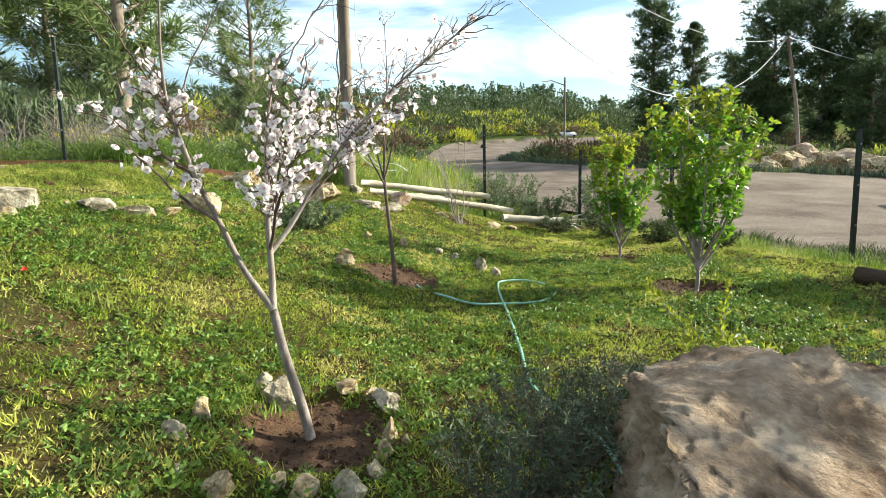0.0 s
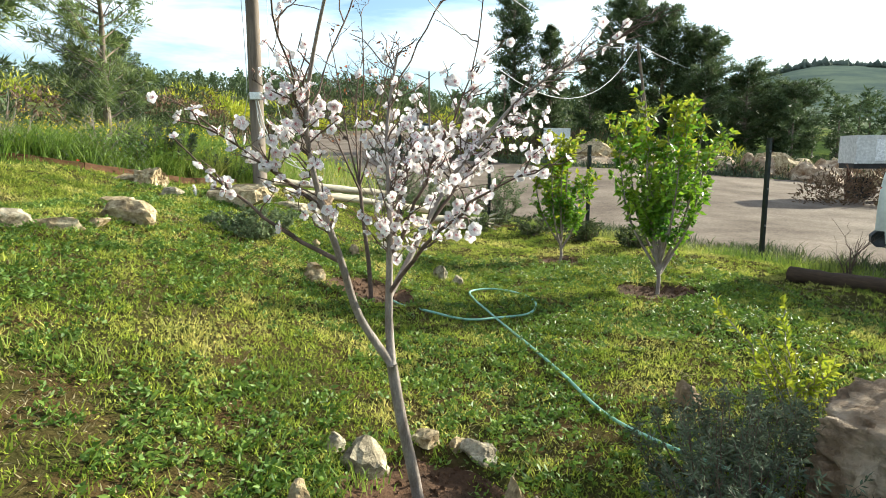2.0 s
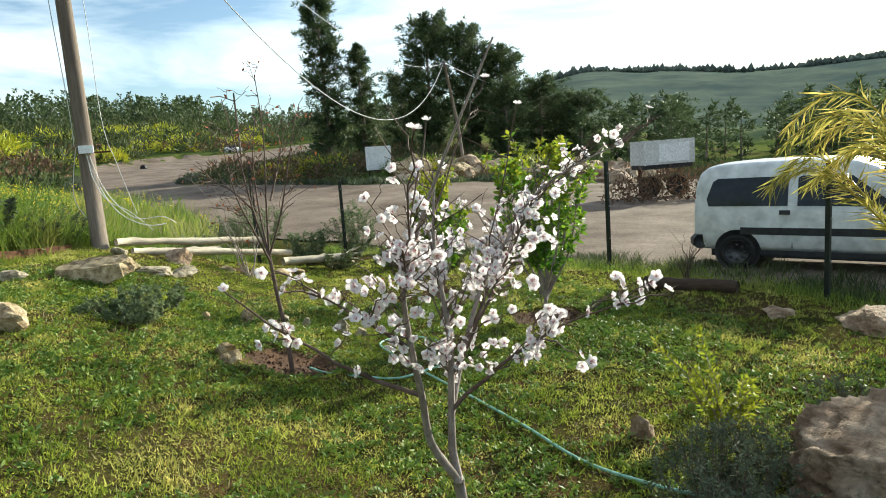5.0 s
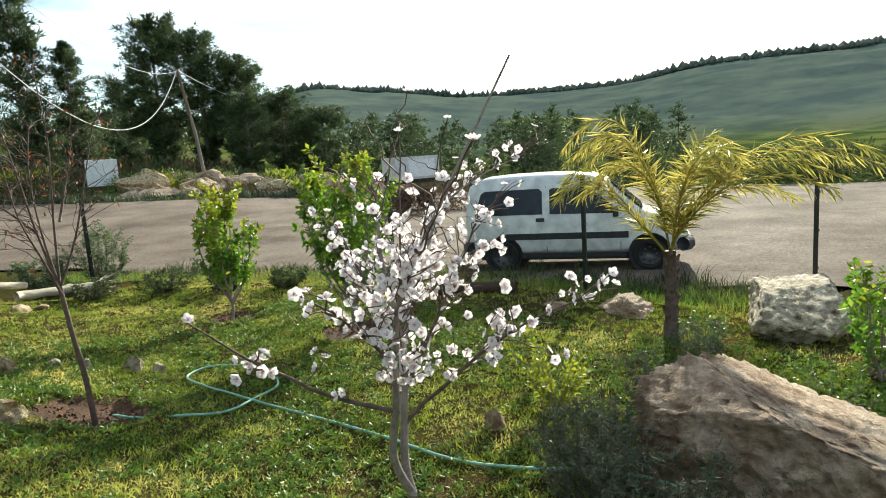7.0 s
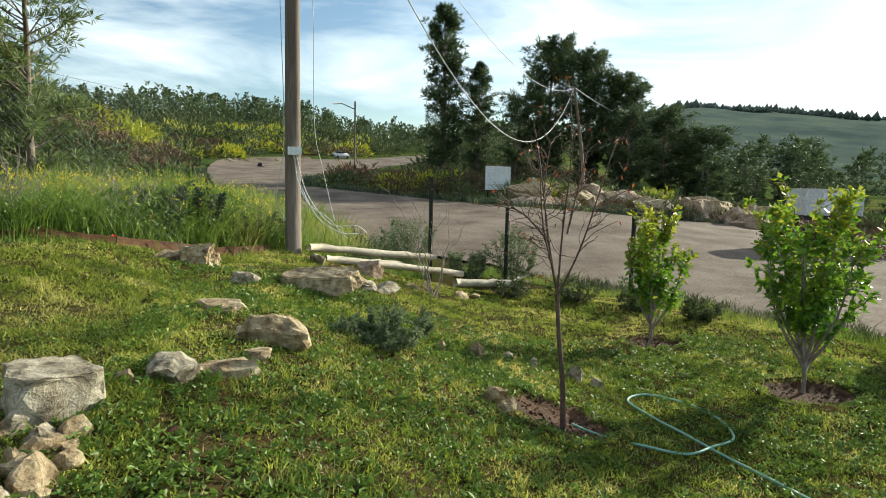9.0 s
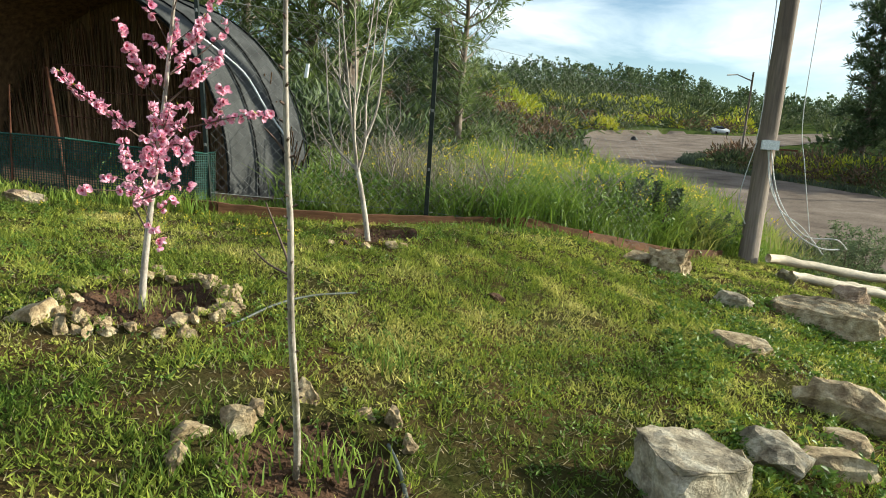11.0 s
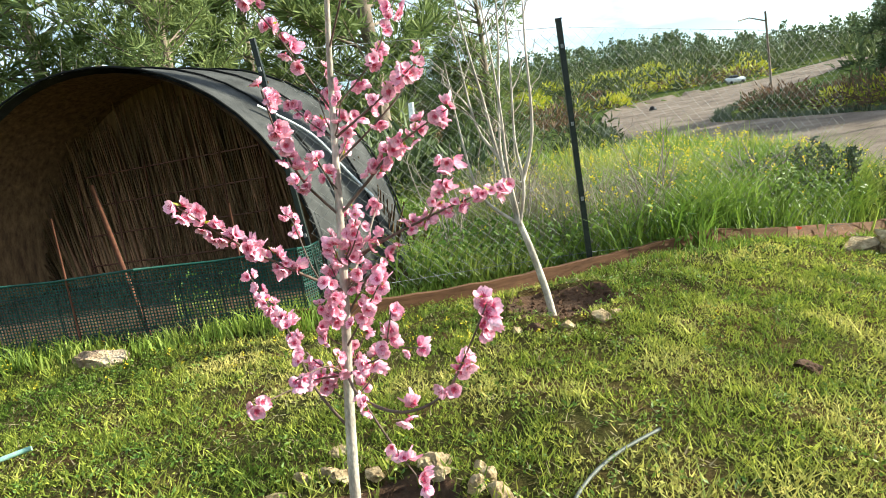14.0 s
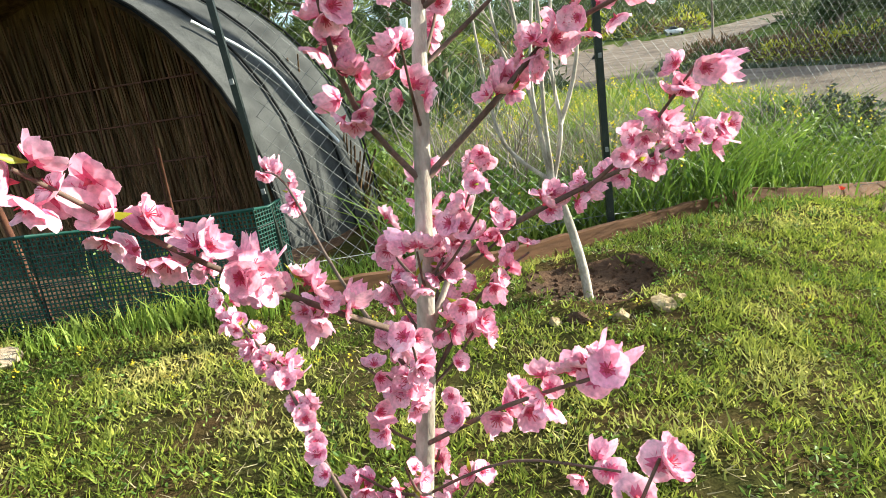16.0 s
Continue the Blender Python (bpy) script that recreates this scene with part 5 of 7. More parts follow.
def utility_pole():
    x, y = -2.21, 11.77
    z = relief(x, y)
    T = thing("utility_pole", (x, y, z), "tall weathered wooden utility pole with a small junction box", "pole")
    b = Build()
    b.tube([(0, 0, -.1), (0, 0, 1.5), (.01, 0, 4), (0, 0, 7.4)], [.125, .118, .108, .095], 14)
    part("pole", b, M_POLEWOOD, T)
    b = Build()
    b.box((.02, -.14, 1.55), (.2, .09, .12))
    part("junction_box", b.mesh("junction_box", False), M_TAG, T, "small grey-white junction box")
    b = Build()
    b.box((.18, -.12, 1.5), (.34, .03, .025))
    part("bracket", b.mesh("bracket", False), M_RUST, T)
    for pts, r in (([(.0, -.13, 1.5), (.12, -.2, 1.0), (.35, -.3, .55), (.7, -.35, .32), (1.0, -.2, .3)], .009),
                   ([(.04, -.13, 1.5), (.2, -.2, .9), (.55, -.25, .45), (.95, -.2, .42), (1.15, .0, .28)], .008),
                   ([(.02, -.13, 1.5), (.06, -.22, 1.1), (.22, -.3, .75), (.5, -.3, .55), (.8, -.3, .22)], .007),
                   ([(.06, -.12, 7.0), (.28, -.25, 4.0), (.30, -.3, 2.0), (.42, -.3, 1.3), (.6, -.3, .5)], .005),
                   ([(-.1, -.06, 7.0), (-.18, -.1, 4.5), (-.13, -.1, 2.2), (-.14, -.08, 1.6)], .006),
                   ([(-.12, -.05, 1.6), (-.2, -.1, 1.2), (-.24, -.1, .8), (-.12, -.1, .5)], .006)):
        b = Build()
        ln = smooth_line(pts, 6)
        b.tube(ln, r, 5)
        part("cable", b, M_CABLE, T)


utility_pole()


def far_pole():
    x, y = 15.8, 37.0
    z = ground_z(x, y)
    T = thing("utility_pole", (x, y, z), "slim reddish wooden pole carrying cables across the road", "pole")
    b = Build()
    b.tube([(.75, -.5, -.2), (.5, -.33, 3), (0, 0, 8.3 - z)], [.11, .095, .08], 10)
    part("pole", b, M_POLEWOOD, T)
    b = Build()
    b.box((0, 0, 8.0 - z), (.5, .08, .08))
    part("crossarm", b.mesh("crossarm", False), M_POLEWOOD, T)


far_pole()


def span(a, b, sag, r, label, n=26):
    a, b = Vector(a), Vector(b)
    pts = [a.lerp(b, i / n) - Vector((0, 0, 4 * sag * (i / n) * (1 - i / n))) for i in range(n + 1)]
    q = Build()
    q.tube([p - a for p in pts], r, 5)
    T = new("cable", q.mesh("cable"))
    T.data.materials.append(M_CABLE)
    T.location = a
    tagged(T, label, "cable", "cables over the garden")


span((-2.21, 11.72, 8.4), (15.8, 37.0, 8.25), 4.3, .013, "slack pale cable strung between the poles")
span((-2.15, 11.8, 8.55), (15.8, 37.0, 8.2), 1.7, .010, "tight pale cable strung between the poles")
span((15.8, 37.0, 8.25), (44, 66, 10.4), 1.2, .016, "thin cable leading away from the far pole")


def street_pole():
    x, y = 5.35, 57.8
    z = ground_z(x, y)
    T = thing("street_lamp", (x, y, z), "thin distant power pole with a short arm", "pole")
    b = Build()
    b.tube([(0, 0, -.2), (0, 0, 9.2 - z)], [.10, .07], 8)
    part("pole", b, M_POLEWOOD, T)
    b = Build()
    b.tube([(0, 0, 8.5 - z), (-1.2, -.5, 8.9 - z), (-2.0, -.8, 8.8 - z)], [.05, .04, .05], 6)
    part("arm", b, M_POLEWOOD, T)


street_pole()


def log(a, b, r, label, mat=M_LOG, root=False):
    a, b = Vector(a), Vector(b)
    rng = random.Random(int(a.x * 100))
    L = (b - a).length
    T = thing("log", (0, 0, 0), label, "log", "logs lying along the fence")
    T.matrix_world = Matrix.Translation(a) @ (b - a).normalized().to_track_quat('X', 'Z').to_matrix().to_4x4()
    q = Build()
    ln = bend((0, 0, 0), (L, 0, 0), 11, 0, rng, .005)
    q.tube(ln, [r * rng.uniform(.84, 1.08) for _ in ln], 10)
    part("trunk", q, mat, T)
    if root:
        for k in range(7):
            an = k * .9
            q = Build()
            q.tube([(L - .05, 0, 0), (L + .15, math.cos(an) * .12, math.sin(an) * .12), (L + .3 + .1 * rng.random(), math.cos(an) * .24, math.sin(an) * .2)], [r * .5, r * .3, r * .12], 5)
            part("root", q, mat, T)


log((-1.98, 11.70, 1.36), (0.45, 13.10, .98), .066, "long weathered pale log resting on the log pile")
log((-1.75, 11.45, 1.22), (0.95, 12.95, .68), .06, "long weathered pale log lying along the fence")
log((-1.62, 11.55, 1.18), (-0.4, 12.25, .98), .062, "short weathered log under the longer logs")
log((0.75, 12.75, .55), (2.1, 13.2, .42), .085, "weathered log with a broken root end by the fence", root=True)
log((5.02, 7.5, .29), (5.66, 6.45, .29), .10, "dark brown log lying at the fence line", M_DARKLOG)


def timber_edging():
    pts = [(-8.5, 7.55), (-7.55, 7.62), (-6.6, 8.14), (-5.61, 8.84), (-4.95, 9.28), (-4.3, 9.72), (-3.3, 10.85), (-2.6, 11.55)]
    k = 0
    for (xa, ya), (xb, yb) in zip(pts, pts[1:]):
        k += 1
        b = Build()
        a, c = Vector((xa, ya, ground_z(xa, ya))), Vector((xb, yb, ground_z(xb, yb)))
        L = (c - a).length
        rng = random.Random(k)
        n = 8
        for i in range(n + 1):
            x = L * i / n
            w = .035 + rng.uniform(-.004, .004)
            h = .10 + rng.uniform(-.008, .008)
            b.v += [(x, -w, -.05), (x, w, -.05), (x, w * .8, h), (x, -w * .8, h)]
        for i in range(n):
            o, p = i * 4, i * 4 + 4
            for j in range(4):
                b.f.append((o + j, o + (j + 1) % 4, p + (j + 1) % 4, p + j))
        b.f += [(3, 2, 1, 0), tuple(n * 4 + j for j in range(4))]
        me = b.mesh("edging_board", False)
        me.materials.append(M_BEAM)
        ob = new("edging_board", me)
        ob.matrix_world = Matrix.Translation(a) @ (c - a).to_track_quat('X', 'Z').to_matrix().to_4x4()
        tagged(ob, "rust-brown timber edging board between lawn and meadow", "edging board", "timber edging boards")


timber_edging()


def hose(pts, r, mat, label, category="hose"):
    P = [(x, y, relief(x, y) + r + dz) for x, y, dz in pts]
    o = Vector(P[0])
    ln = smooth_line([Vector(p) - o for p in P], 7)
    b = Build()
    b.tube(ln, r, 8)
    me = b.mesh("garden_hose")
    me.materials.append(mat)
    ob = new("garden_hose", me)
    ob.location = o
    tagged(ob, label, category)


hose([(-.08, 6.62, .01), (.05, 6.36, .01), (.25, 6.06, .015), (.6, 5.97, .015), (.95, 6.08, .015), (1.27, 6.2, .015), (1.46, 6.62, .015), (1.42, 7.05, .015), (1.17, 7.34, .015), (.85, 7.2, .015), (.83, 6.8, .02), (.87, 6.35, .045), (.93, 5.9, .02), (1.0, 5.2, .015), (1.07, 4.45, .015), (1.13, 3.8, .015), (1.27, 3.3, .03), (1.42, 2.85, .10), (1.5, 2.4, .10), (1.55, 1.9, .02), (1.5, 1.0, .01), (1.4, -.5, .01)], .0115, M_HOSE, "green garden hose looped across the lawn")
hose([(-9.4, 4.9, .015), (-8.6, 5.42, .02), (-8.21, 5.73, .04)], .012, M_HOSEPALE, "end of a pale green hose on the lawn")
hose([(-4.5, 3.3, -.02), (-4.46, 3.82, .012), (-4.46, 3.97, .014), (-4.49, 4.17, .014), (-4.56, 4.41, .016), (-4.67, 4.63, .02), (-4.78, 4.8, -.02)], .008, M_HOSEDARK, "dull grey-green irrigation pipe in the grass", "pipe")
hose([(-5.9, 5.2, -.03), (-5.83, 5.38, .01), (-5.78, 5.66, .016), (-5.67, 5.88, .018), (-5.5, 6.11, .03)], .007, M_HOSEDARK, "dull grey-green irrigation pipe in the grass", "pipe")


# ---- the arched hut under shade net ----
def hut():
    R0, L0 = Vector((-8.18, 8.70)), Vector((-12.95, 8.75))
    ax = Vector((.32, 1)).normalized()
    depth, H = 1.2, 2.40
    zb = 1.95
    T = thing("arched_hut", (-9.9, 9.0, zb), "low arched hut covered with grey shade net, open at the front", "hut")
    o = Vector((-9.9, 9.0, zb))

    def arch(t, d, off=0.0):
        a = math.pi * t
        c = (R0 + L0) / 2
        h = (R0 - L0) / 2
        p = c + h * (math.cos(a) * (1 + off)) + ax * d
        z = zb - .15 + (H + off) * math.sin(a) ** .85
        return Vector((p.x, p.y, z)) - o
    n, m = 26, 8
    b = Build()
    for j in range(m + 1):
        for i in range(n + 1):
            sag = -.003 * math.sin(math.pi * j / m * 3) ** 2
            b.v.append(tuple(arch(i / n, depth * j / m, sag)))
    for j in range(m + 1):
        for i in range(n + 1):
            p = Vector(b.v[j * (n + 1) + i])
            b.v.append(tuple(p * .992))
    q = (m + 1) * (n + 1)
    for j in range(m):
        for i in range(n):
            f = (j * (n + 1) + i, j * (n + 1) + i + 1, (j + 1) * (n + 1) + i + 1, (j + 1) * (n + 1) + i)
            b.f.append(f)
            b.f.append(tuple(x + q for x in reversed(f)))
    part("net_cover", b, M_NET, T, "grey woven shade net")
    b = Build()
    for j in (0, 1):
        for i in range(n + 1):
            b.v.append(tuple(arch(i / n, .06 + (depth - .1) * j, -.045)))
    for i in range(n):
        b.f.append((i, i + 1, n + 2 + i, n + 1 + i))
    part("reed_lining", b, M_REED, T, "dark brown reed matting under the net")
    for j in range(4):
        b = Build()
        b.tube([arch(i / n, depth * j / 3 + (.0 if j else -.01), .009) for i in range(n + 1)], .011, 6)
        part("hoop", b, M_HOOP, T)
    # reed screen closing the back
    rng = random.Random(4)
    b = Build()
    for i in range(620):
        t = rng.uniform(.02, .98)
        e = arch(t, depth - .1, -.05)
        base = Vector((e.x, e.y, -.2))
        top = Vector((e.x + rng.gauss(0, .10), e.y - rng.uniform(0, .2), max(e.z * rng.uniform(.75, 1.0), .1)))
        b.tube([base, top], [rng.uniform(.008, .03), .008], 4)
    part("reed_screen", b, M_REED, T, "brown dry reed screen at the back", "stuff")
    b = Build()
    c = [arch(i / n, depth - .04, -.02) for i in range(n + 1)]
    b.add([Vector((p.x, p.y, p.z)) for p in c] + [Vector((p.x, p.y, -.3)) for p in c], [(i, i + 1, n + 2 + i, n + 1 + i) for i in range(n)])
    part("back_wall", b, M_REED, T, "brown reed matting")
    # soil-coloured sheet added to darken the ground as the shade there does
    b = Build()
    nx, ny = 18, 10
    for i in range(nx + 1):
        x = -12.6 + 4.7 * i / nx
        y0 = 7.26 + .37 * (x + 8.86)
        for j in range(ny + 1):
            y = y0 + (9.95 - y0) * j / ny
            b.v.append(tuple(Vector((x, y, relief(x, y) + .015 + .02 * noise.noise((x * 5, y * 5, 3.0)))) - o))
    for i in range(nx):
        for j in range(ny):
            k = i * (ny + 1) + j
            b.f.append((k, k + ny + 1, k + ny + 2, k + 1))
    part("earth_floor", b, M_SOIL, T, "dark soil sheet standing in for the shade on the hut floor")
    # rusty grid leaning inside
    for k in range(6):
        b = Build()
        u = .2 + .1 * k
        p = arch(0, .5).lerp(arch(1, .5), u)
        b.tube([Vector((p.x, p.y, -.1)), Vector((p.x, p.y + .1, 1.35))], .008, 5)
        part("iron_bar", b, M_RUST, T)
    for k in range(4):
        b = Build()
        p, q = arch(0, .5).lerp(arch(1, .5), .2), arch(0, .5).lerp(arch(1, .5), .7)
        z = .3 + .33 * k
        b.tube([Vector((p.x, p.y + .07 * k, z)), Vector((q.x, q.y + .07 * k, z))], .008, 5)
        part("iron_bar", b, M_RUST, T)
    # pale ribbon and tag on the net
    b = Build()
    ln = smooth_line([arch(.24, .25, .03), arch(.18, .5, .035), arch(.12, .62, .03), arch(.08, .8, .03)], 5)
    b.tube(ln, .012, 5)
    part("ribbon", b, M_TAG, T, "pale torn strip on the net")
    # dry brush inside
    b = Build()
    for i in range(260):
        t = rng.uniform(.12, .6)
        p = arch(0, rng.uniform(.4, 1.0)).lerp(arch(1, rng.uniform(.4, 1.0)), t)
        h = rng.uniform(.3, 1.25)
        b.tube([Vector((p.x, p.y, -.15)), Vector((p.x + rng.gauss(0, .12), p.y + rng.gauss(0, .1), h))], [.006, .002], 3)
    part("dry_growth", b, M_REED, T, "dry brown stalks inside", "stuff")


hut()


def green_mesh():
    pts = [(-12.4, 6.2), (-9.92, 6.84), (-8.86, 7.22), (-7.80, 7.62), (-7.75, 7.85)]
    o = Vector((-8.86, 7.22, ground_z(-8.86, 7.22)))
    T = thing("mesh_fence", o, "low dark green plastic mesh fence in front of the hut", "fence")
    for k, ((xa, ya), (xb, yb)) in enumerate(zip(pts, pts[1:])):
        za, zb = ground_z(xa, ya), ground_z(xb, yb)
        L = math.hypot(xb - xa, yb - ya)
        at = lambda u, h: Vector((xa + (xb - xa) * u, ya + (yb - ya) * u, za + (zb - za) * u + h)) - o
        b = Build()
        n = max(2, int(L / .022))
        for i in range(n + 1):
            b.tube([at(i / n, 0), at(i / n, .52)], .0048, 3, cap=False)
        for j in range(24):
            b.tube([at(0, .52 * j / 23), at(1, .52 * j / 23)], .0048, 3, cap=False)
        part("mesh_panel", b, M_GREENNET, T)
        b = Build()
        b.tube([at(0, .53), at(.5, .515), at(1, .53)], .009, 5)
        part("top_cord", b, M_GREENNET, T)
        b = Build()
        for i in range(1, int(L / .28) + 1):
            u = min(i * .28 / L, 1)
            b.tube([at(u, 0), at(u, .42)], .004, 4)
        for j in range(3):
            b.tube([at(0, .1 + .16 * j), at(1, .1 + .16 * j)], .004, 4)
        part("wire_grid", b, M_BLACKPLASTIC, T)
    for (x, y, h, tx) in ((-8.86, 7.24, 1.15, -.22), (-9.3, 7.05, .95, .0), (-8.2, 7.5, .9, .0)):
        b = Build()
        z = ground_z(x, y)
        p = Vector((x, y, z)) - o
        b.tube([p - Vector((0, 0, .1)), p + Vector((tx, .02, h))], .017 if tx else .008, 6)
        part("stake", b, M_RUST, T, "rusty iron stake")


green_mesh()
b = Build()
b.box((0, 0, 0), (.012, .05, .13))
_m = b.mesh("tag", False)
_m.materials.append(M_TAG)
_t = new("tag", _m)
_t.matrix_world = pose(-6.95, 8.12, 3.18, 0, 8, 60)
tagged(_t, "small white plastic tag tied to the chain-link mesh", "tag")


# ---- van ----
def van():
    """A small panel van with side windows, standing on the road; +x is its front."""
    x0, y0 = 8.66, 7.12
    T = thing("van", (x0, y0, .10), "small white van with dark side windows and black bumpers", "van", rz=-64.5)
    T.matrix_world = T.matrix_world @ Matrix.Scale(0.965, 4)
    L, Wd = 4.1, 1.70
    tops = [(-2.06, 1.30), (-2.04, 1.52), (-1.98, 1.68), (-1.86, 1.77), (-1.66, 1.81), (-1.2, 1.835), (-.6, 1.84), (0, 1.83), (.35, 1.79), (.62, 1.69), (.82, 1.51), (1.02, 1.32), (1.22, 1.14), (1.36, 1.07), (1.6, 1.01), (1.85, .92), (1.98, .80), (2.05, .62)]
    b = Build()
    for px, zt in tops:
        w = Wd / 2 - .17 * ease((px - 1.15) / .9) - .07 * ease((-1.86 - px) / .22)
        zb = min(.95, zt - .10)
        row = [(0, .34), (w * .9, .34), (w - .015, .42), (w + .005, .62), (w, zb)]
        for k in (1, 2, 3, 4):
            z = zb + (zt - .07 - zb) * k / 4
            row.append((w - .17 * (max(z - .95, 0) / .88) ** 1.2, z))
        e = row[-1][0]
        row += [(e - .035, zt - .03), (e - .11, zt - .008), (e * .5, zt + .012), (0, zt + .018)]
        ring = [(px, y, z) for y, z in row] + [(px, -y, z) for y, z in reversed(row[1:-1])]
        b.v += ring
    m = len(ring)
    for i in range(len(tops) - 1):
        for k in range(m):
            b.f.append((i * m + k, i * m + (k + 1) % m, (i + 1) * m + (k + 1) % m, (i + 1) * m + k))
    b.f += [tuple(reversed(range(m))), tuple((len(tops) - 1) * m + k for k in range(m))]
    me = b.mesh("body")
    part("body", me, M_WHITEPAINT, T)

    def wside(z):
        return Wd / 2 - (.0 if z < .95 else .17 * ((z - .95) / .88) ** 1.2)

    def panel(name, pts, mat, off, parent=T, sides=(-1, 1), thick=.012):
        for s in sides:
            b = Build()
            f = [Vector((px, s * (wside(pz) + off), pz)) for px, pz in pts]
            g = [Vector((px, s * (wside(pz) + off - thick), pz)) for px, pz in pts]
            k = len(pts)
            b.add(f + g, [tuple(range(k)), tuple(reversed(range(k, 2 * k)))] + [(i, (i + 1) % k, k + (i + 1) % k, k + i) for i in range(k)])
            part(name, b.mesh(name, False), mat, parent)
    panel("rear_side_window", [(-1.80, 1.10), (-1.84, 1.22), (-1.74, 1.52), (-1.66, 1.57), (-.62, 1.58), (-.56, 1.52), (-.56, 1.10)], M_GLASSDARK, .010)
    panel("front_window", [(-.42, 1.10), (-.42, 1.55), (-.36, 1.58), (.32, 1.56), (.80, 1.16), (.82, 1.08)], M_GLASSDARK, .010)
    panel("rub_strip", [(-1.28, .62), (-1.28, .74), (1.0, .74), (1.0, .62)], M_BLACKPLASTIC, .014)
    panel("sill", [(-1.05, .28), (-1.05, .36), (.95, .36), (.95, .28)], M_BLACKPLASTIC, .004)
    for px in (-.49, .86):
        panel("door_gap", [(px - .006, .40), (px - .006, 1.62 if px < 0 else 1.08), (px + .006, 1.62 if px < 0 else 1.08), (px + .006, .40)], M_BLACKPLASTIC, .003)
    panel("door_handle", [(-.68, .96), (-.68, 1.03), (-.52, 1.03), (-.52, .96)], M_BLACKPLASTIC, .02)
    panel("fuel_flap", [(-1.34, .78), (-1.34, .92), (-1.20, .92), (-1.20, .78)], M_TRAILER, .004, sides=(-1,))
    for s in (-1, 1):
        b = Build()
        b.box((.78, s * (Wd / 2 + .06), 1.10), (.10, .16, .15))
        part("mirror", b.mesh("mirror", False), M_BLACKPLASTIC, T)
        b = Build()
        b.box((-2.03, s * (Wd / 2 - .17), 1.05), (.06, .12, .42))
        part("tail_light", b.mesh("tail_light", False), M_LAMPRED, T)
        b = Build()
        b.box((1.93, s * (Wd / 2 - .28), .78), (.12, .28, .16))
        part("headlight", b.mesh("headlight", False), M_LAMPCLEAR, T)
    for nm, px in (("rear_bumper", -2.03), ("front_bumper", 2.02)):
        b = Build()
        b.tube([(px * .955, -Wd / 2 - .01, .48), (px, -Wd / 2 + .12, .48), (px * 1.012, 0, .48), (px, Wd / 2 - .12, .48), (px * .955, Wd / 2 + .01, .48)], .13, 8)
        part(nm, b, M_BLACKPLASTIC, T)
    b = Build()
    b.add([(.70, -.62, 1.66), (.70, .62, 1.66), (1.26, .70, 1.14), (1.26, -.70, 1.14)], [(0, 1, 2, 3)])
    b.add([(.69, -.62, 1.65), (.69, .62, 1.65), (1.25, .70, 1.13), (1.25, -.70, 1.13)], [(3, 2, 1, 0)])
    part("windscreen", b.mesh("windscreen", False), M_GLASSDARK, T)
    b = Build()
    b.box((-2.045, 0, 1.3), (.02, 1.15, .5))
    part("rear_window", b.mesh("rear_window", False), M_GLASSDARK, T)
    b = Build()
    b.box((0, 0, .3), (3.6, 1.4, .18))
    part("underbody", b.mesh("underbody", False), M_BLACKPLASTIC, T)
    for px in (-1.33, 1.36):
        for s in (-1, 1):
            b = Build()
            c = Vector((px, s * (Wd / 2 - .01), .33))
            k = 24
            b.tube([(px, s * (Wd / 2 + .005), .33), (px, s * (Wd / 2 - .12), .33)], .37, 20)
            part("wheel_arch", b, M_BLACKPLASTIC, T)
            b = Build()
            for w, r in ((0.015, .24), (.02, .285), (-.01, .31), (-.08, .315), (-.15, .31), (-.18, .26)):
                for i in range(k):
                    a = 2 * math.pi * i / k
                    b.v.append((px + r * math.cos(a), s * (Wd / 2 + w), .315 + r * math.sin(a)))
            for q in range(5):
                for i in range(k):
                    j = (i + 1) % k
                    b.f.append((q * k + i, q * k + j, (q + 1) * k + j, (q + 1) * k + i))
            wheel = part("wheel", b, M_RUBBER, T)
            b = Build()
            b.tube([(px, s * (Wd / 2 + .022), .315), (px, s * (Wd / 2 - .04), .315)], [.20, .24], 20)
            for i in range(8):
                a = i * .785
                b.box((px + .12 * math.cos(a), s * (Wd / 2 + .024), .315 + .12 * math.sin(a)), (.03, .012, .03))
            part("rim", b, M_RIM, wheel)


van()


def sign_board():
    x, y = 11.05, 37.2
    z = ground_z(x, y)
    T = thing("sign_board", (x, y, z), "plain white rectangular board on two legs beside the road", "sign", rz=15)
    b = Build()
    b.box((0, 0, 2.6 - z + .02), (1.85, .05, 1.42))
    part("board", b.mesh("board", False), M_SIGN, T)
    for s in (-.7, .7):
        b = Build()
        b.box((s, .05, .7), (.07, .07, 1.7))
        part("leg", b.mesh("leg", False), M_POST, T)


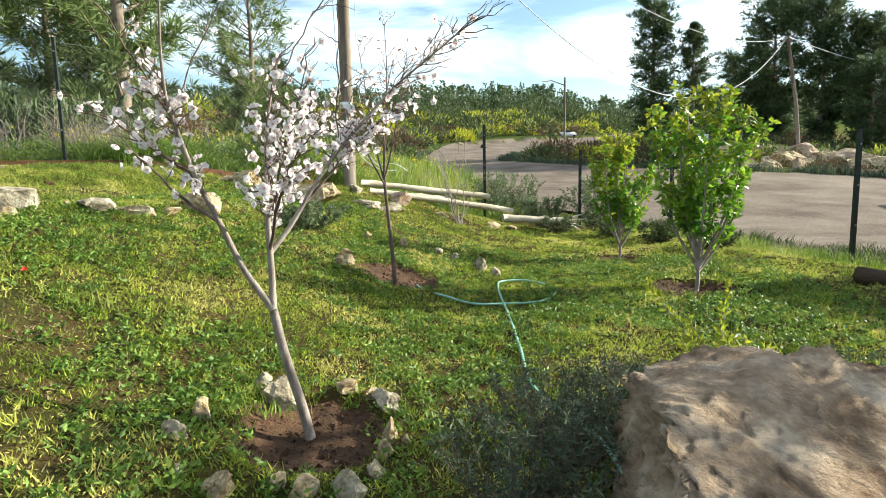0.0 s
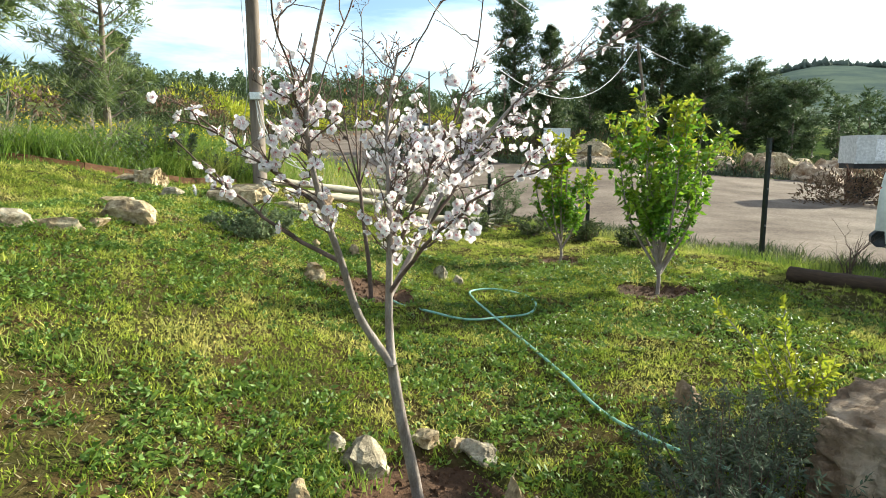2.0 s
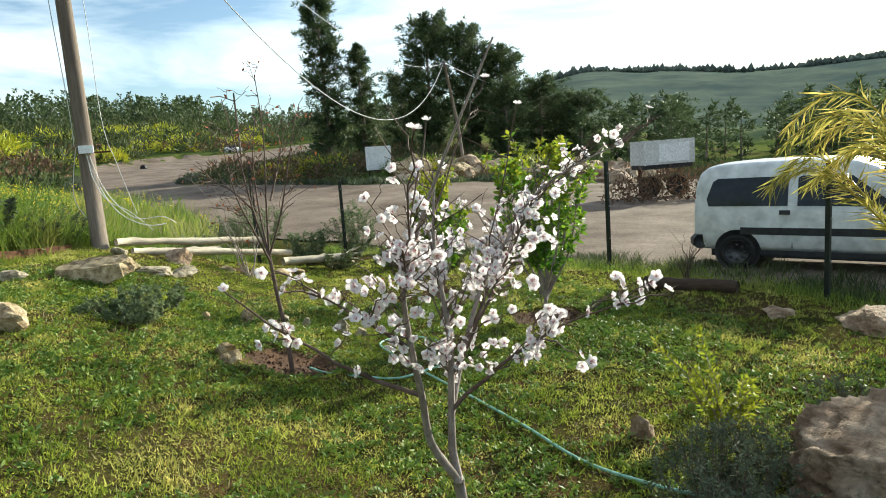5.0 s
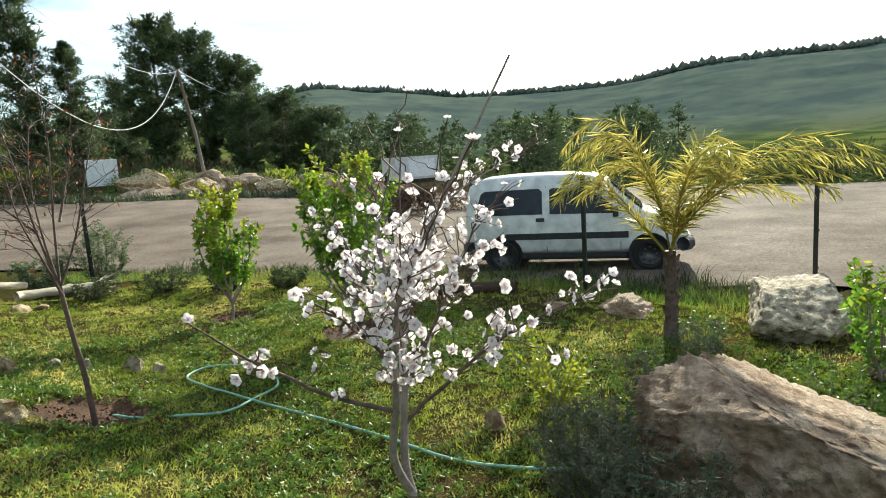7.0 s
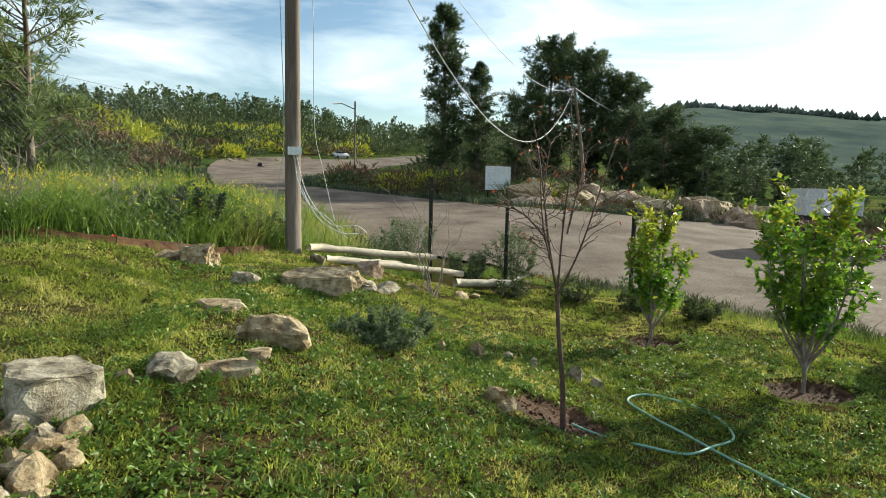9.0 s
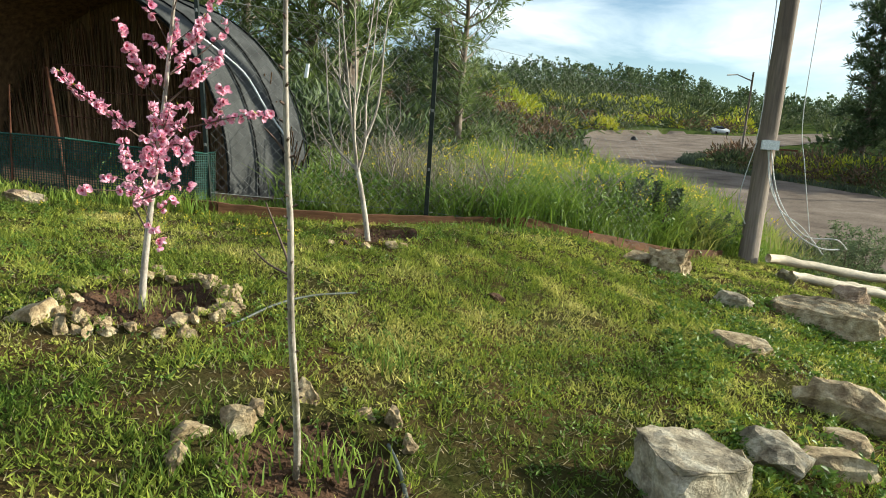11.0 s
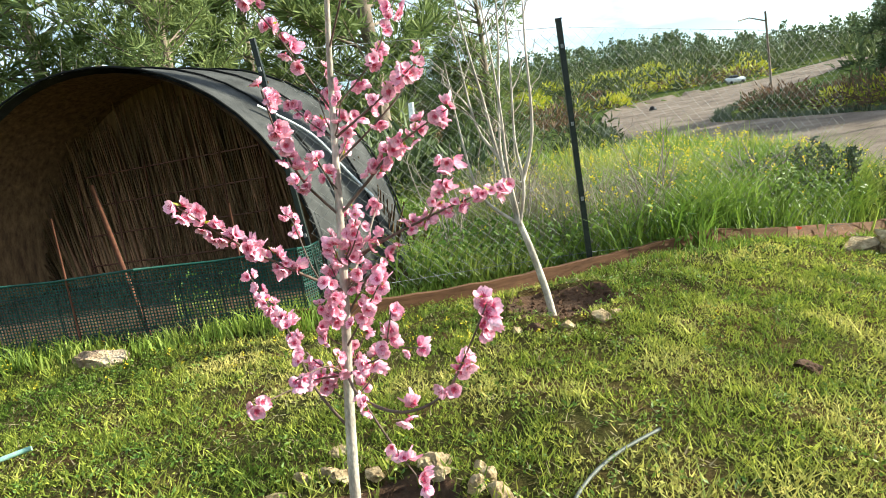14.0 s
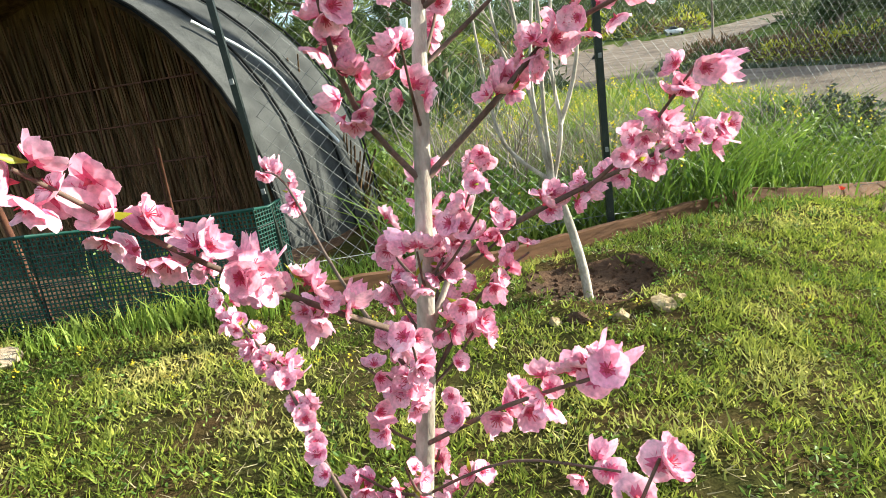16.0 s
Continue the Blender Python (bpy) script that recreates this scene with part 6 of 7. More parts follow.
def trailer():
    x, y = 16.95, 19.6
    z = ground_z(x, y)
    T = thing("trailer", (x, y, z), "pale grey-white flat-sided trailer body beyond the road", "trailer", rz=-14)
    b = Build()
    b.box((.2, .5, 1.76), (2.1, 1.2, .95))
    part("body", b.mesh("body", False), M_TRAILER, T)
    b = Build()
    b.box((.4, -.11, 1.74), (1.3, .03, .72))
    part("side_panel", b.mesh("side_panel", False), M_SIGN, T)
    for s in (-1.25, 1.25):
        b = Build()
        b.box((s * .84 + .2, -.11, 1.76), (.06, .05, .97))
        part("corner_post", b.mesh("corner_post", False), M_TRAILER, T)
    b = Build()
    b.box((.2, .5, 1.2), (2.1, 1.0, .18))
    part("chassis", b.mesh("chassis", False), M_BLACKPLASTIC, T)
    for s in (-.6, .6):
        b = Build()
        b.tube([(s, -.1, .42), (s, .15, .42)], .42, 18)
        part("wheel", b, M_RUBBER, T)
    b = Build()
    b.box((-.75, .5, .55), (.1, .1, 1.3))
    part("stand", b.mesh("stand", False), M_RUST, T)


sign_board()
trailer()
for x, y, sx, sz, lab, nm in ((-2.7, 71.9, .9, .7, "small dark block lying on the far road", "block"), (2.6, 90.5, 2.6, 1.6, "distant small white parked car", "car")):
    if nm == "block":
        stone(x, y, .9, .7, M_BLACKPLASTIC, lab, name="block", sub=2)
    else:
        T = thing("car", (x + 6, y + 4, ground_z(x + 6, y + 4)), lab, "car", rz=20)
        T.matrix_world = T.matrix_world @ Matrix.Scale(.65, 4)
        b = Build()
        b.tube([(-1.9, 0, .7), (-1.8, 0, .75), (1.4, 0, .72), (1.9, 0, .65)], [.5, .62, .62, .45], 8)
        part("body", b, M_WHITEPAINT, T)
        b = Build()
        b.tube([(-1.3, 0, 1.15), (-.9, 0, 1.3), (.3, 0, 1.3), (.9, 0, 1.1)], [.3, .45, .45, .25], 8)
        part("cabin", b, M_GLASSDARK, T)
        for wx in (-1.2, 1.2):
            for wy in (-.55, .55):
                b = Build()
                b.tube([(wx, wy, .32), (wx, wy * 1.15, .32)], .32, 12)
                part("wheel", b, M_RUBBER, T)


# ---- pines and woods ----
def pine_meshes(seed, h, r, limbs, clumps, needles, nl, bare=.12, nw=.035, shape=0.0):
    """Trunk and crown of a pine: whorled limbs with tufts of needle sprays."""
    rng = random.Random(seed)
    nr = np.random.default_rng(seed)
    b = Build()
    b.tube([(0, 0, -.4), (.05, .02, h * .3), (-.04, .05, h * .65), (0, 0, h * .97)], [h * .02, h * .016, h * .01, h * .003], 9)
    P, A = [], []
    for k in range(limbs):
        t = bare + (1 - bare) * ((k + rng.random()) / limbs)
        z = h * t
        a = rng.uniform(0, 6.283)
        prof = (math.sin(math.pi * min(1, .18 + .82 * (1 - t) ** .8)) ** .8) if shape < .5 else (.55 + .45 * math.sin(math.pi * t)) * (1 - max(0, t - .85) / .15 * .7)
        L = r * prof * rng.uniform(.6, 1.12) + .2
        el = rng.uniform(.1, .55) + .5 * t
        d = Vector((math.cos(a) * math.cos(el), math.sin(a) * math.cos(el), math.sin(el)))
        s = Vector((0, 0, z))
        e = s + d * L
        if limbs > 40:
            b.tube([s, s.lerp(e, .5) - Vector((0, 0, .05 * L)), e], [h * .005 * (1.1 - t) + .012, .02, .008], 4 if limbs > 50 else 3)
        for c in range(clumps):
            u = rng.uniform(.3, 1.02)
            o = s.lerp(e, u) + Vector((rng.gauss(0, .14), rng.gauss(0, .14), rng.gauss(.03, .1))) * L * .55
            for _ in range(needles):
                q = Vector((rng.gauss(0, 1), rng.gauss(0, 1), rng.gauss(.25, .8))).normalized()
                P.append(tuple(o + q * nl * .15))
                A.append(tuple((q + d * .6).normalized()))
    n = len(P)
    v, f = leaves(nr, np.array(P), np.array(A), nl * nr.uniform(.6, 1.2, n), np.full(n, nw), fold=.1)
    tm, cm = b.mesh("trunk"), array_mesh("crown", v, f)
    tm.materials.append(M_PINEBARK)
    return tm, cm


def pine(meshes, mat, x, y, s, sz, label, group, seed, name="pine_tree", z=None):
    T = thing(name, (x, y, (ground_z(x, y) if z is None else z) - .05), label, "tree", group)
    T.matrix_world = T.matrix_world @ Matrix.Rotation(seed * 2.1, 4, 'Z') @ Matrix.Diagonal((s, s, sz, 1))
    part("trunk", meshes[0], None, T)
    part("crown", meshes[1], mat, T)
    return T


NEAR_PINE = [pine_meshes(101, 10, 3.3, 76, 11, 19, .40, .03, .042), pine_meshes(102, 9, 3.4, 70, 11, 19, .40, .05, .042)]
MID_PINE = [pine_meshes(111, 12, 2.8, 130, 12, 14, .50, .06, .07), pine_meshes(112, 13, 2.0, 140, 10, 13, .46, .05, .065, 1.0), pine_meshes(113, 10, 3.1, 110, 10, 13, .50, .04, .07)]
WOOD_PINE = [pine_meshes(131, 11, 3.1, 30, 6, 8, .75, .06, .2), pine_meshes(132, 10, 3.3, 28, 6, 8, .75, .04, .19)]
FAR_PINE = [pine_meshes(121, 7, 1.5, 24, 3, 6, .6, .02, .3), pine_meshes(122, 6, 1.7, 22, 3, 6, .6, .02, .3)]
G_NEAR, G_MID, G_FAR = "pines behind the hut", "pines across the road", "pines along the far ridge"
for i, (x, y, s, k) in enumerate(((-11.2, 18.4, 1.05, 0), (-15.5, 16.2, 1.0, 1), (-19, 13.2, 1.05, 0), (-14.5, 22.5, 1.1, 1), (-22, 19, 1.15, 0), (-18, 24, 1.1, 1), (-13.2, 13.6, .55, 1), (-24, 9.5, 1.0, 0), (-9.8, 25, .8, 1))):
    pine(NEAR_PINE[k], M_PINENEAR, x, y, s * 1.12, s * 1.15, "tall loose-crowned pine with grey-green needles behind the hut", G_NEAR, i)
for i, (x, y, s, sz, k) in enumerate(((11.6, 51.2, 1.0, 1.05, 1), (14.6, 51, .75, .72, 1), (18.8, 46.5, .95, .84, 0), (21.6, 45.6, .9, .80, 0), (24.4, 45, .95, .68, 0), (27.4, 44, .9, .60, 2), (30.5, 43, .9, .52, 2), (17.0, 48, .75, .62, 2), (23, 42, .7, .55, 2))):
    pine(MID_PINE[k], M_PINE, x, y, s, sz, "dark tall pine beyond the dirt road", G_MID, i + 20)
rng = random.Random(99)
for i in range(78):
    az = radians(rng.uniform(17, 58))
    r = rng.uniform(46, 85)
    x, y = -2 + r * math.cos(az), 2 + r * math.sin(az)
    s = rng.uniform(.26, .46) * (r / 60)
    pine(WOOD_PINE[rng.choice((0, 1))], M_PINE, x, y, s * 1.3, s, "dark dense pine in the wood beyond the road", G_MID, i + 60)
for i in range(120):
    az = radians(rng.uniform(63, 134))
    r = rng.uniform(175, 240)
    x, y = -2 + r * math.cos(az), 2 + r * math.sin(az)
    s = rng.uniform(.6, 1.05)
    pine(FAR_PINE[rng.choice((0, 0, 1))], M_PINE, x, y, s * 1.1, s, "small distant pine on the ridge", G_FAR, i + 200)
pine(MID_PINE[1], M_PINE, -16.5, 45, .75, .55, "small dark conifer in the scrub", G_MID, 401)
pine(MID_PINE[2], M_PINE, -19.5, 47, .7, .5, "small dark conifer in the scrub", G_MID, 402)


def scrub(name, spots, mat, label, seed, leaf=.16, per=120, ww=.3):
    """Many small bushes of one kind as one joined growth: spots are x, y, radius, height."""
    nr = np.random.default_rng(seed)
    V, F, k = [], [], 0
    for x, y, r, h in spots:
        n = per
        u = nr.normal(size=(n, 3))
        u /= np.linalg.norm(u, axis=1, keepdims=True)
        u[:, 2] = np.abs(u[:, 2])
        lump = 1 + .25 * np.sin(u[:, 0] * 5 + x) * np.cos(u[:, 1] * 6 + y)
        rad = nr.uniform(.55, 1.0, n) ** .5 * lump
        p = np.column_stack([x + u[:, 0] * r * rad, y + u[:, 1] * r * rad, ground_z(x, y) + u[:, 2] * h * rad * .95 - .05])
        d = u + nr.normal(size=(n, 3)) * .6 + np.array([0, 0, .3])
        s = leaf * max(r, .4) ** .6
        v, f = leaves(nr, p, d, s * nr.uniform(.7, 1.5, n), s * ww * nr.uniform(.7, 1.3, n))
        V.append(v)
        F.append(f + k)
        k += len(v)
    me = array_mesh(name, np.concatenate(V), np.concatenate(F))
    me.materials.append(mat)
    return tagged(new(name, me), label, "scrub", kind="stuff")


def polar(rng, a0, a1, r0, r1, n, rr, hh, avoid=True):
    out = []
    while len(out) < n:
        az, r = radians(rng.uniform(a0, a1)), rng.uniform(r0, r1)
        x, y = -2 + r * math.cos(az), 2 + r * math.sin(az)
        q = rng.uniform(*rr)
        if avoid and any(on_road(x + dx, y + dy) for dx, dy in ((0, 0), (q, 0), (-q, 0), (0, q), (0, -q))):
            continue
        out.append((x, y, q, q * rng.uniform(*hh)))
    return out


rng = random.Random(5)
scrub("scrub", polar(rng, 64, 132, 75, 215, 620, (1.2, 3.2), (.6, 1.1)), M_SCRUB, "dense dark green bushes on the far slope", 1, .5, 90)
scrub("broom_scrub", polar(rng, 80, 122, 70, 150, 75, (1.6, 3.8), (.5, .75)), M_BROOM, "yellow flowering broom on the far slope", 2, .36, 220)
scrub("brown_scrub", polar(rng, 82, 128, 48, 110, 190, (.9, 2.4), (.5, .9)), M_REDBRUSH, "reddish brown winter brush on the slope", 3, .32, 120)
scrub("scrub", polar(rng, 96, 128, 30, 70, 60, (.8, 2.2), (.6, 1.0)), M_SCRUB, "green bushes behind the meadow", 4, .3, 130)
verge = [q for q in polar(rng, 60, 84, 33, 56, 170, (.8, 2.0), (.5, .9)) if not (60 < math.degrees(math.atan2(q[1] - 2, q[0] + 2)) < 73 and math.hypot(q[0] + 2, q[1] - 2) < 40)]
scrub("brown_scrub", verge[:65], M_REDBRUSH, "dry brown brush on the bank between the roads", 5, .22, 160)
scrub("scrub", verge[65:], M_SCRUB, "green bushes on the bank between the roads", 6, .24, 160)
scrub("scrub", [(11.6 + .7 * i, 37.2 - .25 * i + rng.gauss(0, .3), rng.uniform(.6, 1.0), rng.uniform(.8, 1.2)) for i in range(9)], M_WEED, "fresh green hedge beside the white board", 7, .2, 260)
scrub("scrub", polar(rng, 24, 60, 31, 46, 120, (.6, 1.5), (.4, .75)), M_SCRUB, "mixed bushes beyond the dirt road", 8, .25, 150)
scrub("brown_scrub", polar(rng, 24, 60, 27, 45, 150, (.5, 1.1), (.4, .75)), M_REDBRUSH, "dry brown brush beyond the dirt road", 9, .2, 150)
scrub("broom_scrub", [(7.5, 41, 1.6, 1.3), (9, 42.5, 1.8, 1.4), (13.5, 36, 1.0, 1.1), (20, 34, 1.2, 1.2), (6, 44, 1.4, 1.0)], M_BROOM, "yellow-green flowering bushes by the road", 10, .25, 300)
scrub("scrub", polar(rng, -6, 24, 31, 60, 150, (.7, 1.9), (.5, .9)), M_SCRUB, "dark hedge of bushes along the road", 11, .3, 130)

scrub("scrub", [(-13.5, 11.5, 1.6, 2.2), (-12.6, 13.2, 1.5, 2.0), (-15.5, 10.2, 1.8, 2.4), (-11.2, 13.6, 1.4, 1.7), (-16.5, 12.8, 2.0, 2.8), (-9.6, 13.8, 1.3, 1.5), (-17, 7.5, 1.8, 2.2), (-8.2, 14.5, 1.2, 1.3), (-10.5, 16, 1.5, 1.6)], M_PINE, "dense dark bushes behind and beside the hut", 12, .22, 900)
scrub("brown_scrub", [(13.9 + .5 * i, 19.0 - .15 * i + rng.gauss(0, .2), rng.uniform(.55, .85), rng.uniform(.95, 1.3)) for i in range(13)], M_REDBRUSH, "dry brown brush in front of the trailer", 13, .2, 240)
# broken rock along the bank beyond the road
for i in range(64):
    az, r = radians(rng.uniform(44, 67)), rng.uniform(34, 43)
    x, y = -2 + r * math.cos(az), 2 + r * math.sin(az)
    stone(x, y, rng.uniform(1.0, 3.4), rng.uniform(.7, 1.35), rng.choice((M_BOULDER, M_BOULDER, M_ROCK)), "pinkish broken rock heaped beyond the road", "rocks heaped beyond the road", name="boulder", sub=3)


def ridge_woods():
    """The close-set small conifers of the far ridge, joined."""
    nr = np.random.default_rng(17)
    P, A, S = [], [], []
    for i in range(1300):
        az = radians(nr.uniform(60, 136))
        r = nr.uniform(165, 260)
        x, y = -2 + r * math.cos(az), 2 + r * math.sin(az)
        h = nr.uniform(3.0, 6.0) * (1.15 + .7 * noise.noise((x * .03, y * .03, 9.0)))
        t = nr.uniform(0, 1, 46)
        a = nr.uniform(0, 6.283, 46)
        rr = (1 - t) ** .8 * h * .28 * nr.uniform(.4, 1, 46) + .1
        P.append(np.column_stack([x + np.cos(a) * rr, y + np.sin(a) * rr, ground_z(x, y) + t * h]))
        A.append(np.column_stack([np.cos(a), np.sin(a), np.full(46, .9)]))
        S.append(np.full(46, h * .13))
    P, A, S = np.concatenate(P), np.concatenate(A), np.concatenate(S)
    v, f = leaves(nr, P, A, S * nr.uniform(.6, 1.3, len(S)), S * .7)
    me = array_mesh("ridge_woods", v, f)
    me.materials.append(M_PINE)
    tagged(new("ridge_woods", me), "close-set small conifers along the far ridge", "woods", kind="stuff")


ridge_woods()


FIELD = [(303, 230), (325, 222), (330, 180), (283, 152), (262, 150), (270, 172), (290, 196)]


def far_field():
    """A yellow-green field low on the hill, with a pale track across it."""
    m = node_material("field_crop", [(0.11, 0.145, 0.05), (0.155, 0.18, 0.065)], scale=0.03, rough=0.95, spec=0.0)
    c = Vector((sum(p[0] for p in FIELD) / 7, sum(p[1] for p in FIELD) / 7))
    b = Build()
    rings, seg = 8, 56
    for i in range(rings + 1):
        for k in range(seg):
            u = k / seg * 7
            j = int(u)
            p = Vector(FIELD[j]).lerp(Vector(FIELD[(j + 1) % 7]), u - j)
            q = c.lerp(p, i / rings)
            b.v.append((q.x, q.y, relief(q.x, q.y) + 1.2 - (2.5 if i == rings else 0)))
    for i in range(rings):
        for k in range(seg):
            b.f.append((i * seg + k, i * seg + (k + 1) % seg, (i + 1) * seg + (k + 1) % seg, (i + 1) * seg + k))
    me = b.mesh("field")
    me.materials.append(m)
    tagged(new("field", me), "yellow-green field low on the hill across the valley", "field", kind="structure")
    b = Build()
    ln = smooth_line([(310, 208, 0), (300, 199, 0), (279, 176, 0), (264, 158, 0), (255, 148, 0)], 8)
    for i, p in enumerate(ln):
        d = (ln[min(i + 1, len(ln) - 1)] - ln[max(i - 1, 0)]).normalized()
        n = Vector((-d.y, d.x, 0)) * 1.6
        for q in (p + n, p - n):
            b.v.append((q.x, q.y, relief(q.x, q.y) + 1.7))
    for i in range(len(ln) - 1):
        b.f.append((2 * i, 2 * i + 1, 2 * i + 3, 2 * i + 2))
    me = b.mesh("track")
    me.materials.append(M_ROAD)
    tagged(new("track", me), "pale dirt track crossing the far field", "track", kind="structure")


far_field()


def hill_woods():
    """Woodland clumps over the hill across the valley, their colour paled for distance haze."""
    nr = np.random.default_rng(44)
    V, F, k = [], [], 0
    base = np.array([(1, 0, .3), (0, 1, .3), (-1, 0, .3), (0, -1, .3), (.1, 0, 1.2), (0, 0, -.3)], float)
    tri = np.array([(0, 1, 4), (1, 2, 4), (2, 3, 4), (3, 0, 4), (1, 0, 5), (2, 1, 5), (3, 2, 5), (0, 3, 5)])
    for i in range(5600):
        az = nr.uniform(-14, 66)
        r = nr.uniform(590, 700)
        a = radians(az)
        x, y = -2 + r * math.cos(a), 2 + r * math.sin(a)
        if noise.noise((x * .02, y * .02, 4.0)) < nr.uniform(-.4, .2):
            continue
        s = nr.uniform(1.4, 4.4)
        b = base * np.array([s, s, s * nr.uniform(.9, 1.5)]) * nr.uniform(.75, 1.25, (6, 1))
        V.append(b + np.array([x, y, ground_z(x, y)]))
        F.append(tri + k)
        k += 6
    me = array_mesh("far_woods", np.concatenate(V), np.concatenate(F), True)
    me.materials.append(M_HAZEWOOD)
    tagged(new("far_woods", me), "woodland covering the hill across the valley, its colour paled for haze", "woods", kind="stuff")


hill_woods()


# ---- meadow, lawn grass and weeds ----
def beds_clear(x, y):
    for bx, by, rx, ry in ((-.05, 2.89, .36, .44), (3.05, 7.05, .44, .35), (2.62, 9.3, .38, .32), (-.25, 6.55, .44, .40), (-6.40, 5.38, .34, .34), (-4.95, 4.52, .27, .26), (-6.05, 7.85, .31, .24), (-.1, 11.35, .40, .26)):
        if ((x - bx) / rx) ** 2 + ((y - by) / ry) ** 2 < 1 + .5 * noise.noise((x * 6, y * 6, 5.0)):
            return False
    return True


def inside_garden(x, y):
    if x < -13 or y < -1.5:
        return False
    if 6.5 - x - .42 * max(0, y - 7.5) < 0:
        return False
    return y < max(12.9 + min(0.0, x + 2.0) + .5 * max(0.0, x + 1.0), 8.0 if x > -8 else 7.1)


def scatter(rng, n, x0, x1, y0, y1, test):
    out = []
    while len(out) < n:
        x, y = rng.uniform(x0, x1), rng.uniform(y0, y1)
        if test(x, y):
            out.append((x, y))
    return np.array(out)


def thick(x, y):
    """How closely the sward grows: bare worn patches and lush ones."""
    bare = sum(math.exp(-((x - bx) ** 2 + (y - by) ** 2) / rr) for bx, by, rr in ((-4.35, 4.75, .25), (-.85, 2.35, .10), (-5.5, 4.6, .12), (-1.75, 3.3, .15), (-3.3, 3.6, .3)))
    return .74 - .7 * bare + .7 * noise.noise((x * .9, y * .9, 11.0)) + .8 * noise.noise((x * 4.3, y * 4.3, 12.0)) + .7 * noise.noise((x * 11, y * 11, 13.0))


def lawn():
    rng = random.Random(61)
    nr = np.random.default_rng(61)
    ok = lambda x, y: inside_garden(x, y) and beds_clear(x, y) and rng.random() < thick(x, y)
    near = scatter(rng, 21000, -3.6, 4.2, 1.0, 8.6, ok)
    upper = scatter(rng, 27000, -9.5, -3.2, 1.0, 8.9, ok)
    far = scatter(rng, 13000, -5, 6.4, 7.5, 13.5, ok)
    behind = scatter(rng, 20000, -13, 9, -7, 1.7, lambda x, y: rng.random() < thick(x, y) * ease((y + 7) / 5) * ease((x + 13) / 3) * ease((9 - x) / 3))
    west = scatter(rng, 3500, -13, -9, 1, 7, lambda x, y: y < 6.7 + .37 * (x + 8.86) and rng.random() < thick(x, y))
    east = scatter(rng, 4500, 3.8, 6.2, 1, 8, lambda x, y: rng.random() < thick(x, y))
    for nm, xy, per, lab in (("lawn_grass", behind, 6, "thin lawn grass beside the path"), ("lawn_grass", west, 9, "short tufted green lawn grass"), ("lawn_grass", east, 8, "short tufted green lawn grass"), ("lawn_grass", near, 7, "short tufted green lawn grass"), ("lawn_grass", upper, 7, "short half-dry lawn grass on the upper terrace"), ("lawn_grass", far, 8, "short tufted green lawn grass")):
        # each tuft has its own size and spread
        clump = np.array([1 + 1.1 * noise.noise((x * 6.5, y * 6.5, 14.0)) for x, y in xy]).clip(.45, 1.9)
        big = np.repeat(nr.uniform(.5, 1.35, len(xy)) ** 1.4 * clump, per)
        off = nr.normal(size=(len(xy) * per, 2)) * (.017 * big)[:, None]
        q = np.repeat(xy, per, axis=0) + off
        z = np.repeat(np.array([relief(x, y) for x, y in xy]), per) - .004
        n = len(q)
        v, f = blades(nr, q, z, nr.uniform(.014, .046, n) * big, nr.uniform(.006, .0135, n), nr.uniform(.15, 1.3, n))
        me = array_mesh(nm, v, f)
        me.materials.append(M_GRASSDRY if "half-dry" in lab else M_GRASS)
        tagged(new(nm, me), lab, "grass", kind="stuff")
    # a close mat of small leaves under the taller blades
    def mat_ok(x, y):
        return inside_garden(x, y) and beds_clear(x, y) and rng.random() < thick(x, y) + .1
    for nm, (n, x0, x1, y0, y1), ll in (("lawn_mat", (60000, -3.6, 2.6, 1.6, 8.2), (.012, .034)), ("lawn_mat", (70000, -9.3, -3.2, 1.6, 8.6), (.010, .030)), ("lawn_mat", (26000, -5, 5.8, 7.8, 12.8), (.018, .045)), ("lawn_mat", (34000, -9.3, 4.5, -1.4, 1.6), (.014, .04))):
        xy = scatter(rng, n, x0, x1, y0, y1, mat_ok)
        z = np.array([relief(x, y) for x, y in xy]) + nr.uniform(.0, .022, n)
        a, el = nr.uniform(0, 6.283, n), nr.uniform(.1, 1.1, n)
        d = np.column_stack([np.cos(a) * np.cos(el), np.sin(a) * np.cos(el), np.sin(el)])
        L = nr.uniform(*ll, n)
        v, f = leaves(nr, np.column_stack([xy, z]), d, L, L * nr.uniform(.2, .4, n))
        me = array_mesh(nm, v, f)
        me.materials.append(M_GRASSDRY if x1 < -3 else M_GRASS)
        tagged(new(nm, me), "dense mat of small grass and clover leaves", "grass", kind="stuff")
    # straw-coloured dead blades
    xy = scatter(rng, 45000, -9, 5, 1.0, 11, lambda x, y: inside_garden(x, y) and beds_clear(x, y) and thick(x, y) < rng.uniform(.2, 1.3))
    z = np.array([relief(x, y) for x, y in xy])
    n = len(xy)
    v, f = blades(nr, xy, z, nr.uniform(.008, .03, n), nr.uniform(.004, .009, n), nr.uniform(.6, 3.0, n))
    me = array_mesh("dead_grass", v, f)
    me.materials.append(M_DRYGRASS)
    tagged(new("dead_grass", me), "dead straw-coloured blades among the lawn", "grass", kind="stuff")
    # broad-leaved weeds in rosettes
    xy = scatter(rng, 8200, -9, 4.5, 1.0, 9.5, lambda x, y: inside_garden(x, y) and beds_clear(x, y) and (x > -3.6 or rng.random() < .42) and noise.noise((x * .8, y * .8, 21.0)) + .5 * noise.noise((x * 2.7, y * 2.7, 22.0)) > rng.uniform(-.5, .6))
    per = 10
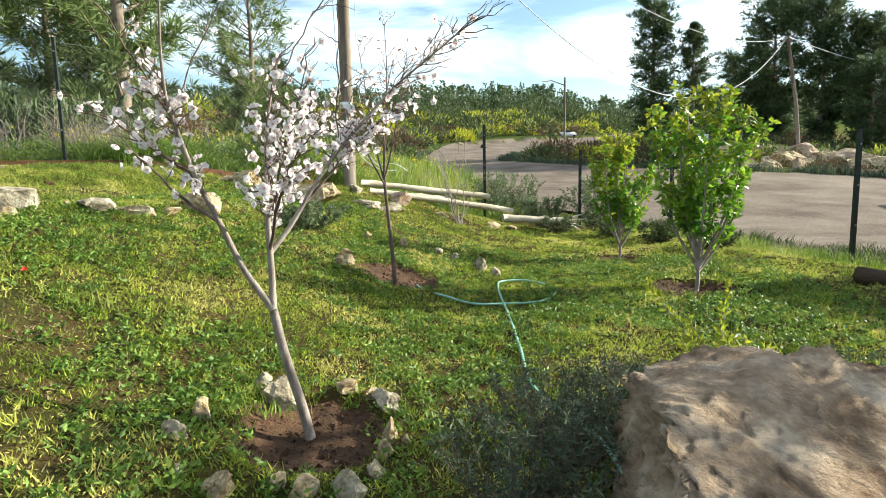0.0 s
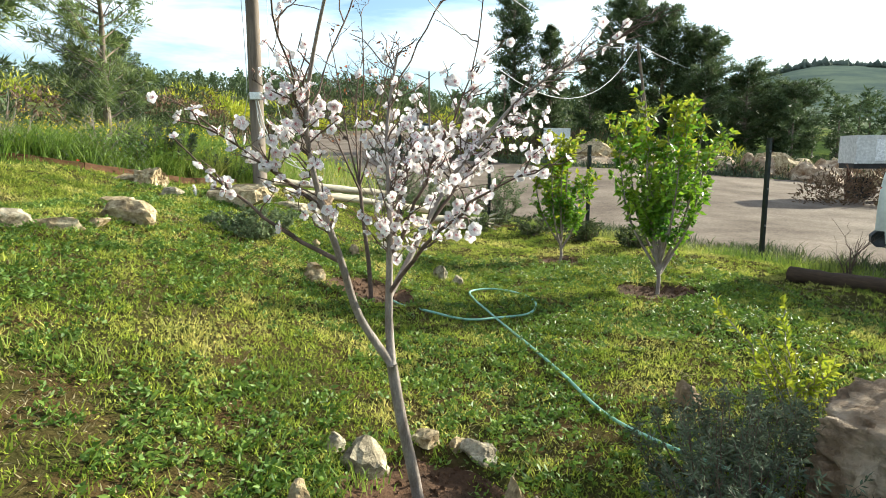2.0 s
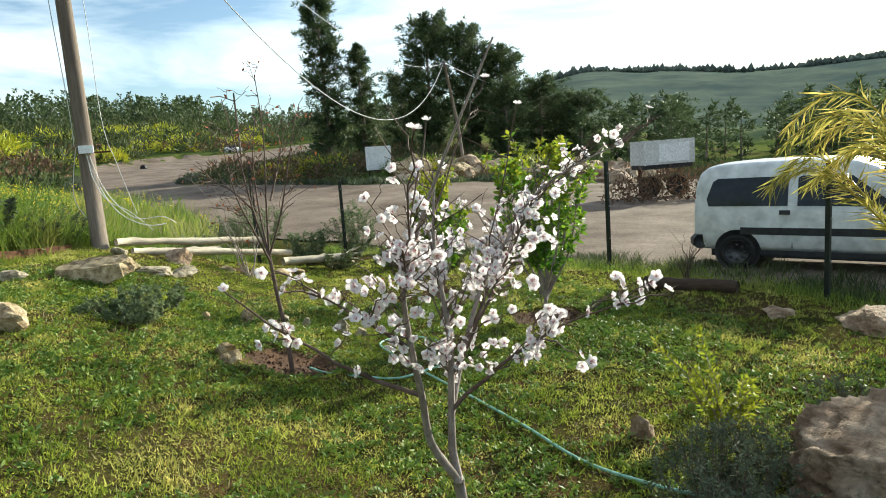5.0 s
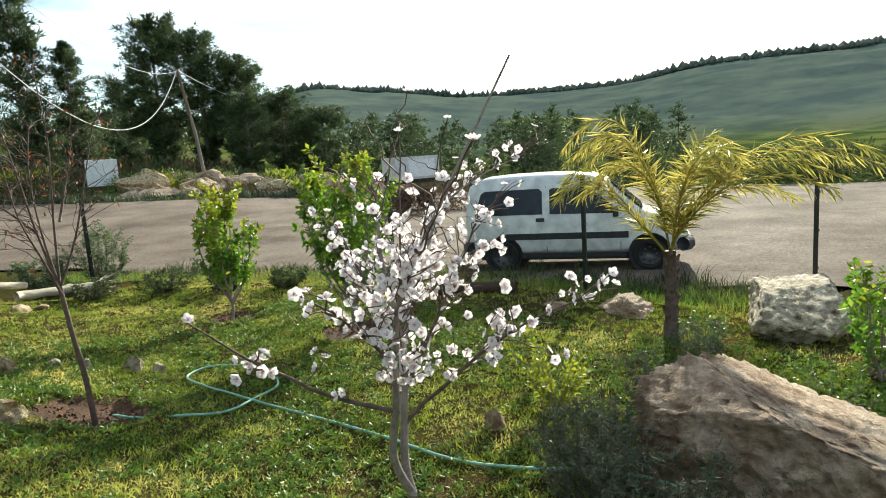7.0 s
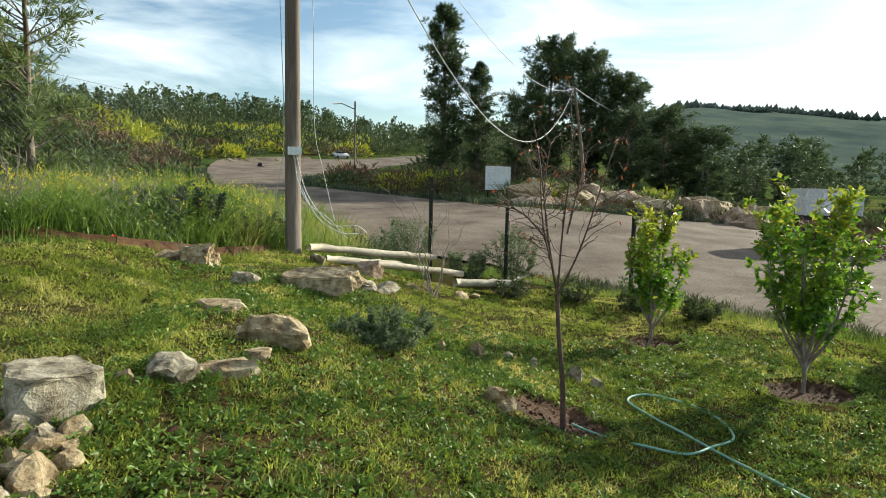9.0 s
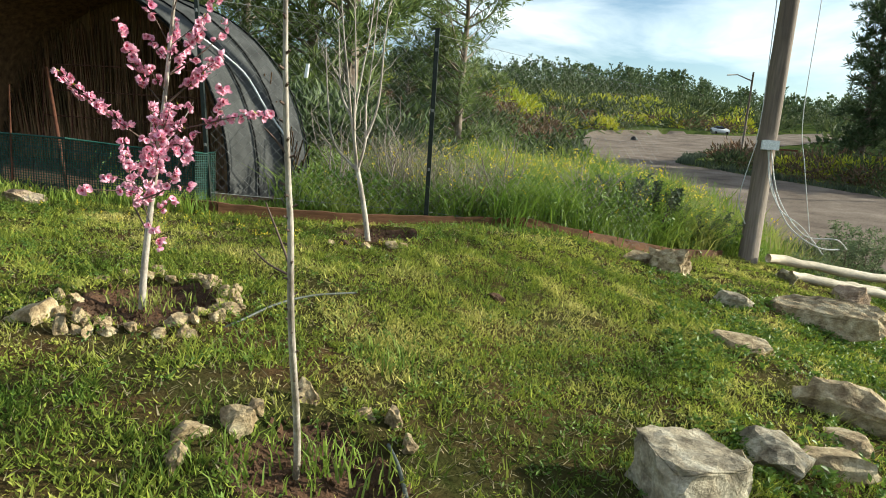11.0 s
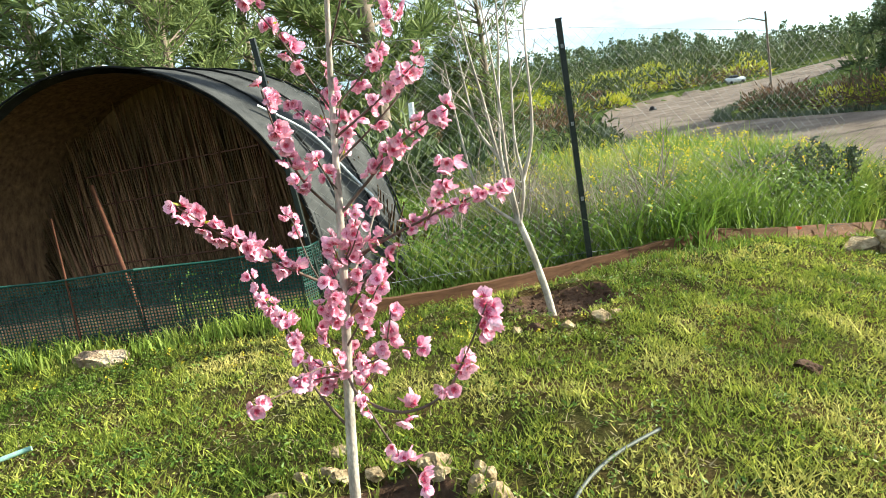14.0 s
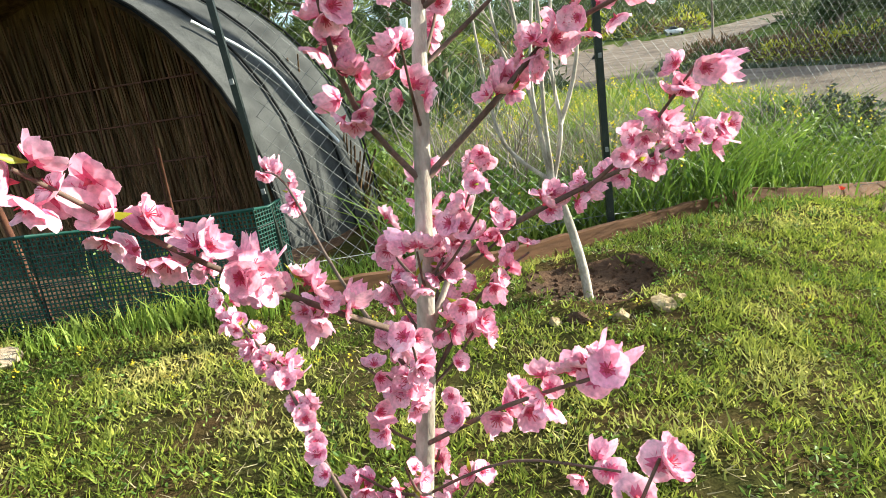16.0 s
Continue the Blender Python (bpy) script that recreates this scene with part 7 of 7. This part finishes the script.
    z = np.repeat(np.array([relief(x, y) for x, y in xy]), per)
    n = len(z)
    q = np.repeat(xy, per, axis=0) + nr.normal(size=(n, 2)) * .020
    a = nr.uniform(0, 6.283, n)
    el = nr.uniform(.1, .8, n)
    d = np.column_stack([np.cos(a) * np.cos(el), np.sin(a) * np.cos(el), np.sin(el)])
    v, f = leaves(nr, np.column_stack([q, z + nr.uniform(.0, .045, n)]), d, np.where(q[:, 0] < -3.6, .62, 1.0) * nr.uniform(.02, .055, n), np.where(q[:, 0] < -3.6, .55, 1.0) * nr.uniform(.012, .026, n))
    me = array_mesh("weeds", v, f)
    me.materials.append(M_WEED)
    tagged(new("weeds", me), "broad-leaved green weeds and clover in the lawn", "weeds", kind="stuff")


lawn()


def grass_stand(name, xy, hh, ww, lean, mat, label, seed, per=1):
    """Tall grass: two-step blades that bend over."""
    nr = np.random.default_rng(seed)
    q = np.repeat(xy, per, axis=0) + nr.normal(size=(len(xy) * per, 2)) * .05
    z = np.repeat(np.array([ground_z(x, y) for x, y in xy]), per)
    n = len(q)
    patch = np.repeat(np.array([1 + .75 * noise.noise((x * .7, y * .7, 31.0)) + .4 * noise.noise((x * 2.3, y * 2.3, 32.0)) for x, y in xy]), per)
    h = nr.uniform(*hh, n) * np.clip(patch, .35, 1.6)
    w = nr.uniform(*ww, n)
    a, la = nr.uniform(0, 6.283, n), nr.uniform(0, 6.283, n)
    side = np.column_stack([np.cos(a), np.sin(a), np.zeros(n)]) * (w / 2)[:, None]
    bent = np.column_stack([np.cos(la), np.sin(la), np.zeros(n)]) * (nr.uniform(*lean, n) * h)[:, None]
    p0 = np.column_stack([q, z - .02])
    p1 = p0 + bent * .3 + np.column_stack([np.zeros((n, 2)), h * .62])
    p2 = p0 + bent + np.column_stack([np.zeros((n, 2)), h])
    v = np.stack([p0 - side, p0 + side, p1 + side * .7, p1 - side * .7, p2], 1).reshape(-1, 3)
    k = np.arange(n)[:, None] * 5
    f = np.concatenate([k + np.array([[0, 1, 2]]), k + np.array([[0, 2, 3]]), k + np.array([[3, 2, 4]])], 1).reshape(-1, 3)
    me = array_mesh(name, v, f)
    me.materials.append(mat)
    tagged(new(name, me), label, "grass", kind="stuff")


rng = random.Random(71)


def past_edging(x, y):
    if on_road(x - .4, y - .4) or on_road(x + .3, y):
        return False
    if -11.2 < x < -7.4 and 7.9 < y < 11.6:
        return False
    lim = 12.1 + 1.02 * min(0.0, x + 2.1) if x > -5.2 else 9.1 + .37 * (x + 5.2)
    return y > lim and (x < -2.2 or y > 12.6 - .25 * (x + 2.2) + .9 * max(0, x + 2.2)) and x < .8


meadow = scatter(rng, 13000, -9, .8, 7.6, 16, past_edging)
grass_stand("meadow_grass", meadow, (.18, .58), (.008, .02), (.3, 1.3), M_MEADOW, "tall lush meadow grass behind the timber edging", 1, 4)
nr_ = np.random.default_rng(91)
xy = scatter(rng, 5200, -9, .8, 7.6, 15, past_edging)
n_ = len(xy) * 7
q = np.repeat(xy, 7, axis=0) + nr_.normal(size=(n_, 2)) * .07
lift = np.repeat(np.array([ground_z(x, y) + .26 * (1 + noise.noise((x * .8, y * .8, 41.0))) for x, y in xy]), 7)
v, f = leaves(nr_, np.column_stack([q, lift + nr_.uniform(-.18, .16, n_)]), nr_.normal(size=(n_, 3)) + np.array([0, 0, .5]), nr_.uniform(.03, .09, n_), nr_.uniform(.014, .034, n_))
me = array_mesh("meadow_weeds", v, f)
me.materials.append(M_WEED)
tagged(new("meadow_weeds", me), "leafy green wild plants filling the meadow", "weeds", kind="stuff")
far_meadow = scatter(rng, 4800, -15, 0, 15, 33, past_edging)
grass_stand("meadow_grass", far_meadow, (.35, .9), (.02, .045), (.1, .6), M_MEADOW, "tall green grass on the bank above the road", 2, 4)
dry = scatter(rng, 800, -7.9, -5.4, 9.2, 11.5, past_edging)
grass_stand("dry_grass", dry, (.3, .95), (.005, .011), (.1, .7), M_DRYGREY, "tall grey-brown dead stalks near the chain-link post", 3, 3)
dry = scatter(rng, 380, -3.2, -.3, 13.5, 20, past_edging)
grass_stand("dry_grass", dry, (.4, .9), (.006, .012), (.05, .5), M_DRYGRASS, "dry grass at the road's edge", 4, 3)
lip = scatter(rng, 2600, -9, -2.2, 7.4, 12, lambda x, y: abs(y - (12.1 + 1.02 * min(0.0, x + 2.1) if x > -5.2 else 8.95 + .37 * (x + 5.2))) < .28)
grass_stand("edge_grass", lip, (.03, .11), (.006, .012), (.1, .9), M_MEADOW, "longer grass growing against the timber edging", 5, 2)
hutfront = scatter(rng, 1000, -12.5, -7.6, 5.9, 8.3, lambda x, y: -.3 < y - (7.22 + .37 * (x + 8.86)) < .05)
grass_stand("edge_grass", hutfront, (.05, .2), (.008, .016), (.1, .9), M_MEADOW, "longer grass along the green mesh", 6, 3)


def fence_strip(x, y):
    d = 6.3 - x - .42 * max(0, y - 7.5)
    return -.75 < d < .35 and not (5.2 < x < 6.2 and 2 < y < 3.4)


strip = scatter(rng, 4500, 1.5, 7.6, -1, 17, fence_strip)
grass_stand("edge_grass", strip, (.06, .22), (.006, .012), (.1, .9), M_MEADOW, "rough green grass along the fence", 7, 3)
verge_weeds = scatter(rng, 3000, 2.5, 9.0, -1, 16, lambda x, y: -1.5 < 6.3 - x - .42 * max(0, y - 7.5) < -.1 and noise.noise((x * 1.1, y * 1.1, 51.0)) > rng.uniform(-.5, .3))
grass_stand("edge_grass", verge_weeds, (.05, .26), (.008, .02), (.2, 1.0), M_SCRUB, "dark trampled weeds between the fence and the road", 17, 4)
roadside = scatter(rng, 3200, -8, 30, 20, 60, lambda x, y: not on_road(x, y) and any(on_road(x + dx, y + dy) for dx, dy in ((.9, 0), (-.9, 0), (0, .9), (0, -.9))))
grass_stand("edge_grass", roadside, (.15, .45), (.03, .06), (.1, .8), M_SAGE, "rough grey-green grass along the road's far edge", 8, 3)

# tufts of longer grass on the lawn
tufts = [(-5.35, 4.55), (-5.25, 4.35), (-5.6, 5.0), (-5.05, 4.1), (-6.4, 5.45), (-5.0, 5.5), (-1.4, 4.2), (-0.55, 3.15), (-0.48, 3.0), (-4.6, 3.6), (-4.9, 4.55), (-1.9, 3.6), (-2.6, 4.6)]
spots = np.array([(x + rng.gauss(0, .11), y + rng.gauss(0, .09)) for x, y in tufts for _ in range(45)])
grass_stand("grass_tufts", spots, (.04, .12), (.006, .011), (.3, 1.0), M_MEADOW, "longer bright green tufts on the lawn", 9, 3)


def small_flowers(name, xy, hh, size, mat, label, seed):
    nr = np.random.default_rng(seed)
    per = 6
    z = np.repeat(np.array([ground_z(x, y) for x, y in xy]) + nr.uniform(*hh, len(xy)), per)
    q = np.repeat(xy, per, axis=0) + nr.normal(size=(len(z), 2)) * size * .6
    d = nr.normal(size=(len(z), 3)) + np.array([0, 0, .5])
    v, f = leaves(nr, np.column_stack([q, z + nr.normal(size=len(z)) * size]), d, nr.uniform(.7, 1.3, len(z)) * size, np.full(len(z), size * .7))
    me = array_mesh(name, v, f)
    me.materials.append(mat)
    tagged(new(name, me), label, "flowers", kind="stuff")


small_flowers("yellow_flowers", scatter(rng, 700, -8, -2.4, 9, 18, past_edging), (.3, .75), .026, M_YELLOWFLOWER, "scattered yellow wildflowers in the meadow", 1)
small_flowers("yellow_flowers", scatter(rng, 90, -10, -3, 4, 7.5, lambda x, y: inside_garden(x, y) and y > 6.6 + .3 * (x + 8)), (.02, .06), .014, M_YELLOWFLOWER, "tiny yellow flowers in the lawn", 2)
small_flowers("yellow_flowers", scatter(rng, 260, -14, 0, 18, 32, past_edging), (.5, .95), .06, M_YELLOWFLOWER, "yellow wildflowers on the bank", 3)


def red_flower(x, y, h):
    z = relief(x, y)
    T = thing("flower", (x, y, z), "single bright red flower on a short stem", "flower", "red flowers")
    b = Build()
    b.tube([(0, 0, 0), (.01, 0, h)], [.003, .002], 4)
    part("stem", b, M_WEED, T)
    part("bloom", flower_mesh("bloom", .024, M_REDFLOWER, M_HEART_PINK, 3, .6), None, T, m=Matrix.Translation((.01, 0, h)) @ Matrix.Rotation(.5, 4, 'X'))


red_flower(-4.25, 9.45, .14)
red_flower(-2.32, 3.66, .04)

# dusky evergreen bush in the meadow and low plants beside the meadow post
leafy("shrub", -3.55, 11.45, .78, .55, 14, 1300, .07, .03, M_SAGE, "dark grey-green evergreen bush in the meadow", "shrub", 81, stem_r=.01, low=.2, bark=M_TWIG)
leafy("shrub", -2.9, 12.15, .62, .75, 30, 3600, .05, .015, M_SAGE, "grey brittle bush in the meadow", "shrub", 82, stem_r=.006, low=.1, bark=M_TWIG)
leafy("shrub", -4.0, 11.1, .66, .6, 26, 2800, .05, .016, M_SAGE, "grey brittle bush in the meadow", "shrub", 83, stem_r=.006, low=.1, bark=M_TWIG)
bare_shrub(-6.6, 9.6, 1.3, .6, 10, 9, "dry grey twiggy bush behind the fence", M_BARK)
bare_shrub(-7.1, 9.2, 1.1, .5, 8, 10, "dry grey twiggy bush behind the fence", M_BARK)
bare_shrub(-13.3, 10.3, 3.0, 1.5, 8, 14, "pale leafless branching bush behind the hut", M_PALEBARK)
bare_shrub(-4.35, 10.5, .7, .5, 12, 16, "dry grey twiggy bush behind the fence", M_BARK)
bare_shrub(-5.3, 9.75, 1.0, .5, 9, 15, "dry grey twiggy bush behind the fence", M_BARK)
bare_shrub(5.9, 7.6, .55, .25, 6, 12, "small bare twiggy weed by the fence")
